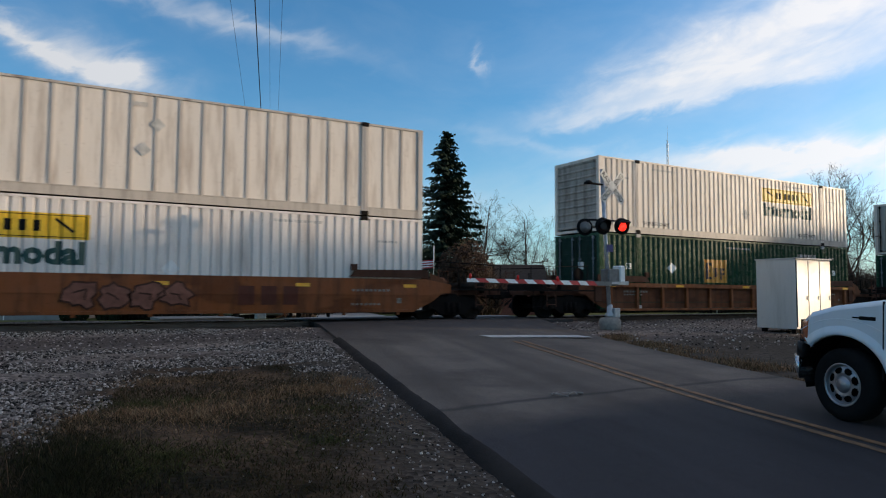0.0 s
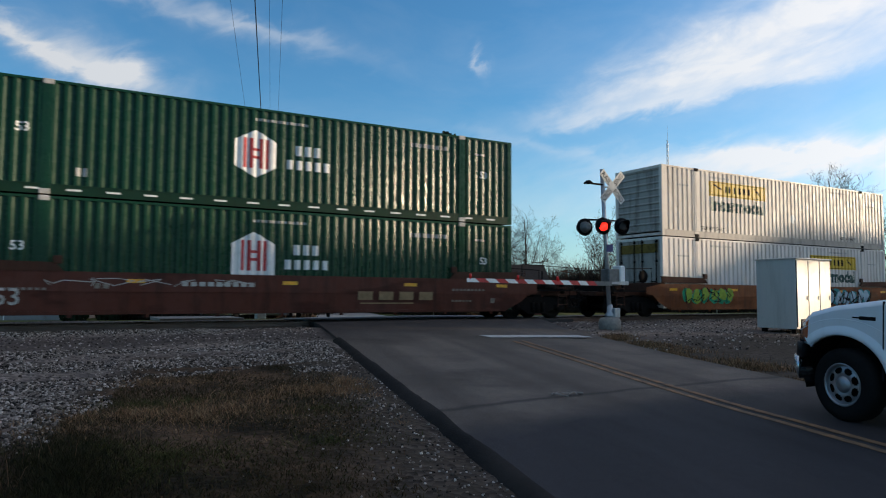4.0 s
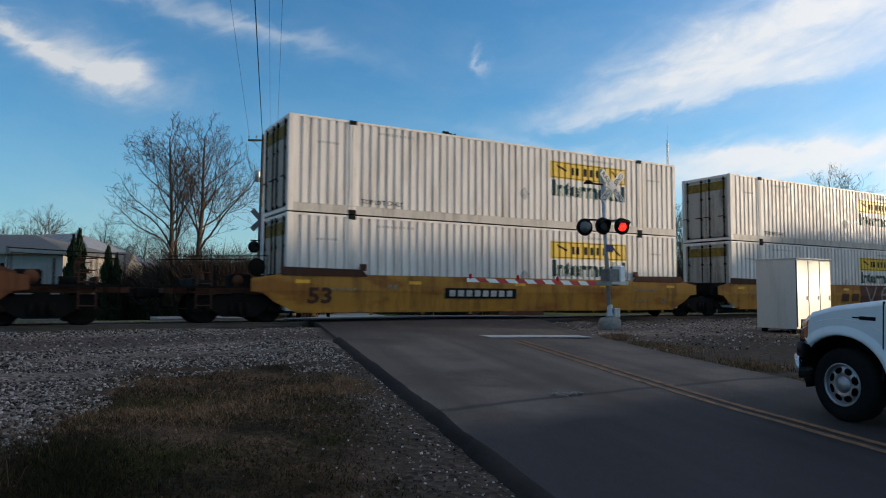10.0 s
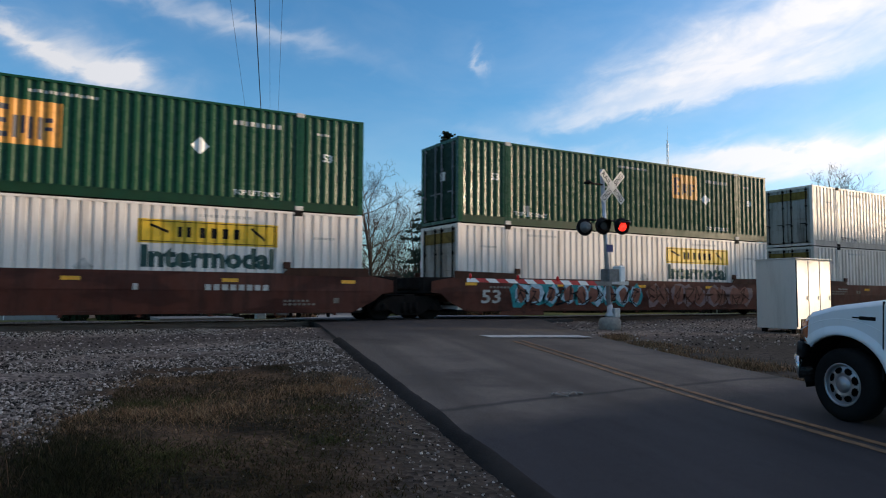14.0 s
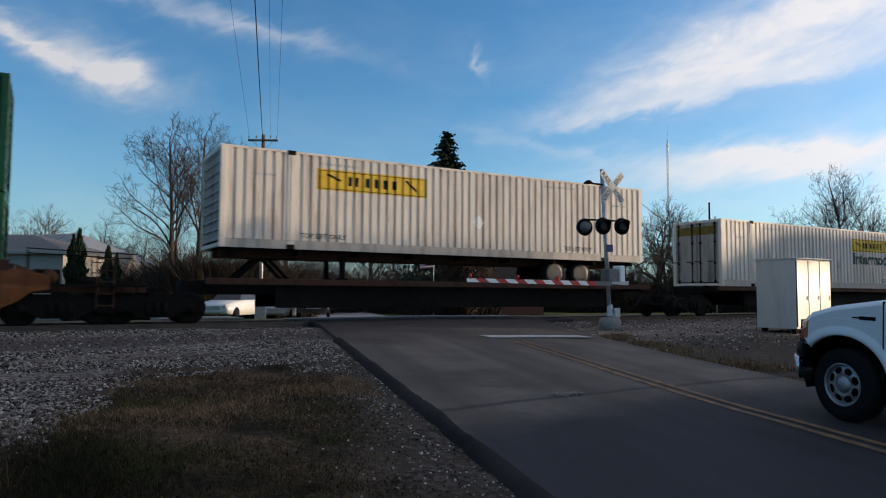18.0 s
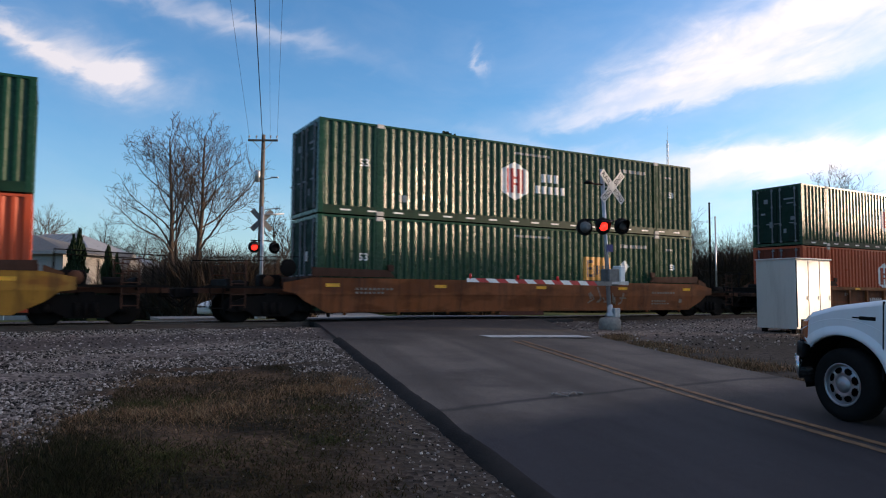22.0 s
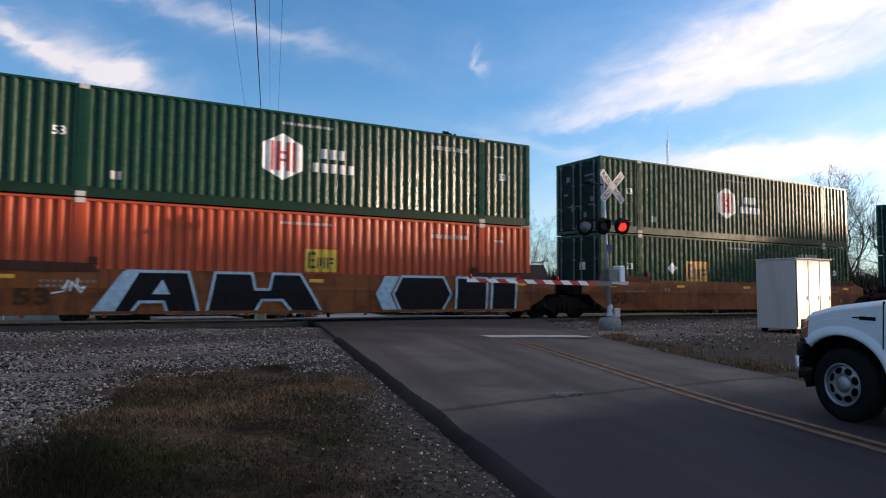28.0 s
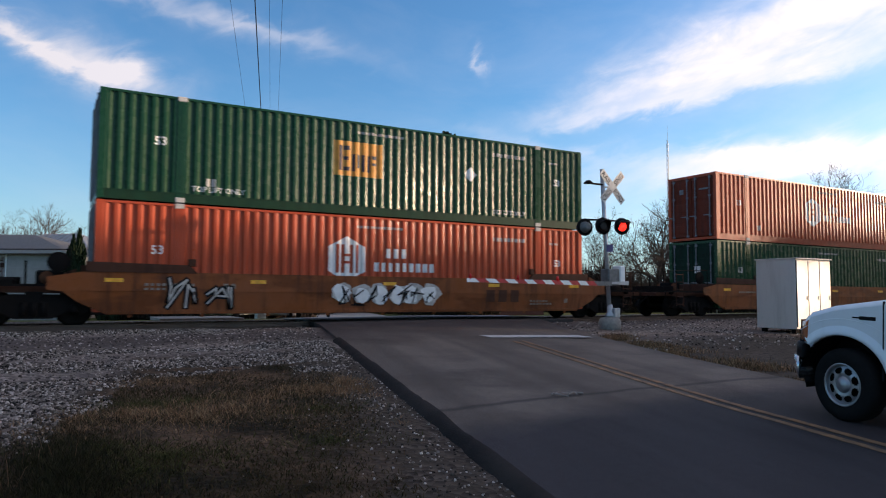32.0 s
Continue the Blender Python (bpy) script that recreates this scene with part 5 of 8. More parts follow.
def container(x0, z, mat, label, sides="rib", rear="door", rails=None, cap=None):
    """A 53-foot container; x0 is its left end at the clip's start."""
    c = thing("shipping_container", pose(x0 + CL / 2, TRACK_Y, z), label, "shipping container", "containers on the train")
    m, rl = M[mat], M[rails or mat]
    # the left end takes the darker paint that carries its shade
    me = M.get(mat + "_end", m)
    shape = PROFILE[c.name] = GROOVED if mat.startswith("white") else WAVED
    me_side = shared("plate", plate_side_mesh, m) if sides == "plate" else shared("grooved" if shape is GROOVED else "waved", lambda bm: side_mesh(bm, shape), m)
    put("side_panel", me_side, c, pose(0, -CW / 2, 0))
    put("side_panel", me_side, c, pose(0, CW / 2, 0, 0, 0, 180))
    for s in (-1, 1):
        for i in range(27 if sides == "plate" else 0):
            put("side_post", shared("hatpost", lambda bm: slab(bm, [(-0.035, 0.16), (0.035, 0.16), (0.035, CH - 0.07), (-0.035, CH - 0.07)], 0.0, 0.022), M["post_grime"]), c, pose(-CL / 2 + 0.16 + (CL - 0.32) * i / 26, s * CW / 2, 0, 0, 0, 0 if s < 0 else 180))
        put("top_rail", shared("toprail", lambda bm: box(bm, -CL / 2 + 0.15, CL / 2 - 0.15, -0.012, 0.07, CH - 0.075, CH - 0.01), rl), c, pose(0, s * CW / 2, 0, 0, 0, 0 if s < 0 else 180))
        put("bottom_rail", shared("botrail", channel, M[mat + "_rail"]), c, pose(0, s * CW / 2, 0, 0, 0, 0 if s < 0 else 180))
        for e in (-1, 1):
            put("corner_post", shared("cpost", lambda bm: box(bm, -0.085, 0.085, -0.016, 0.14, 0.0, CH - 0.003, 0.01), M[cap] if cap else rl), c, pose(e * (CL / 2 - 0.085), s * CW / 2, 0, 0, 0, 0 if s < 0 else 180))
            put("lift_post", shared("lpost", lambda bm: (box(bm, -0.115, 0.115, -0.020, 0.07, 0.0, CH - 0.10, 0.006), box(bm, -0.02, 0.02, -0.03, -0.02, 0.15, CH - 0.15))[0], rl), c, pose(e * 6.05, s * CW / 2, 0, 0, 0, 0 if s < 0 else 180))
            for zz in (0.0, CH - 0.13):
                put("corner_casting", shared("casting", lambda bm: box(bm, -0.12, 0.12, -0.034, 0.16, 0.0, 0.135, 0.012), M["dec_grey"] if mat in ("green", "green2", "purple", "red", "blue") else M["steel_dark"]), c, pose(e * 6.05, s * CW / 2, zz, 0, 0, 0 if s < 0 else 180))
    put("roof", shared("roof", roof_mesh, m), c)
    put("floor_frame", shared("floor", lambda bm: box(bm, -CL / 2 + 0.16, CL / 2 - 0.16, -CW / 2 + 0.07, CW / 2 - 0.07, 0.05, 0.14), M["steel_dark"]), c)
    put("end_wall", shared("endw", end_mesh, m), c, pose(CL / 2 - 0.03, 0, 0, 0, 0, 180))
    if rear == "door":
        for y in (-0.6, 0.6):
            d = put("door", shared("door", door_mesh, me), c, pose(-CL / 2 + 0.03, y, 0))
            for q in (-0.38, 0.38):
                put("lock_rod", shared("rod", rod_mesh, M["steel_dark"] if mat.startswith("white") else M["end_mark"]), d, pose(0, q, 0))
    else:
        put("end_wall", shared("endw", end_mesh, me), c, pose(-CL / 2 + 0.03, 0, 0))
    for e in (-1, 1):
        for zz in (0.02, CH - 0.12):
            put("end_rail", shared("erail", lambda bm: box(bm, -0.05, 0.05, -CW / 2 + 0.14, CW / 2 - 0.14, 0.0, 0.11), rl), c, pose(e * (CL / 2 - 0.055), 0, zz))
    CONTAINERS.append(c)
    return c


def roof_mesh(bm):
    n = 40
    xs = [-CL / 2 + 0.1 + (CL - 0.2) * i / n for i in range(n + 1)]
    a = [bm.verts.new((x, -CW / 2 + 0.05, CH - 0.025 - (0.015 if i % 2 else 0))) for i, x in enumerate(xs)]
    b = [bm.verts.new((x, CW / 2 - 0.05, CH - 0.025 - (0.015 if i % 2 else 0))) for i, x in enumerate(xs)]
    for i in range(n):
        bm.faces.new((a[i], a[i + 1], b[i + 1], b[i]))


def end_panel(c, col, y0, y1, z0, z1):
    put("end_marking", shared("endmark%s%.2f%.2f%.2f" % (col, y0, z0, z1), lambda bm: box(bm, -CL / 2 + 0.002, -CL / 2 + 0.02, y0, y1, z0, z1), M[col]), c)


# container styles
def panel_box(x0, z, panel, label="weathered white corrugated container with a yellow name panel", mat="white", rear="door", words_too=True):
    c = container(x0, z, mat, label, rear=rear)
    haulier_panel(c, panel, words_too)
    small_bars(c, "dec_grey", "panel_box")
    lift_words(c)
    diamond(c, 8.55, 0.24, 1.15, "dec_grey" if panel > 6 else "dec_white")
    if rear == "door":
        end_panel(c, "end_yellow", -1.05, 1.05, 2.25, 2.62)
    return c


def hex_box(x0, z, mat="green", emblem="hex", label="dark green corrugated container with a white six-sided emblem", rear="door", tape=False):
    c = container(x0, z, mat, label, rear=rear)
    for q in range(17 if tape else 0):
        put("reflective_tape", shared("rtape", lambda bm: box(bm, -0.17, 0.17, -0.004, 0.0, -0.025, 0.025), M["dec_white"]), c, pose(-7.2 + 0.9 * q, -CW / 2 - 0.011, 0.13))
    if mat == "red":
        hex_logo(c, 6.27, 2.2, "inc" if emblem == "hex" else "house")
    else:
        hex_logo(c, 6.62, 1.42, emblem)
    number53(c)
    small_bars(c)
    for y0, y1, z0, z1 in ((0.45, 0.75, 2.1, 2.4), (-0.9, -0.2, 2.2, 2.3), (-0.9, -0.4, 2.0, 2.07), (-0.95, -0.65, 1.2, 1.45), (0.2, 0.45, 0.9, 1.3), (-0.5, -0.3, 0.6, 0.9), (0.6, 0.9, 1.55, 1.68))[:2 if mat == "red" else 7]:
        end_panel(c, "end_mark", y0, y0 + 0.7 * (y1 - y0), z0, z0 + 0.7 * (z1 - z0))
    return c


def square_box(x0, z, x, mat="green2", dia=None, label="dark green corrugated container with an orange square emblem", size=1.45, rear="door", lz=None):
    c = container(x0, z, mat, label, rear=rear)
    square_logo(c, x, size, "dec_orange", 1.06 if lz is None else lz)
    if dia:
        diamond(c, dia, 0.25, 1.62)
    number53(c)
    small_bars(c)
    end_panel(c, "dec_white", -0.4, -0.1, 1.5, 1.8)
    lift_words(c, "dec_white")
    return c


# ---- rolling stock ----
CARS = []


def bogie_meshes():
    def wheel(bm):
        lathe(bm, [(0.06, -0.07), (0.30, -0.045), (0.36, -0.065), (0.42, -0.065), (0.425, 0.04), (0.46, 0.05), (0.46, 0.075), (0.06, 0.075)], "y", 28)

    def side_frame(bm):
        slab(bm, [(-1.25, 0.36), (-1.05, 0.62), (-0.55, 0.78), (0.55, 0.78), (1.05, 0.62), (1.25, 0.36), (1.05, 0.30), (0.72, 0.36), (0.42, 0.18), (-0.42, 0.18), (-0.72, 0.36), (-1.05, 0.30)], -0.09, 0.09)
        for x in (-0.89, 0.89):
            lathe(bm, [(0.001, -0.14), (0.11, -0.13), (0.12, -0.09)], "y", 14, (x, 0, 0.43))
        for x in (-0.22, 0.0, 0.22):
            tube(bm, (x, -0.1, 0.24), (x, -0.1, 0.58), 0.075, None, 8)

    def bolster(bm):
        box(bm, -0.2, 0.2, -1.1, 1.1, 0.45, 0.85, 0.03)
        for x in (-0.89, 0.89):
            tube(bm, (x, -0.9, 0.425), (x, 0.9, 0.425), 0.085, None, 8)
    return wheel, side_frame, bolster


WHEEL, FRAME, BOLSTER = bogie_meshes()


def bogie(car, x):
    b = thing("bogie", pose(x, 0, 0))
    b.parent = car
    for s in (-1, 1):
        for a in (-0.89, 0.89):
            put("wheel", shared("wheel", WHEEL, M["wheel"]), b, pose(a, s * 0.72, 0.425, 0, 0, 0 if s < 0 else 180))
        put("side_frame", shared("frame", FRAME, M["steel_dark"]), b, pose(0, s * 1.0, 0, 0, 0, 0 if s < 0 else 180))
    put("bolster", shared("bolster", BOLSTER, M["steel_dark"]), b)


def car_end(car, s, mat, half, style):
    """Platform over the bogie at one end, with its step, hoses and coupler."""
    r = pose(0, 0, 0) if s > 0 else pose(0, 0, 0, 0, 0, 180)

    def shelf(bm):
        slab(bm, [(8.1, 0.80), (half - 0.35, 0.84), (half - 0.35, 0.98), (9.4, 1.02), (8.1, 1.04)], -0.95, 0.95)
        box(bm, 8.0, 8.35, -1.36, 1.36, 0.60, 1.36, 0.02)
    put("end_platform", shared("shelf%.1f" % half, shelf, M["end_brown"]), car, r)

    def rails(bm, y):
        if y:
            tube(bm, (half - 0.5, y, 0.95), (half - 0.5, y, 1.85), 0.016, None, 6)
            tube(bm, (8.6, y, 1.0), (8.6, y, 1.95), 0.016, None, 6)
            tube(bm, (8.6, y, 1.92), (half - 0.5, y, 1.83), 0.014, None, 6)
            box(bm, 8.35, half - 0.4, y - 0.12, y + 0.12, 0.98, 1.04)
            tube(bm, (half - 0.6, y, 0.4), (half - 0.6, y, 0.98), 0.018, None, 6)
            tube(bm, (half - 0.95, y, 0.4), (half - 0.95, y, 0.98), 0.018, None, 6)
            tube(bm, (half - 0.95, y, 0.42), (half - 0.6, y, 0.42), 0.018, None, 6)
    if style == "single":
        for y in (-1.2, 1.2):
            put("grab_rail", shared("grabs%.1f%.1f" % (half, y), lambda bm, q=y: rails(bm, q), M["steel_dark"]), car, r)

        def cpl(bm):
            box(bm, half - 0.5, half + 0.04, -0.11, 0.11, 0.72, 0.98, 0.03)
            box(bm, half - 0.12, half + 0.1, -0.2, 0.16, 0.68, 1.0, 0.04)
            for y in (-0.5, 0.5):
                tube(bm, (half - 0.4, y, 0.85), (half + 0.02, y * 0.6, 0.45), 0.025, None, 6)
        put("coupler", shared("coupler%.1f" % half, cpl, M["steel_dark"]), car, r)

        def ladder(bm):
            for x in (half - 1.55, half - 1.15):
                tube(bm, (x, -1.28, 0.42), (x, -1.28, 1.78), 0.02, None, 6)
            for k in range(5):
                tube(bm, (half - 1.55, -1.28, 0.5 + 0.3 * k), (half - 1.15, -1.28, 0.5 + 0.3 * k), 0.016, None, 6)
        for y in (0, 180):
            put("end_ladder", shared("ladder%.1f" % half, ladder, M["end_brown"]), car, (r if y == 0 else r @ pose(0, 2.56, 0)))
        put("air_reservoir", shared("reservoir", lambda bm: lathe(bm, [(0.001, -0.42), (0.16, -0.38), (0.19, -0.28), (0.19, 0.28), (0.16, 0.38), (0.001, 0.42)], "y", 16, (9.1, -0.5, 1.22)), M["rust"]), car, r)
        put("end_sheet", shared("endsheet", lambda bm: slab(bm, [(8.36, 0.95), (8.95, 0.95), (8.80, 1.34), (8.36, 1.52)], -1.37, -1.33), M["rust"]), car, r)
        put("brake_cylinder", shared("brakecyl", lambda bm: (tube(bm, (9.7, -0.95, 1.12), (10.25, -0.95, 1.12), 0.13, None, 12), tube(bm, (10.25, -0.95, 1.12), (10.8, -0.8, 1.06), 0.03, None, 6))[0], M["steel_dark"]), car, r)
        put("pull_lever", shared("lever%.1f" % half, lambda bm: (tube(bm, (half - 0.3, -1.35, 0.74), (half - 0.3, 0.0, 0.92), 0.016, None, 6), tube(bm, (half - 0.3, -1.35, 0.74), (half - 0.3, -1.35, 0.5), 0.016, None, 6))[0], M["steel_dark"]), car, r)

        if s < 0:
            put("brake_wheel", shared("bwheel", lambda bm: lathe(bm, [(0.02, -0.02), (0.24, -0.02), (0.26, 0.0), (0.24, 0.02), (0.02, 0.02)], "y", 16, (-8.85, -1.0, 1.60)), M["steel_dark"]), car)
        put("valve_box", shared("vbox", lambda bm: (box(bm, 8.7, 9.35, -0.75, -0.15, 0.98, 1.42, 0.05), box(bm, 9.8, 10.3, -0.9, 0.4, 0.98, 1.2, 0.05), tube(bm, (9.6, -1.05, 0.98), (9.6, -1.05, 1.7), 0.03), box(bm, 10.5, 10.62, -1.1, 1.1, 0.9, 1.25, 0.02))[0], M["steel_dark"]), car, r)

    if style == "art":
        put("end_bulkhead", shared("bulkhead", lambda bm: box(bm, 8.37, 9.35, -1.22, 1.22, 0.86, 1.40, 0.03), M["steel_dark"]), car, r)

    def cap(bm):
        slab(bm, [(5.55, 1.36), (8.25, 1.36), (8.25, 1.62), (5.75, 1.58)], 0, 0.06)
        box(bm, 5.6, 5.8, -0.01, 0.07, 1.55, 1.75, 0.01)
    if style == "art" or car.get("caps"):
        for y in (-1.42, 1.36):
            put("guide_cap", shared("cap", cap, M["end_brown"]), car, r @ pose(0, y, 0))


def sill_outline(top, end=8.75, z0=0.28):
    return [(-7.75, z0), (7.75, z0), (8.45, 0.62), (end, 0.86), (end + 0.35, 0.90), (end + 0.35, top - 0.16), (8.2, top), (-8.2, top), (-end - 0.35, top - 0.16), (-end - 0.35, 0.90), (-end, 0.86), (-8.45, 0.62)]


SMOOTH = {}


def fold(bm, z0):
    """The lower half of a smooth car side leans inwards from a crease at z0."""
    bmesh.ops.bisect_plane(bm, geom=bm.verts[:] + bm.edges[:] + bm.faces[:], plane_co=(0, 0, z0), plane_no=(0, 0, 1), dist=1e-5)
    for v in bm.verts:
        if v.co.z < z0:
            v.co.y += 0.12 * (z0 - v.co.z)


def smooth_side(bm, top):
    slab(bm, sill_outline(top), 0.0, 0.012)
    # rolled upper chord and lower flange
    slab(bm, [(-8.2, top - 0.50), (8.2, top - 0.50), (8.2, top - 0.44), (-8.2, top - 0.44)], -0.016, 0.0)
    slab(bm, [(-7.75, 0.28), (7.75, 0.28), (7.75, 0.36), (-7.75, 0.36)], -0.05, 0.0)
    for i in range(9):
        x = -7.2 + i * 1.8
        box(bm, x - 0.05, x + 0.05, -0.03, 0.0, 0.20, 0.285)
    fold(bm, top - 0.50)


def ribbed_side(bm, top):
    slab(bm, sill_outline(top), 0.085, 0.097)


def top_chord(bm, top):
    slab(bm, [(-8.4, top - 0.16), (8.4, top - 0.16), (8.4, top), (-8.4, top)], -0.03, 0.083)


def bottom_flange(bm):
    slab(bm, [(-7.75, 0.26), (7.75, 0.26), (7.75, 0.35), (-7.75, 0.35)], -0.02, 0.083)


def side_rib(bm, top):
    slab(bm, [(-0.06, 0.352), (0.06, 0.352), (0.06, top - 0.162), (-0.06, top - 0.162)], -0.022, 0.083)


def well_car(x0, mat, label, left="single", right="single", ribs=0, caps=True, top=1.40, own=("left", "right")):
    """A container well; x0 is the left end of its container at the clip's start."""
    car = thing("well_car", pose(x0 + CL / 2, TRACK_Y, 0.0), label, "railway well car", "well cars of the train")
    car["caps"] = 1 if caps else 0
    for s in (-1, 1):
        q = pose(0, s * 1.40, 0, 0, 0, 0 if s < 0 else 180)
        if ribs:
            side = put("side_sill", shared("ribbed%.2f" % top, lambda bm: ribbed_side(bm, top), M["well_panel"]), car, q)
            put("top_chord", shared("chord%.2f" % top, lambda bm: top_chord(bm, top), M[mat]), side)
            put("bottom_flange", shared("flange", bottom_flange, M[mat]), side)
            for i in range(ribs + 1):
                put("rib", shared("rib%.2f" % top, lambda bm: side_rib(bm, top), M[mat]), side, pose(-7.6 + 15.2 * i / ribs, 0, 0))
        else:
            put("side_sill", shared("smooth%.2f" % top, lambda bm: smooth_side(bm, top), M[mat]), car, q)
            SMOOTH[car.name] = top - 0.50
    put("well_floor", shared("wfloor", lambda bm: box(bm, -8.1, 8.1, -1.30, 1.30, 0.27, 0.345), M["steel_dark"]), car)
    for s, style, side in ((-1, left, "left"), (1, right, "right")):
        half = 11.70 if style == "single" else 9.60
        car_end(car, s, mat, half, style)
        if side in own:
            bogie(car, s * (9.35 if style == "single" else 9.75))
    for x in (-7.6, -3.9, 0.2, 4.1, 7.6):
        put("reflector", shared("reflector", lambda bm: box(bm, -0.22, 0.22, -0.004, 0.0, 0, 0.10), M["reflector"]), car, pose(x, -1.40 - (0.03 if ribs else 0.0), top - (0.14 if ribs else 0.27)))
    for k, (a, b, z, h, n) in enumerate(((-6.9, -5.6, top - 0.36, 0.07, 9), (-6.9, -5.9, top - 0.47, 0.06, 7), (-4.9, -4.5, top - 0.42, 0.14, 2), (5.6, 6.9, top - 0.40, 0.07, 9), (5.6, 6.4, 0.60, 0.06, 6), (5.6, 6.6, 0.50, 0.06, 7), (7.1, 7.35, 0.56, 0.16, 1))):
        if (len(CARS) * 3 + k) % 5 == 0:
            continue
        ob = put("stencil_marking", shared("carsten%d%.2f" % (k, top), lambda bm: letters_bars(bm, a, b, z, z + h, n, 0.35), M["worn_stencil"]), car, pose(0, -1.4215 + (0.086 if ribs else 0.0), 0))
        tagged(ob, kind="stuff")
    del car["caps"]
    CARS.append(car)
    return car


def car_words(car, txt, x, z, h, col, w=None, bold=0.01):
    put("lettering", shared("cw" + txt + "%.1f" % x, words(txt, x, z, h, w, bold), M[col]), car, pose(0, -1.425, 0))


def car_bars(car, x0, x1, z0, z1, n, col, plate=None):
    if plate:
        put("number_panel", shared("npl%.1f%.1f" % (x0, z0), lambda bm: rect(bm, x0 - 0.12, x1 + 0.12, z0 - 0.07, z1 + 0.07), M[plate]), car, pose(0, -1.421, 0))
    for i, pts in enumerate(bar_shapes(x0, x1, z0, z1, n, 0.3)):
        put("number_bar", shared("nb%.1f%.1f%d_%d" % (x0, z0, n, i), lambda bm, q=pts: flat(bm, q), M[col]), car, pose(0, -1.425, 0))


def spray(car, x0, x1, z0, z1, cols, seed, n=12):
    """Sprayed tag: overlapping outlined strokes, as plain shapes."""
    rnd = random.Random(seed)
    for layer, col in enumerate(cols):
        bm = bmesh.new()
        for i in range(n):
            cx = x0 + (x1 - x0) * (i + 0.5 + rnd.uniform(-0.2, 0.2)) / n
            w = (x1 - x0) / n * (0.62 - 0.12 * layer)
            h = (z1 - z0) * (0.5 - 0.07 * layer)
            cz = (z0 + z1) / 2 + rnd.uniform(-0.05, 0.05)
            pts = []
            for k in range(9):
                a = 2 * math.pi * k / 9
                rr = rnd.uniform(0.65, 1.15)
                pts.append((cx + math.cos(a) * w * rr, min(z1, max(z0, cz + math.sin(a) * h * rr))))
            flat(bm, pts)
        tagged(part("graffiti", bm, M[col], car, "", pose(0, -1.4225 - 0.003 * layer, 0)), kind="stuff")


def stroke(bm, pts, w):
    """A painted line of width w through pts."""
    for (x0, z0), (x1, z1) in zip(pts, pts[1:]):
        d = Vector((x1 - x0, z1 - z0)).normalized()
        n = Vector((-d.y, d.x)) * w / 2
        e = d * w * 0.3
        flat(bm, [(x0 - n.x - e.x, z0 - n.y - e.y), (x1 - n.x + e.x, z1 - n.y + e.y), (x1 + n.x + e.x, z1 + n.y + e.y), (x0 + n.x - e.x, z0 + n.y - e.y)])


def bubble(car, x0, x1, z0, z1, n, fill, line, seed):
    """Fat rounded letters without meaning, outlined."""
    rnd = random.Random(seed)
    w = (x1 - x0) / n
    for i in range(n):
        cx, cz = x0 + (i + 0.5) * w, (z0 + z1) / 2
        pts = []
        for k in range(16):
            a = 2 * math.pi * k / 16
            c, sn = math.cos(a), math.sin(a)
            e = (abs(c) ** 3 + abs(sn) ** 3) ** (-1 / 3) * rnd.uniform(0.62, 1.12)
            pts.append((cx + c * e * w * 0.56, cz + sn * e * (z1 - z0) * 0.48))
        bm = bmesh.new()
        flat(bm, pts)
        part("graffiti", bm, M[fill], car, "", pose(0, -1.4225 - 0.0006 * (i % 2), 0))
        bm = bmesh.new()
        stroke(bm, pts + [pts[0]], 0.05)
        stroke(bm, [(cx - w * 0.2, cz + 0.05), (cx + w * rnd.uniform(-0.1, 0.2), cz + rnd.uniform(-0.1, 0.15)), (cx + w * 0.15, cz - 0.12)], 0.045)
        part("graffiti_outline", bm, M[line], car, "", pose(0, -1.4265, 0))


def scrawl(car, x0, x1, z0, z1, col, seed, n=7, w=0.05, off=0.012):
    """Looping line graffiti."""
    rnd = random.Random(seed)
    bm = bmesh.new()
    for i in range(n):
        a = x0 + (x1 - x0) * i / n
        b = (x1 - x0) / n
        pts = [(a + b * rnd.uniform(0.0, 0.3), rnd.uniform(z0, z0 + 0.2 * (z1 - z0)))]
        for k in range(5):
            pts.append((a + b * rnd.uniform(0.0, 1.1), z0 + (z1 - z0) * rnd.random()))
        stroke(bm, pts, w)
    tagged(part("graffiti", bm, M[col], car, "", pose(0, -1.42 - off, 0)), kind="stuff")

LOW, HIGH = 0.34, 0.34 + CH + 0.035
SHIFT = 0.08
M["teal"] = plain("spray_teal", (0.03, 0.24, 0.26), 0.6)
M["pgreen"] = plain("spray_green", (0.02, 0.26, 0.14), 0.6)
M["pink"] = plain("spray_rose", (0.20, 0.085, 0.06), 0.6)
GA = (-2.05, 1.0, 2.15, 4.05)   # spans of a worn tag and a faded emblem
M["lblue"] = plain("spray_pale_blue", (0.36, 0.50, 0.58), 0.6)
M["spray_mauve"] = plain("spray_mauve", (0.20, 0.14, 0.14), 0.6)
M["lime"] = plain("spray_lime", (0.25, 0.36, 0.05), 0.6)

WHITE_JB = "weathered white corrugated container with a yellow name panel"


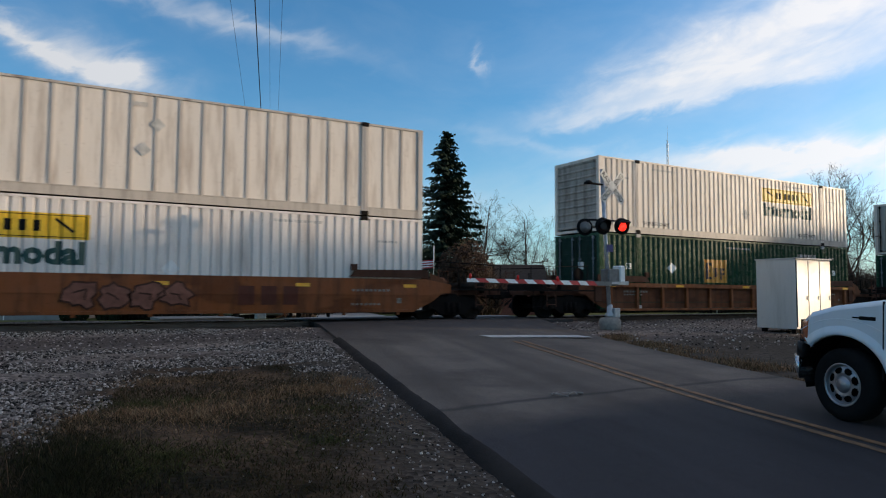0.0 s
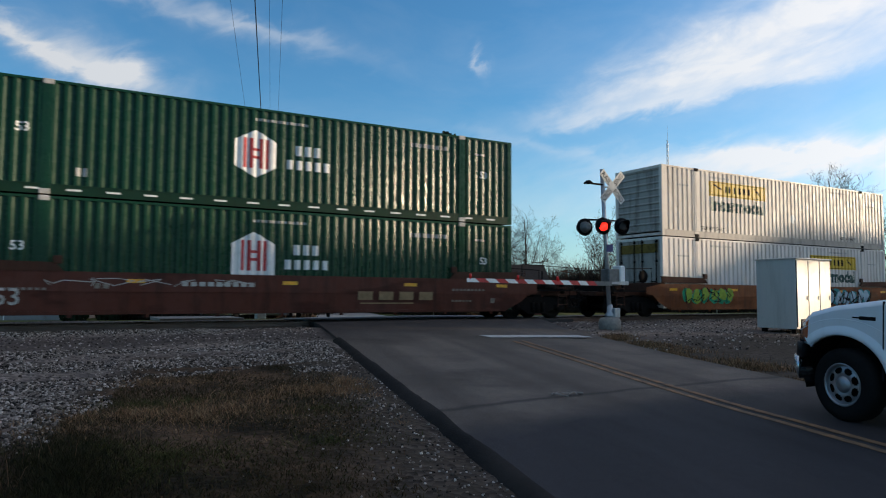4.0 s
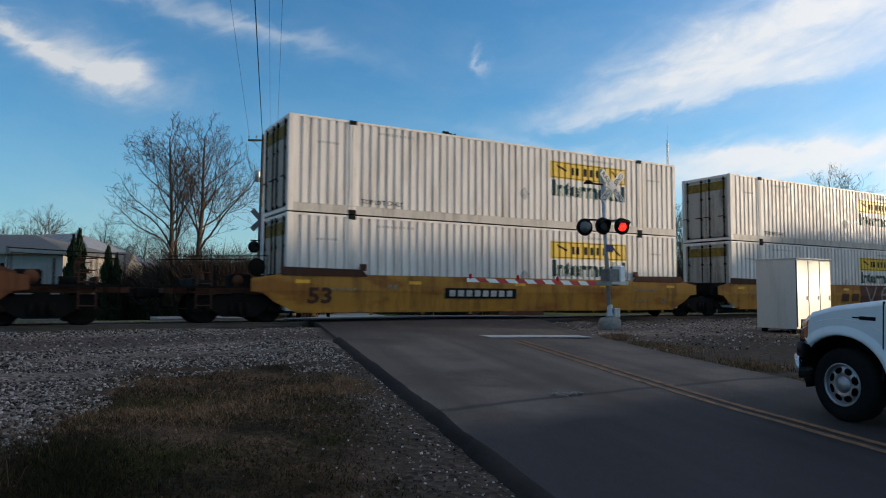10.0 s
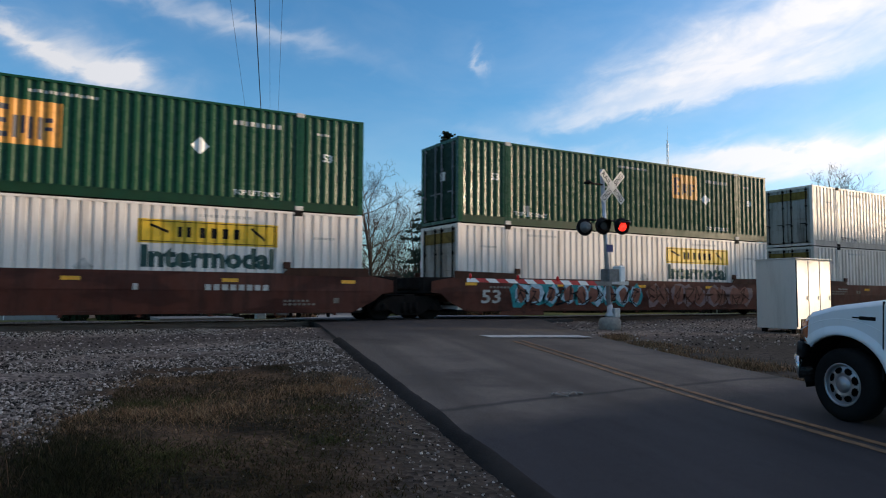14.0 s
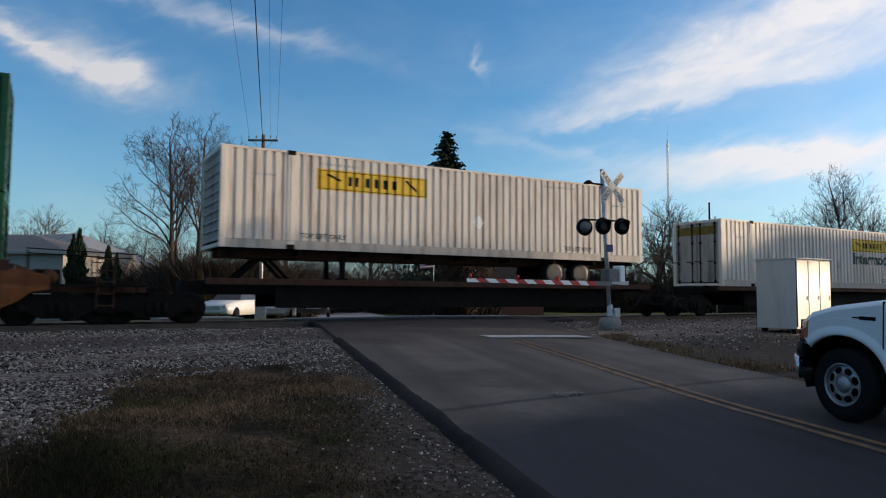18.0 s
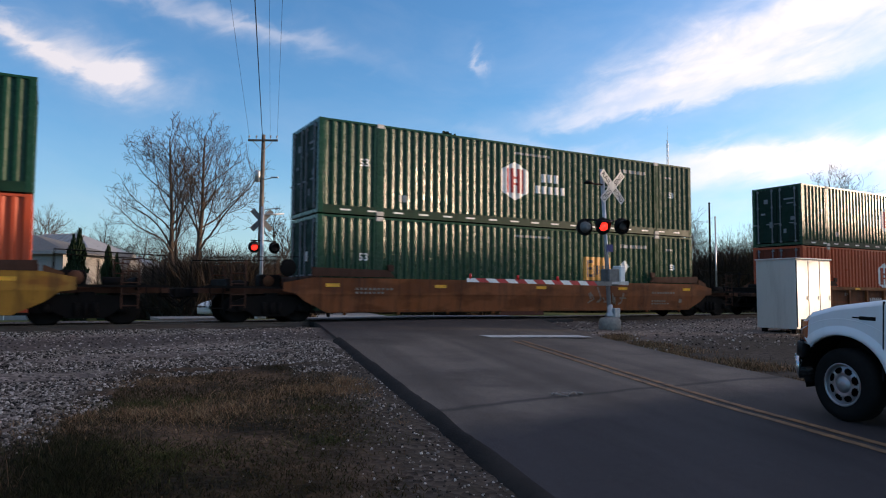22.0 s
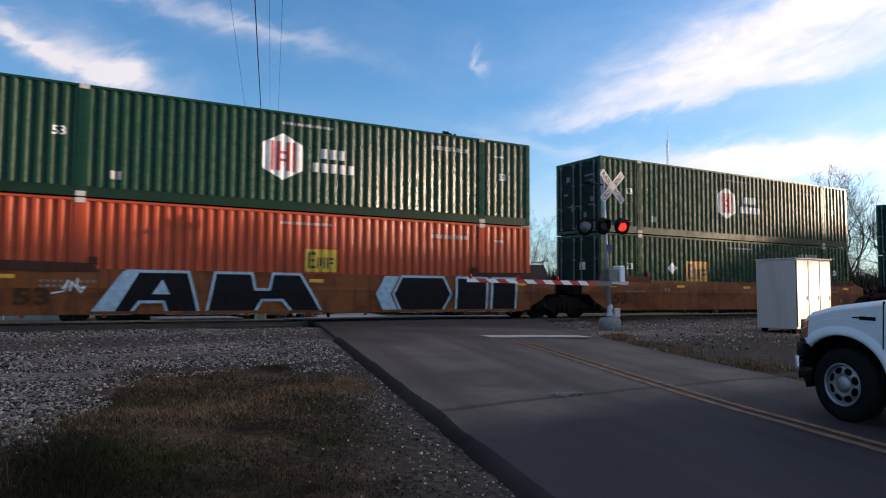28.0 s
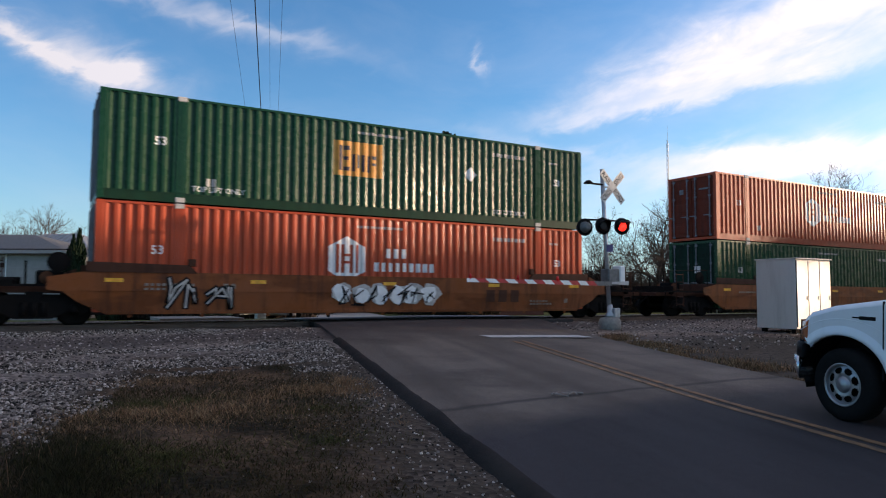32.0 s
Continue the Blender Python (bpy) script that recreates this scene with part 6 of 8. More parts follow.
def train():
    # leading cars
    x = 41.5 + SHIFT
    well_car(x, "well_orange", "orange-brown ribbed well car with rust", ribs=10)
    square_box(x, LOW, 7.5, "green")
    container(x, HIGH, "white2", "dirty white container with flat posted sides", sides="plate")
    x = 18.0 + SHIFT
    car = well_car(x, "well_orange", "orange-brown ribbed well car with rust", ribs=11, top=1.32)
    c = square_box(x, LOW, 5.8, "green", 3.9)
    c = panel_box(x, HIGH, 9.7, "faded white corrugated container with worn lettering", "white2", "front")
    # A
    x = -5.71 + SHIFT
    car = well_car(x, "well_orange", "orange smooth-sided well car with faded graffiti", caps=True, top=1.32)
    bubble(car, GA[0], GA[1], 0.40, 1.16, 4, "pink", "end_brown", 11)
    car_bars(car, GA[2], GA[3], 0.52, 1.05, 3, "well_brown")
    panel_box(x, LOW, 2.85, rear="front")
    c = container(x, HIGH, "white2", "dirty white container with flat posted sides", sides="plate", rear="front", rails="post_grime")
    put("stencil_marking", shared("s53", lambda bm: letters_bars(bm, -0.62, -0.22, 2.50, 2.62, 5, 0.35), M["dec_grey"]), c, pose(0, -CW / 2 - 0.005, 0))
    for dx, dz in ((0.04, 2.05), (-0.30, 1.36)):
        put("placard", shared("pl%.1f" % dz, lambda bm: flat(bm, [(dx, dz - 0.19), (dx + 0.19, dz), (dx, dz + 0.19), (dx - 0.19, dz)]), M["dec_grey"]), c, pose(0, -CW / 2 - 0.005, 0))
    # D
    x = -29.18 + SHIFT
    car = well_car(x, "well_orange", "orange-brown ribbed well car with rust", ribs=11, top=1.32)
    panel_box(x, LOW, 2.85, rear="front"), panel_box(x, HIGH, 2.85, mat="white2", rear="front")
    # E
    x = -52.71 + SHIFT
    car = well_car(x, "well_orange", "orange-brown well car covered in graffiti", top=1.32)
    spray(car, -7.0, -4.0, 0.5, 1.2, ("pgreen", "lime"), 21, 6)
    scrawl(car, -7.0, -4.0, 0.5, 1.2, "dec_black", 22, 5, 0.04)
    spray(car, -0.3, 6.4, 0.42, 1.25, ("teal", "lblue"), 23, 11)
    scrawl(car, -0.3, 6.4, 0.42, 1.2, "dec_black", 24, 12, 0.075)
    car_bars(car, -1.9, -0.6, 1.02, 1.14, 8, "dec_grey")
    panel_box(x, LOW, 9.78, rear="door"), panel_box(x, HIGH, 2.85, mat="white2", rear="front")
    # F, G, H: three brown articulated wells
    for i, (x, l, r, own) in enumerate(((-76.25, "art", "single", ("left", "right")), (-95.76, "art", "art", ("left",)), (-115.24, "single", "art", ("left",)))):
        x += SHIFT
        car = well_car(x, "well_brown", "dark brown articulated well car unit", l, r, own=own, top=1.36)
        car_words(car, "53", -7.0, 0.52, 0.42, "dec_grey")
        car_bars(car, 2.2, 5.0, 0.66, 0.92, 4, "faded_gold")
        car_bars(car, 2.0, 4.6, 0.54, 0.58, 1, "faded_gold")
        car_bars(car, -2.8, -0.8, 1.02, 1.14, 9, "dec_grey")
        scrawl(car, -6.0, -1.0, 1.0, 1.22, "dec_grey", 30 + i, 5, 0.02)
        if i == 0:
            hex_box(x, LOW, emblem="house", rear="front"), hex_box(x, HIGH, rear="front", tape=True)
        elif i == 1:
            hex_box(x, LOW, emblem="house", rear="front")
            c = container(x, HIGH, "purple", "grey-violet corrugated container with white numbers", rear="front")
            decal("53big", words("53", 0.55 - CL / 2, 1.42, 0.62, 0.62, 0.03), M["dec_white"], c, "length_number")
            end_panel(c, "dec_white", -0.35, -0.05, 1.7, 2.2), end_panel(c, "dec_white", 0.05, 0.35, 1.7, 2.2)
            decals("violetbars", bar_shapes(3.6, 5.1, 1.75, 2.05, 5, 0.3) + bar_shapes(3.5, 5.2, 1.15, 1.2, 1, 0) + bar_shapes(3.5, 5.2, 1.55, 1.6, 1, 0) + bar_shapes(-5.6, -4.2, 0.32, 0.46, 9, 0.3), M["dec_grey"], c, "name_bar", -0.004)
            diamond(c, 9.3, 0.2, 1.95)
        else:
            hex_box(x, LOW, emblem="house", rear="front"), hex_box(x, HIGH, rear="front", tape=True)
    # I, J, K: yellow articulated wells
    for i, (x, l, r, own) in enumerate(((-138.74, "art", "single", ("left", "right")), (-158.36, "art", "art", ("left",)), (-177.9, "single", "art", ("left",)))):
        x += SHIFT
        car = well_car(x, "well_yellow", "yellow articulated well car unit with grimy ends", l, r, own=own, top=1.42)
        if i != 1:
            car_words(car, "53", -7.45, 0.55, 0.48, "end_brown", 0.75, 0.03)
            car_bars(car, 3.0 if i == 0 else -2.7, 5.6 if i == 0 else -0.1, 0.78, 0.98, 8, "dec_grey", "dec_black")
        else:
            car_bars(car, -0.3, 2.2, 0.62, 1.0, 3, "end_brown")
            bm = bmesh.new()
            rect(bm, 1.4, 8.15, 0.30, 1.41)
            part("number_panel", bm, M["well_brown"], car, "dark brown painted panel", pose(0, -1.4205, 0))
            bm = bmesh.new()
            stroke(bm, [(1.9, 1.32), (2.35, 0.55), (2.8, 1.32)], 0.10)
            stroke(bm, [(3.3, 0.95), (4.0, 1.0), (3.9, 1.3), (3.5, 1.3), (3.25, 0.95), (3.4, 0.6), (4.0, 0.62)], 0.10)
            part("graffiti", bm, M["end_mark"], car, "", pose(0, -1.4265, 0))
        panel_box(x, LOW, 9.68), panel_box(x, HIGH, 9.68)
    # L
    x = -201.44 + SHIFT
    car = well_car(x, "well_orange", "rust-brown single well car with white lettering", top=1.40)
    car_words(car, "53", -7.3, 0.58, 0.46, "end_brown", 0.8, 0.03)
    car_bars(car, -3.8, -1.0, 0.86, 1.06, 10, "dec_grey", "dec_black")
    car_bars(car, 2.4, 4.0, 0.62, 0.98, 3, "dec_grey", "end_brown")
    panel_box(x, LOW, 9.75), panel_box(x, HIGH, 9.7, mat="white2")
    # M, N, O: brown articulated wells
    for i, (x, l, r, own) in enumerate(((-224.83, "art", "single", ("left", "right")), (-244.47, "art", "art", ("left",)), (-264.05, "single", "art", ("left",)))):
        x += SHIFT
        car = well_car(x, "well_brown", "dark red-brown articulated well car unit", l, r, own=own, top=1.42)
        if i:
            car_words(car, "53", -7.2, 0.55, 0.46, "dec_grey", 0.78, 0.02)
        if i == 1:
            spray(car, -5.9, 0.2, 0.4, 1.34, ("teal", "lblue", "pink"), 51, 9)
            spray(car, 0.4, 6.7, 0.38, 1.34, ("spray_mauve", "pink"), 52, 9)
            scrawl(car, -5.9, 0.2, 0.45, 1.25, "dec_black", 53, 10, 0.045)
            scrawl(car, 0.3, 6.6, 0.45, 1.25, "end_brown", 54, 11, 0.05, 0.015)
        else:
            car_bars(car, 3.4, 5.2, 0.92, 1.08, 8, "dec_grey")
            car_bars(car, 1.6, 1.78, 0.92, 1.08, 1, "dec_grey")
            car_bars(car, -6.4, -5.6, 1.18, 1.24, 6, "dec_grey")
        panel_box(x, LOW, 9.75, mat="white2" if i == 0 else "white")
        if i == 0:
            panel_box(x, HIGH, 9.66, mat="white2")
        elif i == 1:
            square_box(x, HIGH, 10.2, dia=12.2, size=1.5, lz=1.55)
        else:
            square_box(x, HIGH, 6.28, dia=11.3, size=1.68, lz=1.18)
    # P, Q, R: skeleton flat cars
    for i, x in enumerate((-284.33, -303.07, -323.88)):
        x += SHIFT
        spine_car(x, i)
        if i < 2:
            c = panel_box(x, 1.27, 9.67, "dirty white corrugated container riding low on a flat car", "white2")
        else:
            c = panel_box(x, 2.13, 2.8, "white corrugated container on a road chassis", "white2", rear="front", words_too=False)
            chassis(x)
    # S to X and on: single wells
    x = -345.09 + SHIFT
    car = well_car(x, "well_orange", "orange single well car with grimy ends", top=1.42)
    square_box(x, LOW, 7.5, "green2", 12.4), hex_box(x, HIGH)
    x = -368.4 + SHIFT
    car = well_car(x, "well_orange", "orange-brown ribbed well car with rust", ribs=10, top=1.32)
    car_bars(car, -2.9, -1.8, 0.62, 0.8, 6, "dec_grey")
    hex_box(x, LOW, "red", label="orange-red corrugated container with a white six-sided emblem"), hex_box(x, HIGH, tape=True)
    x = -392.06 + SHIFT
    car = well_car(x, "well_orange", "orange smooth-sided well car with pale graffiti", top=1.32)
    scrawl(car, 2.3, 4.2, 0.5, 1.15, "worn_stencil", 61, 5, 0.05)
    square_box(x, LOW, 10.35, "green", 12.4, size=1.3), hex_box(x, HIGH, tape=True)
    x = -415.53 + SHIFT
    car = well_car(x, "well_yellow", "dirty yellow well car with outlined block graffiti", top=1.38)
    # interlocking outlined blocks and arrows that stand for no letters
    strokes = ([(0, 0.1), (0.2, 1), (0.9, 0.8), (1.5, 1), (1.3, 0.45), (1.5, 0), (0.8, 0.2), (0, 0.1)], [(0, 0.3), (0.5, 1), (0.7, 0.75), (1.5, 0.9), (1.2, 0.3), (0.8, 0), (0.6, 0.3), (0, 0.3)],
               [(0, 0), (0.3, 0.6), (0, 0.9), (1.4, 1), (1.1, 0.55), (1.6, 0.1), (0, 0)], [(0, 0.5), (0.4, 1), (1.2, 0.9), (1.6, 0.5), (1.1, 0), (0.4, 0.15), (0, 0.5)])
    for k in range(8):
        a = -7.3 + k * 1.85
        bm = bmesh.new()
        stroke(bm, [(a + 1.08 * p, 0.40 + 0.86 * q) for p, q in strokes[(k * 3 + k // 4) % 4]], 0.045)
        part("graffiti", bm, M["rust"], car, "", pose(0, -1.43, 0))
    car_bars(car, -3.2, -1.2, 1.22, 1.34, 8, "dec_black")
    hex_box(x, LOW, "red", label="orange-red corrugated container with a white six-sided emblem"), hex_box(x, HIGH)
    x = -438.95 + SHIFT
    car = well_car(x, "well_orange", "rusty brown ribbed well car", ribs=14, top=1.50)
    hex_box(x, LOW, "red", "house", "orange-red corrugated container with a white house-shaped emblem")
    c = container(x, HIGH, "blue", "navy blue corrugated container with orange corner posts", cap="red")
    square_logo(c, 2.45, 1.4, "dec_yellow", 1.75)
    decals("bluebar", bar_shapes(-3.0, 2.8, 1.25, 1.95, 21, 0.30), M["dec_royal"], c, "name_bar", -0.004)
    decal("bluesq", lambda bm: (rect(bm, -0.25, 0.22, 2.28, 2.58), rect(bm, 6.92, 7.25, 1.22, 1.5), rect(bm, -0.5, -0.2, 0.3, 0.4)), M["dec_white"], c, "label_patch")
    number53(c, big=0.34)
    x = -462.5 + SHIFT
    car = well_car(x, "well_brown", "dark rust-brown well car with sprayed tags", top=1.36)
    scrawl(car, -4.5, 1.5, 0.6, 1.1, "dec_grey", 81, 9, 0.03)
    hex_box(x, LOW), hex_box(x, HIGH)
    # Y, Z, a: articulated orange wells
    for i, (x, l, r, own) in enumerate(((-486.15, "art", "single", ("left", "right")), (-505.63, "art", "art", ("left",)), (-525.18, "single", "art", ("left",)))):
        x += SHIFT
        car = well_car(x, "well_orange", ("rust-orange articulated well car unit", "rust-orange well car unit with black and white block graffiti", "rust-orange well car unit with green and teal graffiti")[i], l, r, own=own, top=1.44)
        car_words(car, "53", -7.6 if i != 1 else -7.4, 0.52, 0.42, "end_brown", 0.78, 0.03)
        if i == 0:
            car_bars(car, 3.2, 5.2, 0.98, 1.12, 9, "dec_grey")
            square_box(x, LOW, 4.65, "green", 3.85, size=1.3), hex_box(x, HIGH)
        elif i == 1:
            # big block letters, pale edges
            for k, (pts, col) in enumerate((([(-5.6, 0.30), (-4.9, 1.40), (-3.4, 1.40), (-3.1, 0.30), (-3.9, 0.30), (-4.0, 0.6), (-4.6, 0.6), (-4.8, 0.30)], "dec_black"), ([(-2.9, 0.30), (-2.7, 1.40), (-1.7, 1.40), (-1.6, 0.95), (-1.2, 0.95), (-1.1, 1.40), (-0.3, 1.40), (0.4, 0.30), (-0.5, 0.30), (-0.8, 0.65), (-1.4, 0.65), (-1.6, 0.30)], "dec_black"),
                                            ([(3.0, 0.30), (2.7, 0.85), (3.0, 1.40), (4.5, 1.40), (4.8, 0.85), (4.5, 0.30)], "dec_black"), ([(5.0, 0.30), (5.0, 1.40), (6.2, 1.40), (6.2, 0.30)], "dec_black"), ([(6.4, 0.30), (6.4, 1.40), (7.4, 1.40), (7.4, 0.30)], "dec_black"))):
                bm = bmesh.new()
                flat(bm, pts)
                part("graffiti", bm, M[col], car, "", pose(0, -1.4245, 0))
                bm = bmesh.new()
                stroke(bm, pts + [pts[0]], 0.075)
                part("graffiti_outline", bm, M["lblue"], car, "", pose(0, -1.4275, 0))
            for pts in ([(-5.75, 0.30), (-5.0, 1.40), (-4.6, 1.40), (-5.2, 0.30)], [(2.4, 0.30), (2.1, 0.85), (2.4, 1.40), (2.9, 1.40), (2.6, 0.85), (2.9, 0.30)], [(-4.3, 0.8), (-4.05, 1.2), (-3.85, 0.8)]):
                bm = bmesh.new()
                flat(bm, pts)
                part("graffiti", bm, M["lblue"], car, "", pose(0, -1.4305, 0))
            scrawl(car, -6.6, -5.9, 0.8, 1.2, "dec_white", 91, 2, 0.04)
            c = container(x, LOW, "red", "orange-red corrugated container with a small yellow emblem")
            square_logo(c, 7.95, 1.0, "dec_yellow", 1.15)
            small_bars(c)
            hex_box(x, HIGH)
        else:
            spray(car, -0.7, 1.4, 0.40, 1.34, ("lblue", "teal"), 95, 3)
            bubble(car, 1.5, 6.6, 0.36, 1.40, 5, "pgreen", "dec_dark", 96)
            scrawl(car, 1.6, 6.5, 0.50, 1.3, "lime", 97, 6, 0.025, 0.010)
            spray(car, 6.7, 7.6, 0.40, 1.25, ("teal", "lblue"), 98, 2)
            car_bars(car, -5.4, -1.9, 0.82, 1.0, 10, "worn_stencil", "end_brown")
            scrawl(car, -2.2, -0.8, 1.1, 1.3, "dec_white", 98, 4, 0.03)
            square_box(x, LOW, 4.27, "green", 11.45), hex_box(x, HIGH)
    x = -548.95 + SHIFT
    car = well_car(x, "well_orange", "orange smooth-sided well car with grimy ends", top=1.34)
    square_box(x, LOW, 4.63, "green2", 3.95), hex_box(x, HIGH, "red", label="orange-red corrugated container with a white six-sided emblem")
    x = -572.57 + SHIFT
    car = well_car(x, "well_orange", "dirty orange-brown well car with outlined graffiti", top=1.38)
    scrawl(car, -6.4, -4.2, 0.42, 1.25, "dec_black", 101, 4, 0.16)
    scrawl(car, -6.4, -4.2, 0.42, 1.25, "dec_grey", 101, 4, 0.05, 0.016)
    spray(car, -1.6, 1.9, 0.48, 1.2, ("dec_grey", "signwhite"), 102, 6)
    scrawl(car, -1.6, 1.9, 0.48, 1.15, "dec_black", 103, 7, 0.04, 0.018)
    car_bars(car, 3.7, 5.2, 0.6, 1.0, 3, "end_brown")
    hex_box(x, LOW, "red", label="orange-red corrugated container with a white six-sided emblem"), square_box(x, HIGH, 6.42, "green2", 11.3, size=1.6, lz=1.18)


def spine_car(x0, i):
    """Low skeleton flat car unit on bogies."""
    t = thing("flat_car", pose(x0 + CL / 2, TRACK_Y, 0.0), "black skeleton flat car unit with a rusty edge", "railway flat car", "flat cars of the train")
    put("centre_beam", shared("spine", lambda bm: slab(bm, [(-8.9, 0.80), (8.9, 0.80), (8.9, 1.18), (-8.9, 1.18)], -0.35, 0.35), M["steel_dark"]), t)
    for s in (-1, 1):
        put("edge_rail", shared("spedge", lambda bm: box(bm, -8.4, 8.4, -0.06, 0.06, 1.08, 1.26, 0.01), M["end_brown"]), t, pose(0, s * 1.36, 0))
        put("side_skirt", shared("spskirt", lambda bm: box(bm, -6.4, 6.4, -0.02, 0.02, 0.42, 1.1), M["steel_dark"]), t, pose(0, s * 1.1, 0))
    for k in range(9):
        put("cross_beam", shared("spx", lambda bm: box(bm, -0.1, 0.1, -1.32, 1.32, 1.0, 1.24, 0.01), M["steel_dark"]), t, pose(-8 + 2 * k, 0, 0))
    for x in ((-9.3, 9.4) if i == 0 else (-9.6,)):
        bogie(t, x)
    CARS.append(t)


def chassis(x0):
    """Road chassis that carries the container above the flat car."""
    t = thing("container_chassis", pose(x0 + CL / 2, TRACK_Y, 0.0), "dark red road chassis with landing legs and twin axles", "trailer chassis")
    for y in (-0.45, 0.45):
        put("main_beam", shared("chbeam", lambda bm: box(bm, -7.9, 7.9, -0.06, 0.06, 1.88, 2.12, 0.01), M["end_brown"]), t, pose(0, y, 0))
    for k in range(9):
        put("cross_member", shared("chx", lambda bm: box(bm, -0.06, 0.06, -1.2, 1.2, 1.98, 2.12), M["steel_dark"]), t, pose(-7.6 + 1.9 * k, 0, 0))
    rim = plain("pale_wheel", (0.24, 0.24, 0.24), 0.4, 0.6)
    for x in (4.05, 5.3):
        for s in (-1, 1):
            w = thing("wheel", pose(x, s * 1.0, 1.66))
            w.parent = t
            put("tyre", shared("chtyre", lambda bm: lathe(bm, [(0.28, -0.02), (0.34, -0.03), (0.48, -0.01), (0.51, 0.05), (0.51, 0.24), (0.46, 0.28), (0.28, 0.27)], "y", 26), M["rubber"]), w, pose(0, -0.14 * s, 0, 0, 0, 0 if s < 0 else 180))
            put("rim", shared("chrim", lambda bm: lathe(bm, [(0.10, 0.16), (0.14, 0.12), (0.22, 0.10), (0.25, 0.02), (0.30, -0.02), (0.33, -0.035), (0.335, -0.02)], "y", 22), rim), w, pose(0, -0.14 * s, 0, 0, 0, 0 if s < 0 else 180))
    for s in (-1, 1):
        put("landing_leg", shared("chleg", lambda bm: (box(bm, -0.07, 0.07, -0.07, 0.07, 1.30, 2.0, 0.01), box(bm, -0.15, 0.15, -0.12, 0.12, 1.26, 1.32))[0], M["steel_dark"]), t, pose(-4.2, s * 0.7, 0))

    def hitch(bm):
        for y in (-0.35, 0.35):
            tube(bm, (-7.4, y, 1.26), (-6.6, y, 1.95), 0.07, None, 8)
            tube(bm, (-5.8, y, 1.26), (-6.5, y, 1.95), 0.06, None, 8)
        box(bm, -6.95, -6.2, -0.5, 0.5, 1.88, 1.97, 0.02)
    put("hitch_stand", shared("chhitch", hitch, M["steel_dark"]), t)
    CARS.append(t)


train()


def press_on():
    """Markings follow the crease of the side that they are painted on."""
    done = set()
    for car in CARS:
        if car.name not in SMOOTH:
            continue
        for ob in car.children:
            if ob.type == "MESH" and ob.name.split(".")[0] in ("graffiti", "graffiti_outline", "lettering", "number_bar", "number_panel", "stencil_marking") and ob.data.name not in done:
                done.add(ob.data.name)
                bm = bmesh.new()
                bm.from_mesh(ob.data)
                fold(bm, SMOOTH[car.name])
                bm.to_mesh(ob.data)
                bm.free()


press_on()

# ---- beyond the track ----
RIGHT, AHEAD = Vector((0.8676, -0.4972, 0)), Vector((0.4972, 0.8676, 0))   # across and along the view, on the ground
M["bark"] = plain("grey_bark", (0.075, 0.055, 0.042), 0.9, 0, 0.3, 5, 0.4)
M["bark2"] = plain("brown_bark", (0.045, 0.034, 0.027), 0.9, 0, 0.3, 5, 0.4)
M["pole_wood"] = plain("weathered_pole", (0.13, 0.105, 0.085), 0.85, 0, 0.25, 4, 0.4)
M["siding"] = plain("pale_siding", (0.33, 0.31, 0.29), 0.7, 0, 0.08, 3)
M["shingle"] = plain("grey_shingles", (0.15, 0.147, 0.145), 0.9, 0, 0.2, 9, 0.5)
M["metal_roof"] = plain("grey_metal_roof", (0.28, 0.28, 0.28), 0.45, 0.3, 0.15, 3)
M["brick"] = plain("red_brick", (0.20, 0.075, 0.05), 0.9, 0, 0.25, 14, 0.5)
M["needles"] = island("spruce_needles", [(0.018, 0.027, 0.018), (0.027, 0.042, 0.026), (0.036, 0.054, 0.034), (0.020, 0.034, 0.027)], 0.85)
M["cypress"] = island("dark_evergreen_sprays", [(0.010, 0.020, 0.010), (0.018, 0.032, 0.014), (0.025, 0.04, 0.018)], 0.85)
M["brush"] = island("bare_brush_twigs", [(0.045, 0.033, 0.026), (0.080, 0.054, 0.040), (0.034, 0.027, 0.022), (0.062, 0.048, 0.040), (0.045, 0.040, 0.026)], 0.9)


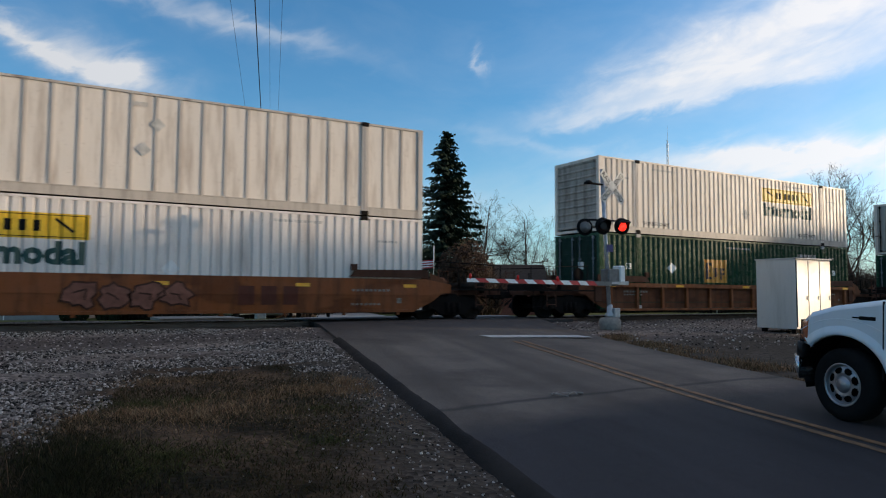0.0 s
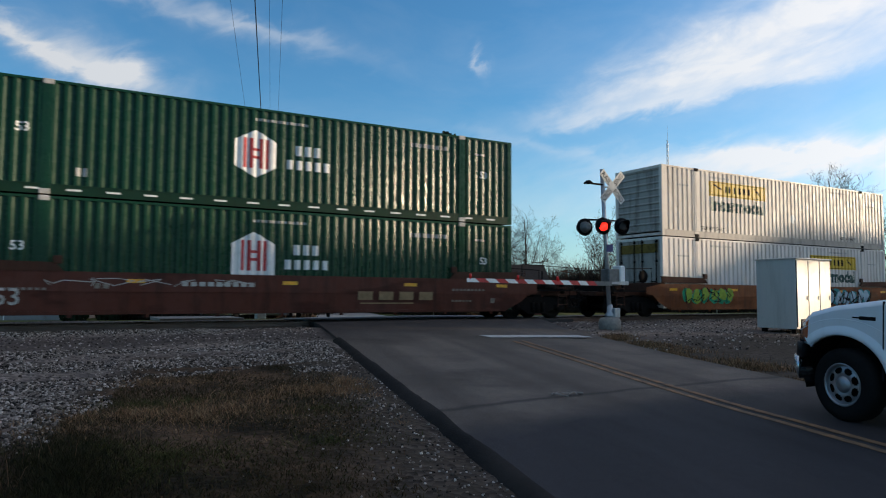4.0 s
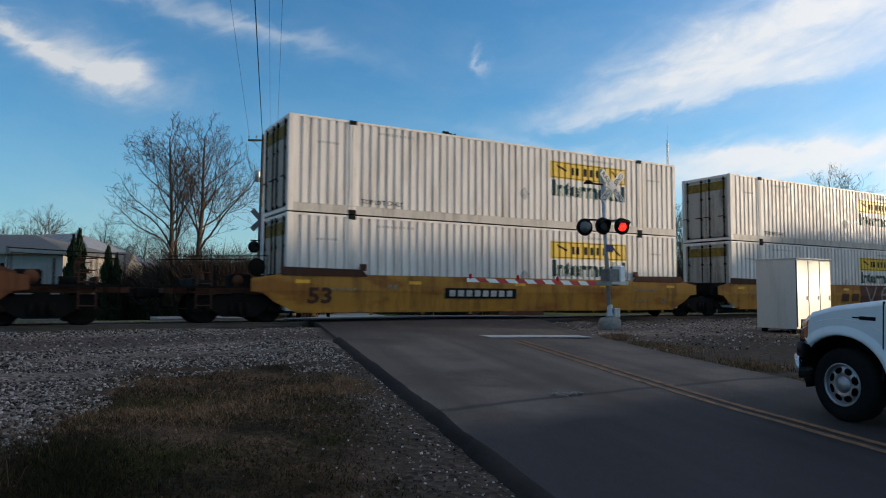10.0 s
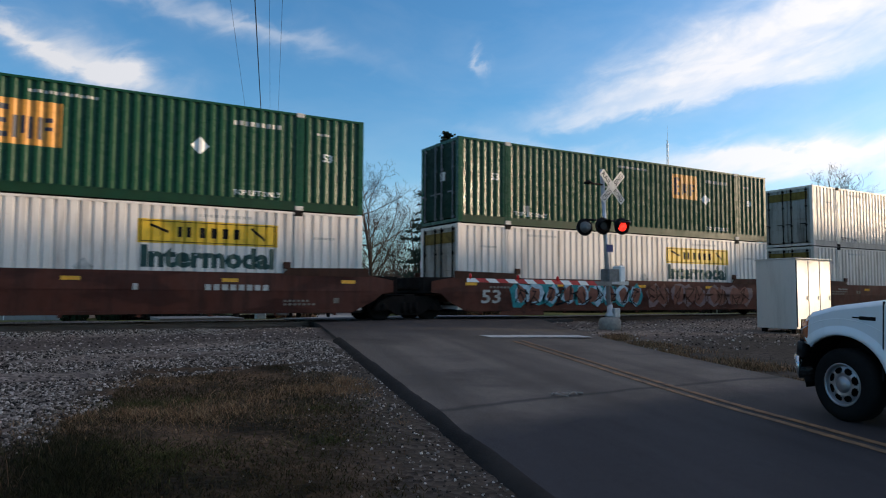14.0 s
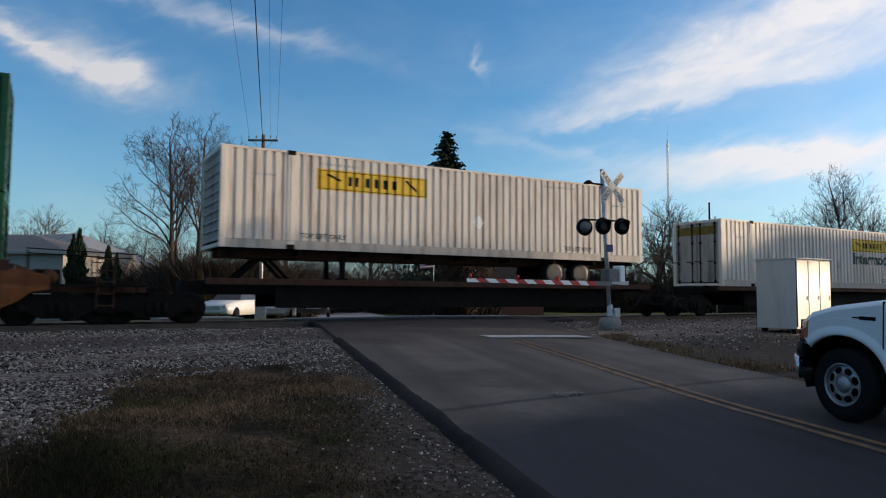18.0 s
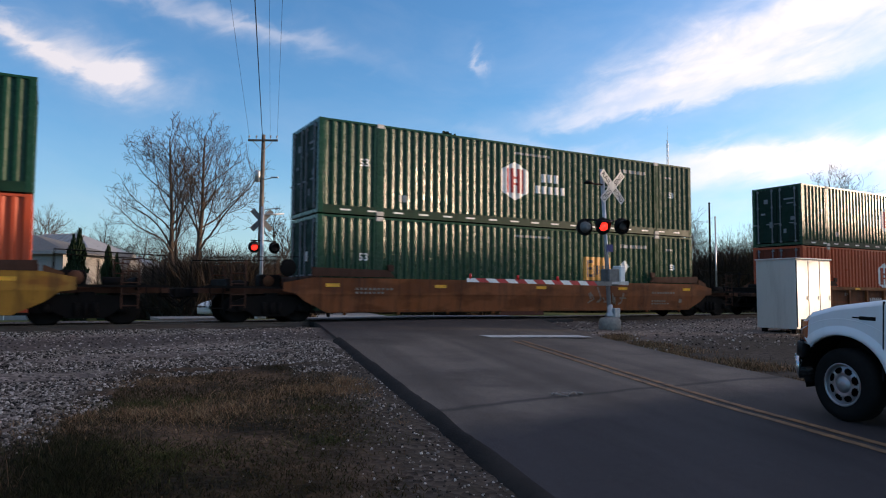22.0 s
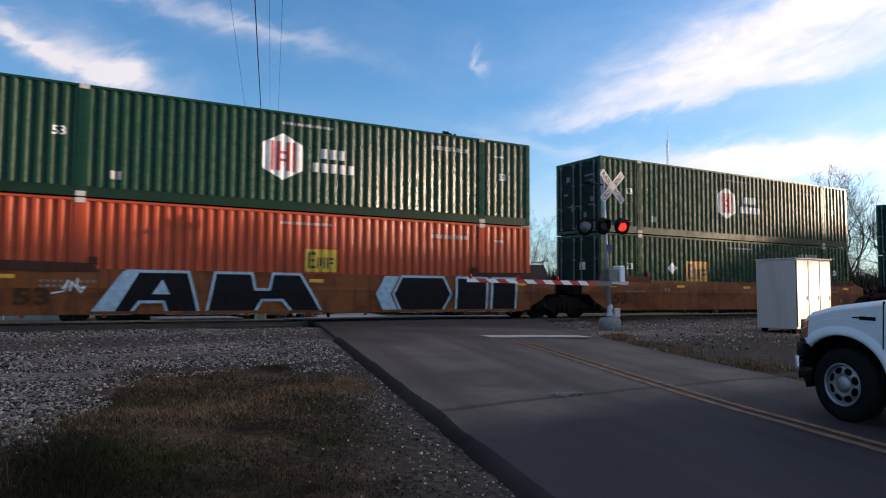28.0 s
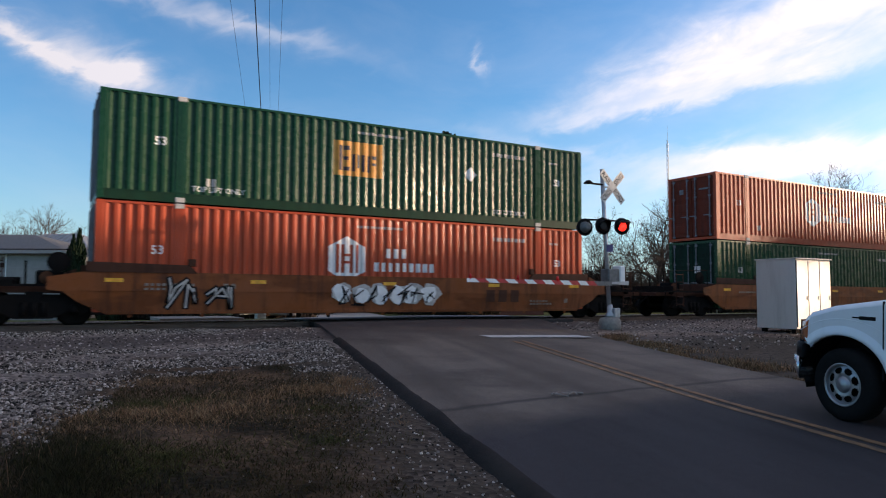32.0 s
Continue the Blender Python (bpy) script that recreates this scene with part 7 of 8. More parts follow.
def branching(seed, height, lean=0.0, forks=6, spread=0.55, first=0.22, trunk=0.0, up=0.0):
    """Two meshes' worth of data for a bare tree: trunk with limbs, and twigs."""
    rnd = random.Random(seed)
    limbs, twigs = ([], []), ([], [])

    def bar(store, a, b, r0, r1, n):
        verts, faces = store
        d = (b - a).normalized()
        s = d.orthogonal().normalized()
        t = d.cross(s)
        k = len(verts)
        for c, r in ((a, r0), (b, r1)):
            for i in range(n):
                q = c + (s * math.cos(2 * math.pi * i / n) + t * math.sin(2 * math.pi * i / n)) * r
                verts.append(tuple(q))
        for i in range(n):
            faces.append((k + i, k + (i + 1) % n, k + n + (i + 1) % n, k + n + i))

    def grow(p, d, length, r, depth):
        segs = 3 if depth < 3 else 2
        for s in range(segs):
            d2 = (d + Vector((rnd.gauss(0, 0.15), rnd.gauss(0, 0.15), rnd.gauss(0.02 + up, 0.10)))).normalized()
            q = p + d2 * length / segs
            r2 = r * (0.90 if depth else 0.93)
            bar(limbs if depth < 3 else twigs, p, q, r, r2, 7 if depth < 2 else 5 if depth < 3 else 3)
            p, d, r = q, d2, r2
            if depth and depth < forks and rnd.random() < 0.55:
                side = Vector((rnd.gauss(0, 1), rnd.gauss(0, 1), rnd.gauss(0.25, 0.5))).normalized()
                grow(p, (d * 0.75 + side * spread * 1.15).normalized(), length * rnd.uniform(0.45, 0.7), r * 0.5, depth + 1 + (depth > 2))
        if depth >= forks:
            return
        n = 3 if rnd.random() < 0.6 or depth == 0 else 2
        a0 = rnd.uniform(0, 6.28)
        for k in range(n):
            a = a0 + 2 * math.pi * k / n + rnd.uniform(-0.5, 0.5)
            u = d.orthogonal().normalized()
            v = d.cross(u)
            side = u * math.cos(a) + v * math.sin(a)
            grow(p, (d + side * spread * rnd.uniform(0.6, 1.3) + Vector((0, 0, 0.05))).normalized(), length * rnd.uniform(0.62, 0.82), max(0.011, r * rnd.uniform(0.58, 0.74)), depth + 1)

    grow(Vector((0, 0, -0.3)), Vector((lean, 0, 1)).normalized(), height * first + trunk, height * 0.024, 0)
    return limbs, twigs


def leading(seed, height, lean=(0.0, 0.0), angle=38, up=0.05, bare=0.3, reach=0.5, girth=0.018, wander=0.07, dense=1.0):
    """A bare tree with one leading stem: limbs leave it in turn, bend upwards and carry branches and twigs."""
    rnd = random.Random(seed)
    limbs, twigs = ([], []), ([], [])

    def bar(store, a, b, r0, r1, n):
        verts, faces = store
        d = (b - a).normalized()
        s = d.orthogonal().normalized()
        t = d.cross(s)
        k = len(verts)
        for c, r in ((a, r0), (b, r1)):
            for i in range(n):
                verts.append(tuple(c + (s * math.cos(2 * math.pi * i / n) + t * math.sin(2 * math.pi * i / n)) * r))
        for i in range(n):
            faces.append((k + i, k + (i + 1) % n, k + n + (i + 1) % n, k + n + i))

    def limb(p, d, length, r, depth):
        step = (0.42, 0.36, 0.26, 0.22, 0.20)[depth]
        n = max(3, int(length / step))
        turn = rnd.uniform(0, 6.28)
        for i in range(n):
            u = (i + 1) / n
            pull = up * (0.25 if depth == 0 else 1.0)
            w = wander * (0.35 if depth == 0 else 1.0 + 0.45 * depth)
            d = (d + Vector((rnd.gauss(0, w), rnd.gauss(0, w), rnd.gauss(0, w) + pull * (1.0 + 0.45 * depth)))).normalized()
            q = p + d * length / n
            r0, r1 = r * (1 - 0.82 * (u - 1 / n)), r * (1 - 0.82 * u)
            bar(limbs if depth < 2 else twigs, p, q, max(0.012, r0), max(0.010, r1), (9, 7, 5, 3, 3)[depth])
            p = q
            if depth == 4 or u < (bare, 0.22, 0.15, 0.1)[depth] or rnd.random() > (0.88, 0.84, 0.84, 0.62)[depth] * dense:
                continue
            turn += 2.4 + rnd.gauss(0, 0.5)
            a = d.orthogonal().normalized()
            side = a * math.cos(turn) + d.cross(a) * math.sin(turn)
            th = radians(angle * rnd.uniform(0.7, 1.3))
            rest = length * (1 - 0.72 * u) if depth else height * (1 - 0.80 * max(0.0, (u - bare) / (1 - bare)))
            limb(p, (d * math.cos(th) + side * math.sin(th)).normalized(), max(0.4, rest * rnd.uniform(0.75, 1.15) * (reach if depth == 0 else 0.62)), max(0.010, r1 * rnd.uniform(0.36, 0.54)), depth + 1)

    limb(Vector((0, 0, -0.3)), Vector((lean[0], lean[1], 1)).normalized(), height, height * girth, 0)
    return limbs, twigs


def bare_tree(m, seed, height, mat="bark", label="bare leafless tree with a fine twiggy crown", grow=branching, **kw):
    t = thing("bare_tree", m, label, "tree", "bare trees")
    for nm, (v, f) in zip(("trunk", "crown"), grow(seed, height, **kw)):
        top = max(p[2] for p in v)
        me = bpy.data.meshes.new(nm)
        me.from_pydata(v, [], f)
        me.materials.append(M[mat])
        put(nm, me, t)
    top = max(p[2] for p in v)
    s = height / top
    t.scale = (s, s, s)
    return t


def at(x, y, turn=0.0):
    return pose(x, y, ground_height(x, y), 0, 0, turn)


def trees():
    bare_tree(at(8.05, 30.3, -30), 3, 14.3, lean=(-0.17, 0.0), angle=42, up=0.032, bare=0.28, reach=0.56, dense=0.92, grow=leading, label="tall bare tree leaning over the far verge")
    bare_tree(at(8.75, 30.2, -30), 8, 14.6, lean=(0.08, 0.0), angle=42, up=0.032, bare=0.34, reach=0.56, dense=0.92, grow=leading, label="tall bare tree with an upright forked trunk")
    bare_tree(at(8.2, 31.6, -30), 5, 9.5, lean=(0.02, 0.0), angle=46, up=0.04, bare=0.2, reach=0.40, grow=leading, label="smaller bare tree between two tall ones")
    a = bare_tree(at(30.4, 48.5), 14, 17.0, angle=60, up=0.03, bare=0.18, reach=0.78, dense=0.74, grow=leading, label="broad bare shade tree with a rounded crown")
    b = bare_tree(at(48.5, 55.3), 21, 15.5, "bark2", angle=58, up=0.03, bare=0.18, reach=0.76, dense=0.74, grow=leading)
    c = bare_tree(at(60.7, 37.0), 33, 13.5, spread=0.6, first=0.2)
    d = bare_tree(at(85.0, 28.5), 41, 18.4, "bark2", angle=46, up=0.03, bare=0.2, reach=0.66, dense=0.76, grow=leading, label="tall bare tree with a fan-shaped crown")
    for src, x, y, turn, k in ((b, 56.7, 56.5, 70, 0.92), (b, 41.0, 58.0, 160, 0.85), (c, 64.3, 35.0, 200, 0.92), (b, 83.0, 36.5, 20, 0.9), (b, 87.5, 34.0, 250, 0.95), (c, -1.2, 84.0, 50, 1.0), (b, 5.0, 60.0, 300, 0.66),
                               (b, 0.6, 64.0, 100, 0.62), (b, 12.0, 62.0, 30, 0.7), (c, 24.0, 62.0, 140, 0.95), (b, 72.0, 46.0, 210, 0.9), (b, 37.0, 64.0, 280, 0.85), (c, 95.0, 31.0, 90, 1.05), (b, 66.0, 52.0, 330, 0.9), (c, 21.0, 52.0, 10, 0.6), (b, 7.5, 50.0, 10, 0.55), (b, 4.6, 46.0, 200, 0.5), (c, 2.2, 52.0, 150, 0.55), (b, -6.0, 70.0, 120, 0.8)):
        t = copy_thing(src, at(x, y, turn))
        t.scale = [s * k for s in src.scale]


trees()


def spruce():
    rnd = random.Random(77)
    t = thing("spruce", at(32.1, 35.8), "tall dark green spruce with drooping tiered branches", "tree")
    bm = bmesh.new()
    tube(bm, (0, 0, -0.2), (0, 0, 16.6), 0.26, 0.02, 8)
    part("trunk", bm, M["bark2"], t)
    verts, faces = [], []
    H = 16.9
    z = 1.6
    while z < H:
        k = 1 - z / H
        reach = 0.2 + 5.2 * k ** 0.72
        n = 6 if k > 0.15 else 5
        for i in range(n):
            a = rnd.uniform(0, 6.28)
            L = reach * rnd.uniform(0.50, 1.15)
            droop = rnd.uniform(0.10, 0.38)
            steps = max(3, int(L / 0.20))
            for s in range(steps):
                u = (s + rnd.random()) / steps
                r = L * u
                zc = z - droop * r + 0.12 * r * r / max(L, 0.3)
                w = 0.30 * (1 - 0.55 * u) + 0.08
                for q in range(4):
                    b = a + rnd.uniform(-0.9, 0.9)
                    cx, cy = math.cos(a) * r + rnd.gauss(0, w * 0.45), math.sin(a) * r + rnd.gauss(0, w * 0.45)
                    dx, dy = math.cos(b) * w * 0.8, math.sin(b) * w * 0.8
                    kx, ky = -math.sin(b) * 0.11, math.cos(b) * 0.11
                    zz = zc + rnd.gauss(0, 0.07)
                    v = len(verts)
                    verts.extend([(cx - dx * 0.4, cy - dy * 0.4, zz + 0.05), (cx + kx, cy + ky, zz - 0.10), (cx + dx, cy + dy, zz - 0.08 + rnd.uniform(-0.12, 0.1)), (cx - kx, cy - ky, zz + 0.09)])
                    faces.append((v, v + 1, v + 2, v + 3))
        z += 0.26 - 0.08 * (1 - k)
    me = bpy.data.meshes.new("crown")
    me.from_pydata(verts, [], faces)
    me.materials.append(M["needles"])
    put("crown", me, t)


spruce()


def evergreen(x, y, h, r, seed):
    """Narrow clipped evergreen, built of upright sprays."""
    rnd = random.Random(seed)
    t = thing("arborvitae", at(x, y), "narrow dark arborvitae beside the house", "shrub")
    verts, faces = [], []
    for i in range(1500):
        z = h * rnd.random() ** 1.1
        rr = r * (1 - (z / h) ** 4) * math.sqrt(rnd.random()) * (0.85 + 0.25 * math.sin(z * 5))
        a = rnd.uniform(0, 6.28)
        cx, cy = math.cos(a) * rr, math.sin(a) * rr
        b = rnd.uniform(0, 6.28)
        v = len(verts)
        verts.extend([(cx - math.cos(b) * 0.07, cy - math.sin(b) * 0.07, z), (cx + math.cos(b) * 0.07, cy + math.sin(b) * 0.07, z), (cx + rnd.gauss(0, 0.05), cy + rnd.gauss(0, 0.05), z + rnd.uniform(0.2, 0.42))])
        faces.append((v, v + 1, v + 2))
    me = bpy.data.meshes.new("crown")
    me.from_pydata(verts, [], faces)
    me.materials.append(M["cypress"])
    put("crown", me, t)
    bm = bmesh.new()
    tube(bm, (0, 0, -0.1), (0, 0, h * 0.7), 0.06, 0.03, 6)
    part("trunk", bm, M["bark2"], t)


evergreen(1.75, 27.6, 5.35, 0.62, 1)
evergreen(1.45, 28.0, 5.0, 0.55, 4)
evergreen(3.3, 26.8, 4.3, 0.5, 2)
evergreen(3.75, 26.4, 3.8, 0.36, 3)


def thickets():
    """Dense bare brush along the far side."""
    rnd = random.Random(15)
    verts, faces = [], []

    def clump(x, y, r, h, n):
        z0 = ground_height(x, y)
        for i in range(n):
            a, q = rnd.uniform(0, 6.28), r * math.sqrt(rnd.random())
            px, py = x + math.cos(a) * q, y + math.sin(a) * q
            top = h * (1 - 0.5 * (q / r) ** 2) * rnd.uniform(0.35, 1.0)
            lx, ly = rnd.gauss(0, 0.42) * top, rnd.gauss(0, 0.42) * top
            w = rnd.uniform(0.02, 0.055)
            b = rnd.uniform(0, 3.14)
            dx, dy = math.cos(b) * w, math.sin(b) * w
            s = rnd.uniform(0, 0.6) * top
            v = len(verts)
            verts.extend([(px - dx, py - dy, z0 + s), (px + dx, py + dy, z0 + s), (px + lx, py + ly, z0 + top)])
            faces.append((v, v + 1, v + 2))

    for k in range(80):      # far line of woods
        px, d = -60 + k * 22, 150 + 25 * math.sin(k * 1.7)
        p = Vector(EYE) + AHEAD * d + RIGHT * ((px - 784) / 1229 * d)
        w = len(verts)
        clump(p.x, p.y, 5.5, rnd.uniform(7.5, 12.5), 420)
        for q in range(w, len(verts), 3):
            a, b = Vector(verts[q]), Vector(verts[q + 1])
            m = (a + b) / 2
            verts[q], verts[q + 1] = tuple(m + (a - m) * 2.6), tuple(m + (b - m) * 2.6)
    for px, d, r, h, n in BRUSH:
        p = Vector(EYE) + AHEAD * d + RIGHT * ((px - 784) / 1229 * d)
        clump(p.x, p.y, r, h, n)
    me = bpy.data.meshes.new("brush")
    me.from_pydata(verts, [], faces)
    me.materials.append(M["brush"])
    tagged(put("brush", me), "dense brown leafless brush and saplings beyond the track", "brush", kind="stuff")


BRUSH = [(318, 42, 1.7, 4.6, 2600), (355, 41, 1.7, 5.0, 3000), (395, 42, 1.7, 5.2, 3000), (435, 42, 1.7, 5.0, 2800), (475, 44, 1.7, 5.0, 2600), (515, 46, 1.8, 5.0, 2600), (505, 62, 2.4, 5.2, 3400), (545, 60, 2.4, 5.6, 3400), (590, 66, 2.6, 3.8, 1700), (640, 70, 3.0, 3.6, 1700), (700, 66, 2.6, 3.6, 1700), (745, 60, 2.0, 3.4, 1500), (815, 52, 1.7, 4.3, 2600), (845, 54, 1.7, 4.5, 2600), (880, 78, 3.0, 4.4, 1700), (930, 80, 3.2, 5.0, 1900), (965, 82, 3.0, 5.2, 1900),
         (1010, 75, 3.0, 6.4, 3200), (1050, 75, 3.0, 6.6, 3400), (1095, 75, 3.0, 6.2, 3400), (1150, 80, 3.5, 4.6, 1800), (1205, 78, 3.5, 5.0, 1800), (1250, 66, 3.0, 7.8, 4200), (1290, 66, 3.0, 8.8, 4600), (1335, 66, 3.0, 8.6, 4600), (1390, 80, 4.0, 8.8, 4200), (1450, 80, 4.0, 8.5, 3800), (1520, 80, 4.0, 6.0, 2200), (1570, 80, 4.0, 6.0, 2200),
         (225, 46, 1.8, 4.4, 2600), (265, 46, 1.8, 4.6, 2600), (300, 45, 1.8, 4.6, 2800), (345, 44, 1.8, 4.8, 3000), (385, 46, 1.8, 4.6, 2800), (425, 48, 1.8, 4.2, 2200), (460, 52, 1.8, 4.2, 1900), (180, 60, 2.4, 4.0, 900), (20, 80, 3, 4.0, 700), (90, 80, 3, 4.2, 700)]
thickets()


def beech():
    """Rusty bush that has kept its dead leaves."""
    rnd = random.Random(61)
    p = Vector(EYE) + AHEAD * 50 + RIGHT * ((826 - 784) / 1229 * 50)
    t = thing("leafy_bush", at(p.x, p.y), "rusty brown bush still holding its dead leaves", "bush")
    bm = bmesh.new()
    for k in range(7):
        a = rnd.uniform(0, 6.28)
        tube(bm, (0, 0, -0.1), (math.cos(a) * 0.9, math.sin(a) * 0.9, 3.4), 0.05, 0.015, 5)
    part("stems", bm, M["bark2"], t)
    verts, faces = [], []
    for i in range(7500):
        a, u, q = rnd.uniform(0, 6.28), rnd.uniform(-1, 1), rnd.random() ** 0.4
        lump = 1 + 0.22 * noise.noise((math.cos(a) * 2, math.sin(a) * 2, u * 2.5))
        r = 2.1 * math.sqrt(1 - u * u) * q * lump
        c = Vector((math.cos(a) * r, math.sin(a) * r, 2.9 + 2.5 * u * q * lump))
        d = Vector((rnd.gauss(0, 1), rnd.gauss(0, 1), rnd.gauss(0, 1))).normalized() * rnd.uniform(0.06, 0.12)
        e = d.orthogonal() * 0.7
        v = len(verts)
        verts.extend([tuple(c - d), tuple(c + e), tuple(c + d), tuple(c - e)])
        faces.append((v, v + 1, v + 2, v + 3))
    me = bpy.data.meshes.new("crown")
    me.from_pydata(verts, [], faces)
    me.materials.append(island("dead_leaves", [(0.035, 0.022, 0.015), (0.06, 0.035, 0.022), (0.05, 0.034, 0.022), (0.08, 0.045, 0.026)], 0.85))
    put("crown", me, t)


beech()


def utility_pole():
    t = thing("utility_pole", at(11.1, 21.75), "weathered wooden utility pole with crossarm and insulators", "utility pole")
    z0 = t.matrix_basis.translation.z
    bm = bmesh.new()
    tube(bm, (0, 0, -0.3), (0.1, 0, 10.45 - z0), 0.17, 0.11, 12)
    part("pole", bm, M["pole_wood"], t)
    q = Matrix.Translation((0.1, 0, 0)) @ Matrix.Rotation(math.atan2(RIGHT.y, RIGHT.x), 4, "Z")
    bm = bmesh.new()
    box(bm, -0.9, 0.9, -0.16, -0.07, 10.02 - z0, 10.14 - z0, 0.01)
    part("crossarm", bm, M["pole_wood"], t, "", q)
    for x in (-0.84, -0.4, 0.45, 0.84):
        bm = bmesh.new()
        lathe(bm, [(0.02, 0.0), (0.02, 0.10), (0.055, 0.12), (0.05, 0.2), (0.03, 0.24), (0.001, 0.25)], "z", 10, (x, -0.115, 10.14 - z0))
        part("insulator", bm, M["dec_grey"], t, "", q)
    for s in (-1, 1):
        bm = bmesh.new()
        tube(bm, (s * 0.6, -0.12, 10.02 - z0), (0, -0.1, 9.4 - z0), 0.018, None, 6)
        part("brace", bm, M["galv"], t, "", q)
    bm = bmesh.new()
    lathe(bm, [(0.001, 0.0), (0.17, 0.02), (0.18, 0.6), (0.14, 0.68), (0.001, 0.7)], "z", 14, (-0.28, -0.1, 7.55 - z0))
    part("transformer", bm, M["galv"], t, "", q)
    bm = bmesh.new()
    tube(bm, (0.05, 0, 7.7 - z0), (0.75, -0.05, 7.85 - z0), 0.025, None, 6)
    box(bm, 0.5, 0.95, -0.12, 0.06, 7.80 - z0, 7.88 - z0, 0.02)
    part("street_lamp_arm", bm, M["galv"], t, "", q)
    bm = bmesh.new()
    tube(bm, (0.1, 0, 5.9 - z0), (1.1, 0, 5.97 - z0), 0.03, None, 6)
    part("bracket", bm, M["galv"], t, "", q)
    # the next pole stands behind the viewpoint
    a, b = Vector((11.17, 21.7, 10.2)), Vector((5.76, 2.81, 10.5))
    along = (b - a)
    end = a + along * 3.4
    p2 = thing("utility_pole", pose(end.x, end.y, ground_height(end.x, end.y)), "weathered wooden utility pole beside the road", "utility pole")
    bm = bmesh.new()
    tube(bm, (0, 0, -0.3), (0, 0, end.z + 0.9), 0.17, 0.11, 12)
    part("pole", bm, M["pole_wood"], p2)
    bm = bmesh.new()
    box(bm, -0.9, 0.9, -0.16, -0.07, end.z + 0.62, end.z + 0.76, 0.01)
    part("crossarm", bm, M["pole_wood"], p2)
    for off, drop, r in ((-0.84, 0.0, 0.006), (0.02, -0.9, 0.018), (0.42, 0.0, 0.005), (0.84, 0.0, 0.006)):
        bm = bmesh.new()
        s, e = a + RIGHT * off + Vector((0, 0, drop + 0.1)), end + RIGHT * off + Vector((0, 0, drop + 0.4))
        last = None
        for i in range(25):
            u = i / 24
            p = s.lerp(e, u) - Vector((0, 0, 0.5 * 4 * u * (1 - u)))
            if last is not None:
                tube(bm, last, p, r, None, 5, False)
            last = p
        tagged(part("wire", bm, M["black"], None), "dark overhead wire along the road", "wire", "overhead wires")


utility_pole()


def radio_mast():
    t = thing("radio_mast", pose(230.9, 188.9, 0), "thin guyed lattice radio mast on the horizon", "radio mast")
    H = 74.5
    for k in range(3):
        a = 2 * math.pi * k / 3
        bm = bmesh.new()
        tube(bm, (math.cos(a) * 0.45, math.sin(a) * 0.45, -2), (math.cos(a) * 0.4, math.sin(a) * 0.4, H - 8), 0.11, 0.10, 5)
        part("leg", bm, M["galv"], t)
    bm = bmesh.new()
    for i in range(34):
        z = i * 2.0
        for k in range(3):
            a, b = 2 * math.pi * k / 3, 2 * math.pi * (k + 1) / 3
            tube(bm, (math.cos(a) * 0.43, math.sin(a) * 0.43, z), (math.cos(b) * 0.43, math.sin(b) * 0.43, z + 2), 0.06, None, 4)
    part("lacing", bm, M["galv"], t)
    bm = bmesh.new()
    tube(bm, (0, 0, H - 8.5), (0, 0, H), 0.09, 0.04, 6)
    part("aerial", bm, M["galv"], t)


radio_mast()


def post(px_x, px_y, top, mat, label, r=0.07):
    t = thing("post", at(px_x, px_y), label, "post")
    bm = bmesh.new()
    tube(bm, (0, 0, -0.1), (0, 0, top - t.matrix_basis.translation.z), r, r * 0.8, 10)
    part("shaft", bm, M[mat], t)
    bm = bmesh.new()
    lathe(bm, [(r * 0.8, 0), (r * 1.1, 0.02), (r * 1.0, 0.08), (0.001, 0.1)], "z", 10, (0, 0, top - t.matrix_basis.translation.z))
    part("cap", bm, M[mat], t)


post(37.18, 10.5, 6.8, "steel_dark", "dark slim steel post beyond the track")
post(38.6, 11.2, 6.05, "galv", "pale slim steel post beyond the track", 0.06)


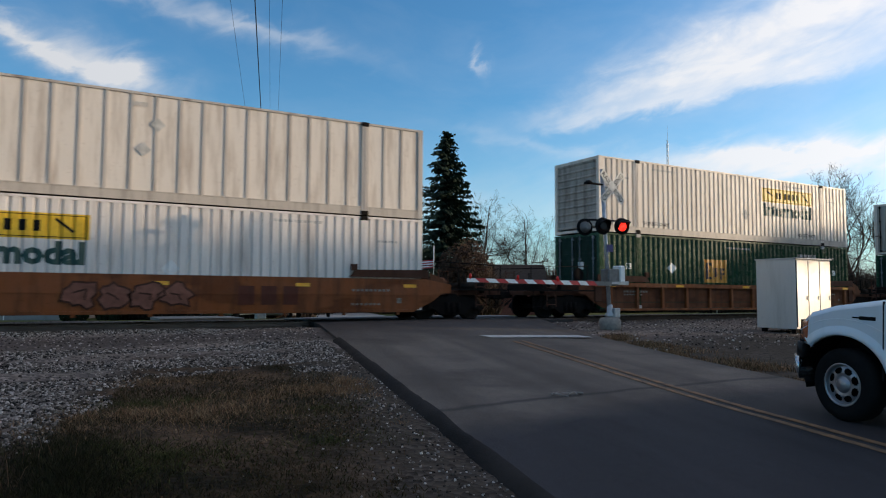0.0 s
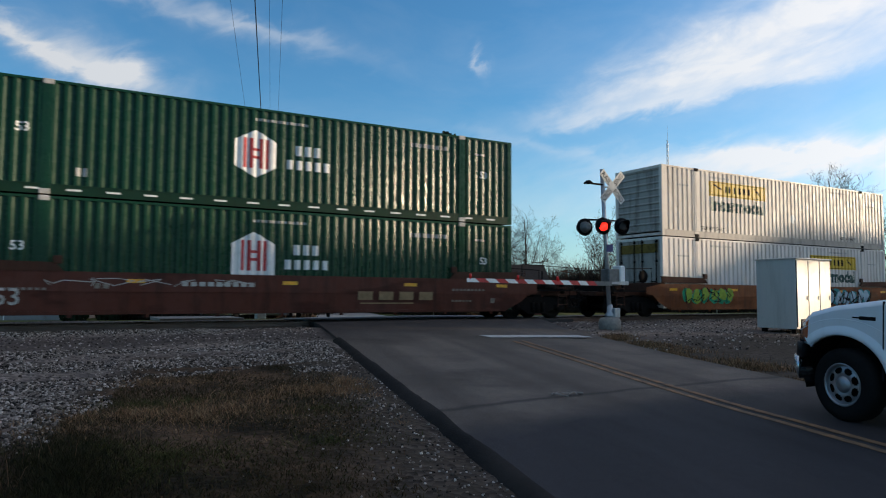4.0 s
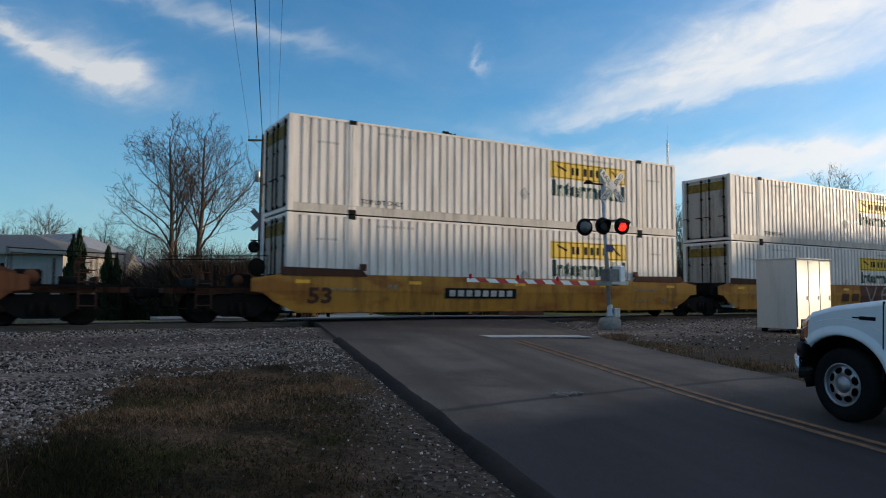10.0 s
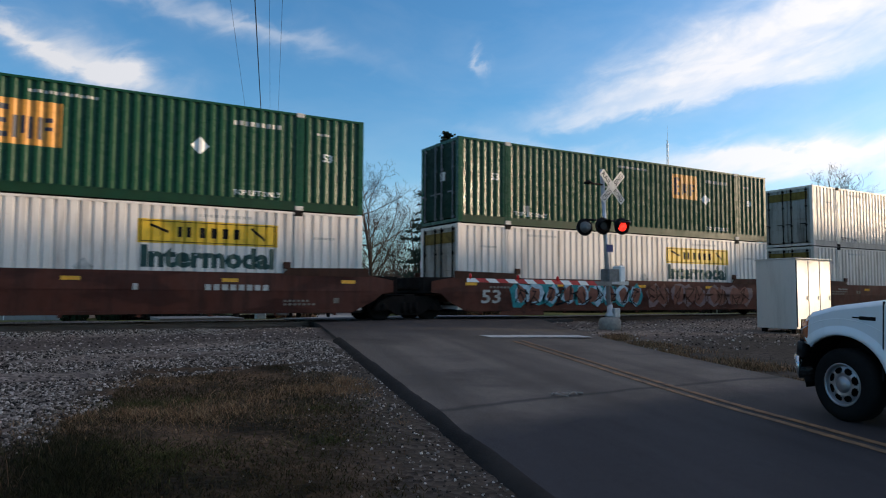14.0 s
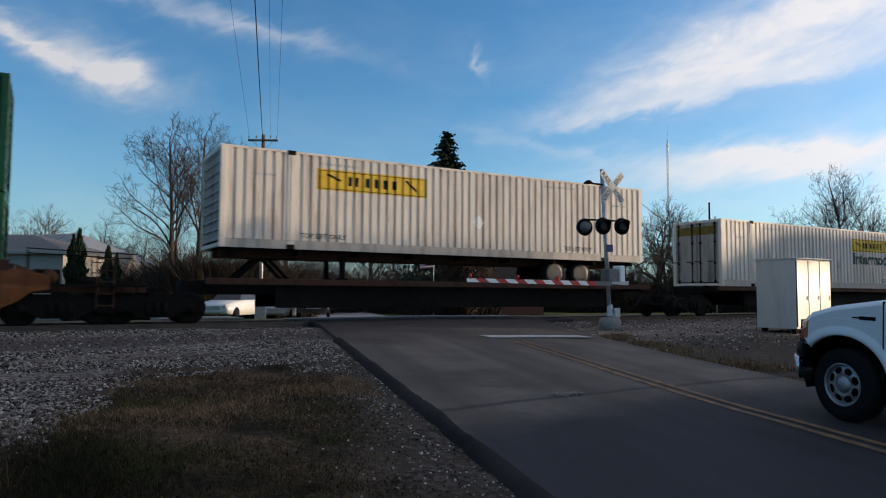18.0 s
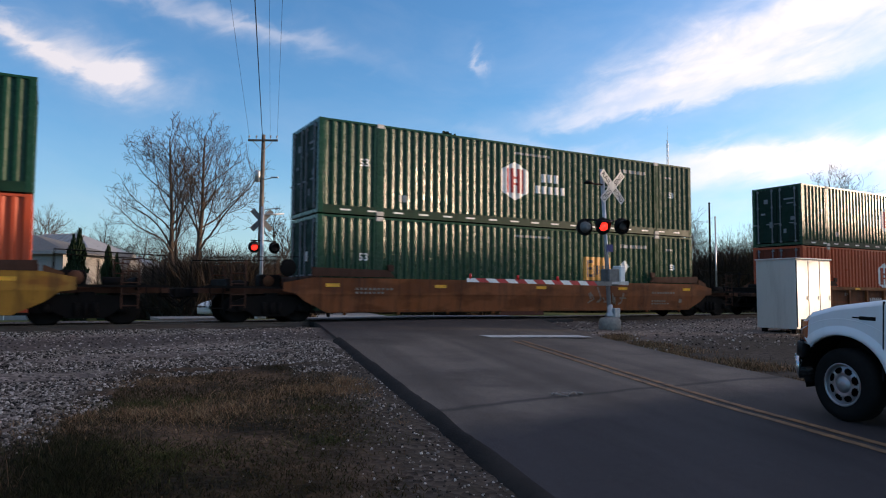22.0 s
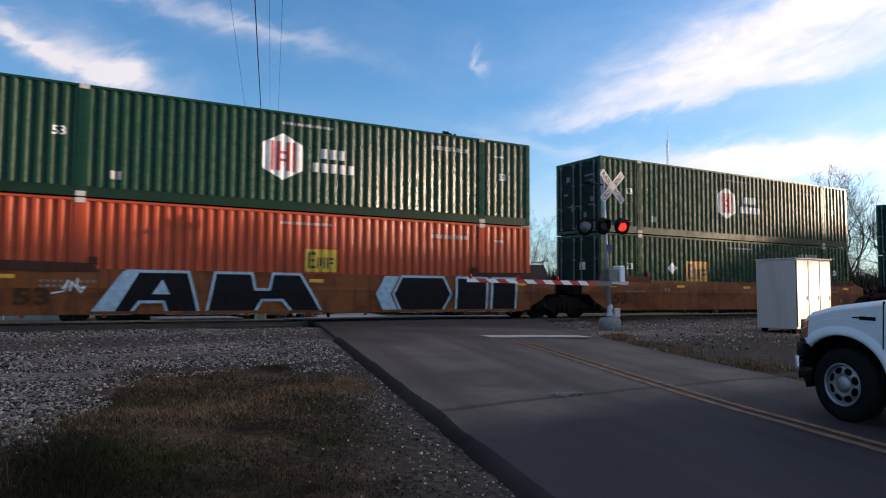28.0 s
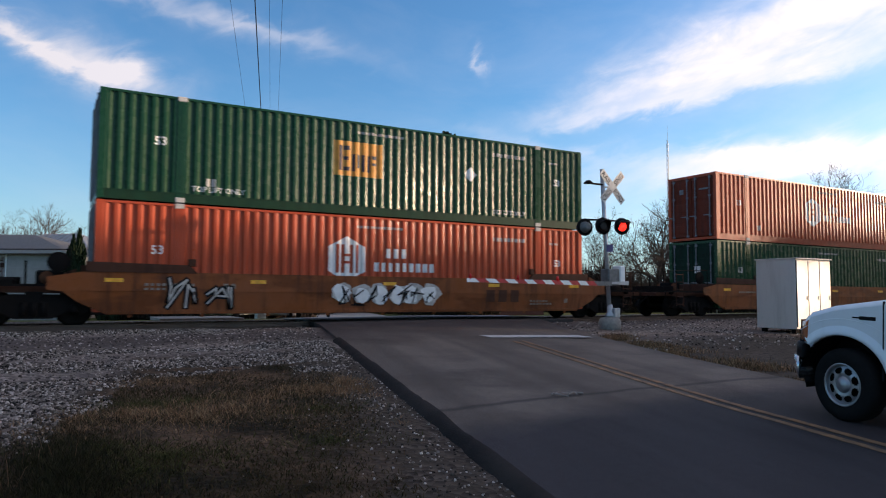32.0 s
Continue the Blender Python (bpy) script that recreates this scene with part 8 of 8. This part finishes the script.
def hip_house(m, w, d, eave, ridge, walls, roof, label, bays=0, gable=False):
    t = thing("house", m, label, "house")
    bm = bmesh.new()
    box(bm, 0, w, 0, d, -0.6, eave)
    part("house_body", bm, M[walls], t)
    bm = bmesh.new()
    o = 0.45
    i = 0.0 if gable else min(w, d) / 2
    lo = [bm.verts.new(p) for p in ((-o, -o, eave - 0.1), (w + o, -o, eave - 0.1), (w + o, d + o, eave - 0.1), (-o, d + o, eave - 0.1))]
    mid = [bm.verts.new(p) for p in ((-o, -o, eave + 0.05), (w + o, -o, eave + 0.05), (w + o, d + o, eave + 0.05), (-o, d + o, eave + 0.05))]
    r0, r1 = bm.verts.new((i if not gable else -o, d / 2, ridge)), bm.verts.new((w - i if not gable else w + o, d / 2, ridge))
    bm.faces.new(lo[::-1])
    for k in range(4):
        bm.faces.new((lo[k], lo[(k + 1) % 4], mid[(k + 1) % 4], mid[k]))
    bm.faces.new((mid[0], mid[1], r1, r0))
    bm.faces.new((mid[1], mid[2], r1))
    bm.faces.new((mid[2], mid[3], r0, r1))
    bm.faces.new((mid[3], mid[0], r0))
    part("roof", bm, M[roof], t)
    bm = bmesh.new()
    box(bm, -o - 0.02, w + o + 0.02, -o - 0.05, -o + 0.0, eave - 0.14, eave + 0.07)
    part("gutter", bm, M["siding"], t)
    for k in range(bays):
        a = w - 0.5 - (k + 1) * 3.1
        if a < 0.2:
            break
        bm = bmesh.new()
        box(bm, a, a + 2.6, -0.06, -0.003, -0.55, eave - 0.55, 0.01)
        g = part("garage_door", bm, M["siding"], t)
        for r in range(4):
            bm = bmesh.new()
            box(bm, a + 0.06, a + 2.54, -0.075, -0.06, -0.45 + r * (eave / 4.6), -0.45 + r * (eave / 4.6) + eave / 4.6 - 0.06, 0.008)
            part("panel", bm, M["siding"], g)
        bm = bmesh.new()
        box(bm, a - 0.33, a - 0.19, -0.2, -0.003, eave - 1.0, eave - 0.72, 0.02)
        part("wall_lamp", bm, M["black"], t)
        bm = bmesh.new()
        box(bm, a - 0.06, a - 0.002, -0.09, -0.003, -0.55, eave - 0.15)
        part("trim_post", bm, M["signwhite"], t)
    return t


def houses():
    yaw = math.degrees(math.atan2(RIGHT.y, RIGHT.x))
    base = Vector((1.0, 31.4, 0)) - RIGHT * 15
    hip_house(pose(base.x, base.y, -0.4, 0, 0, yaw), 15, 9, 3.85, 5.35, "siding", "shingle", "low pale house with a grey hip roof and garage doors", 4)
    base = Vector((2.2, 40.0, 0)) - RIGHT * 9
    t = hip_house(pose(base.x, base.y, -0.4, 0, 0, yaw - 8), 11, 8, 3.6, 6.0, "siding", "metal_roof", "pale house with a ribbed grey metal roof", 0)
    bm = bmesh.new()
    for k in range(22):
        x = 0.4 + k * 0.5
        tube(bm, (x, -0.45, 3.68), (min(7, max(4, x)), 4, 6.03), 0.03, None, 4)
    part("roof_seams", bm, M["metal_roof"], t)
    base = Vector(EYE) + AHEAD * 62 + RIGHT * ((875 - 784) / 1229 * 62)
    hip_house(pose(base.x, base.y, -0.5, 0, 0, yaw), 4.4, 6, 2.6, 4.2, "brick", "bark2", "small red brick outbuilding with a dark roof", 0, True)
    base = Vector(EYE) + AHEAD * 50 + RIGHT * ((150 - 784) / 1229 * 50)
    hip_house(pose(base.x, base.y, -0.4, 0, 0, yaw + 10), 2.4, 4, 2.6, 4.3, "siding", "shingle", "small pale shed with a dark roof", 0, True)


houses()


def parked_car(m, paint, label, lamps="dec_grey"):
    """A small saloon standing nose out: rounded body, glasshouse, wheels and lamps."""
    t = thing("parked_car", m, label, "car")
    bm = bmesh.new()
    rows = []
    for y, hw, lo, hi in ((-2.15, 0.72, 0.42, 0.66), (-2.05, 0.82, 0.30, 0.78), (-1.3, 0.88, 0.24, 0.90), (-0.6, 0.89, 0.22, 0.96), (1.1, 0.89, 0.22, 0.98), (1.9, 0.86, 0.28, 0.98), (2.15, 0.76, 0.40, 0.86)):
        rows.append([bm.verts.new((x * hw, y, z)) for x, z in ((-0.94, lo), (-1.0, (lo + hi) / 2), (-0.93, hi - 0.06), (-0.80, hi), (0.80, hi), (0.93, hi - 0.06), (1.0, (lo + hi) / 2), (0.94, lo))])
    for a, b in zip(rows, rows[1:]):
        for k in range(8):
            bm.faces.new((a[k], a[(k + 1) % 8], b[(k + 1) % 8], b[k])).smooth = True
    bm.faces.new(rows[0])
    bm.faces.new(rows[-1][::-1])
    bmesh.ops.recalc_face_normals(bm, faces=bm.faces)
    part("body", bm, paint, t)
    bm = bmesh.new()
    lo = [bm.verts.new(p) for p in ((-0.74, -0.75, 0.93), (0.74, -0.75, 0.93), (0.74, 1.55, 0.96), (-0.74, 1.55, 0.96))]
    hi = [bm.verts.new(p) for p in ((-0.56, -0.10, 1.40), (0.56, -0.10, 1.40), (0.56, 0.95, 1.40), (-0.56, 0.95, 1.40))]
    for k in range(4):
        bm.faces.new((lo[k], lo[(k + 1) % 4], hi[(k + 1) % 4], hi[k]))
    part("glasshouse", bm, M["car_glass"], t)
    bm = bmesh.new()
    box(bm, -0.58, 0.58, -0.14, 0.98, 1.395, 1.45, 0.02)
    part("roof", bm, paint, t)
    for x in (-0.80, 0.80):
        for y in (-1.35, 1.3):
            bm = bmesh.new()
            lathe(bm, [(0.001, -0.10), (0.20, -0.10), (0.30, -0.08), (0.315, 0.0), (0.30, 0.08), (0.001, 0.10)], "x", 16, (x, y, 0.315))
            part("wheel", bm, M["rubber"], t)
    for x in (-0.62, 0.62):
        bm = bmesh.new()
        lathe(bm, [(0.001, -0.05), (0.05, -0.045), (0.085, -0.02), (0.09, 0.02)], "y", 14, (x, -2.15, 0.66))
        part("headlamp", bm, M[lamps], t)
    bm = bmesh.new()
    for k in range(3):
        box(bm, -0.38, 0.38, -2.19, -2.12, 0.52 + 0.06 * k, 0.545 + 0.06 * k)
    part("grille", bm, M["galv"], t)


def parked_cars():
    M["car_glass"] = plain("dark_car_glass", (0.012, 0.013, 0.015), 0.08, 0, 0.1)
    M["car_white"] = plain("white_car_body", (0.72, 0.71, 0.69), 0.3, 0, 0.06)
    M["car_silver"] = plain("silver_car_body", (0.48, 0.47, 0.45), 0.3, 0.3, 0.06)
    for px_x, d, mat, lab, yaw in ((413, 35.0, "car_white", "white saloon car parked beyond the track", -38), (500, 41.0, "car_silver", "silver saloon car parked beyond the track", -30)):
        p = Vector(EYE) + AHEAD * d + RIGHT * ((px_x - 784) / 1229 * d)
        parked_car(pose(p.x, p.y, ground_height(p.x, p.y) + 0.01, 0, 0, yaw), M[mat], lab)
    # it waits on the road at the lowered far gate, headlamps on
    M["car_dark"] = plain("dark_car_body", (0.012, 0.013, 0.016), 0.25, 0, 0.1)
    m, nt, b, N, Lk = material("lit_headlamp")
    b.inputs["Base Color"].default_value = (0.8, 0.8, 0.78, 1)
    b.inputs["Emission Color"].default_value = (1.0, 0.95, 0.85, 1)
    b.inputs["Emission Strength"].default_value = 6.0
    M["lit_headlamp"] = m
    parked_car(pose(13.1, 17.6, level(17.6) + 0.02, 0, 0, -20), M["car_dark"], "dark saloon car with lit headlamps waiting on the road", "lit_headlamp")


parked_cars()


def flag_pole():
    p = Vector(EYE) + AHEAD * 60 + RIGHT * ((768 - 784) / 1229 * 60)
    t = thing("flagpole", at(p.x, p.y), "white flagpole with a small striped flag", "flagpole")
    bm = bmesh.new()
    tube(bm, (0, 0, 0), (0, 0, 6.0), 0.05, 0.035, 8)
    part("pole", bm, M["signwhite"], t)
    for k in range(7):
        bm = bmesh.new()
        n = 6
        ring = []
        for i in range(n + 1):
            q = RIGHT * (-1.2 * i / n) + AHEAD * (0.10 * math.sin(i * 1.2))
            ring.append([bm.verts.new((q.x, q.y, z - 0.12 * i / n)) for z in (4.1 + k * 0.1, 4.2 + k * 0.1)])
        for a, b in zip(ring, ring[1:]):
            bm.faces.new((a[0], b[0], b[1], a[1]))
        part("stripe", bm, M["signred"] if k % 2 == 0 else M["signwhite"], t)


flag_pole()


def far_paving():
    bm = bmesh.new()
    box(bm, 3.4, 6.2, 5.2, 7.6, -0.3, -0.02, 0.01)
    tagged(part("pavement", bm, M["concrete"], None), "pale concrete apron on the far side of the track", "pavement", kind="structure")


far_paving()

# unseen plain buildings added sunward, behind the truck, to keep sun off the ground


def sunward():
    for x0, x1, ridge in SHADERS:
        hip_house(pose(x0, -47, -0.8), x1 - x0, 7.0, ridge - 1.6, ridge + 0.8, "brick", "shingle", "plain long brick building beside the road", 0, True)
    # unseen block over the gap, added so the sunbeam stops at the cabinet
    t = thing("footbridge", pose(102.6, -45, 16.0), "plain enclosed footbridge between two brick buildings", "footbridge")
    bm = bmesh.new()
    box(bm, 0, 21.6, 0, 2.6, 0, 2.2, 0.05)
    part("gallery", bm, M["brick"], t)
    bm = bmesh.new()
    slab(bm, [(0, 2.2), (21.6, 2.2), (21.6, 2.4), (0, 2.4)], -0.2, 2.8)
    part("gallery_roof", bm, M["shingle"], t)
    # unseen pole, added to cast a narrow shadow on the passing train
    t = thing("utility_pole", pose(42.2, -14.4, -0.6), "weathered wooden pole beside the plain building", "utility pole")
    bm = bmesh.new()
    tube(bm, (0, 0, -0.3), (0, 0, 9.0), 0.16, 0.12, 10)
    part("pole", bm, M["pole_wood"], t)


SHADERS = [(50, 102.2, 18.1), (124.5, 141.5, 18.1), (142, 206, 20.6)]
sunward()


def gone(t):
    """Metres that the train has run since the clip's start."""
    s = t / 32.0
    return 595.18 * s - 21.62 * s * s


def motions():
    for ob in CARS + CONTAINERS:
        m0 = ob.matrix_basis.copy()
        walk(ob, [(t, Matrix.Translation((gone(t), 0, 0)) @ m0) for t in range(0, 33, 2)])
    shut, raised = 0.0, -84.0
    for flap, phase in FLASH_COVERS:
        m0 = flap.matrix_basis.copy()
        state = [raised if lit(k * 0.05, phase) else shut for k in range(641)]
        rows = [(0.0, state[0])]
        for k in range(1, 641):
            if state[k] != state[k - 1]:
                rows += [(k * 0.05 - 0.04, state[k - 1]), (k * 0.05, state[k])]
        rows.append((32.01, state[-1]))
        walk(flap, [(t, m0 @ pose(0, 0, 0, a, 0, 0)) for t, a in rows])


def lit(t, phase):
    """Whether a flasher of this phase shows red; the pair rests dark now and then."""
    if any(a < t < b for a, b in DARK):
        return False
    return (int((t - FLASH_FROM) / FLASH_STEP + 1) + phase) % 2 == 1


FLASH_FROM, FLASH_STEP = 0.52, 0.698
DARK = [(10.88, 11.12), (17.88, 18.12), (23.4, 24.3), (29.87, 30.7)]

motions()
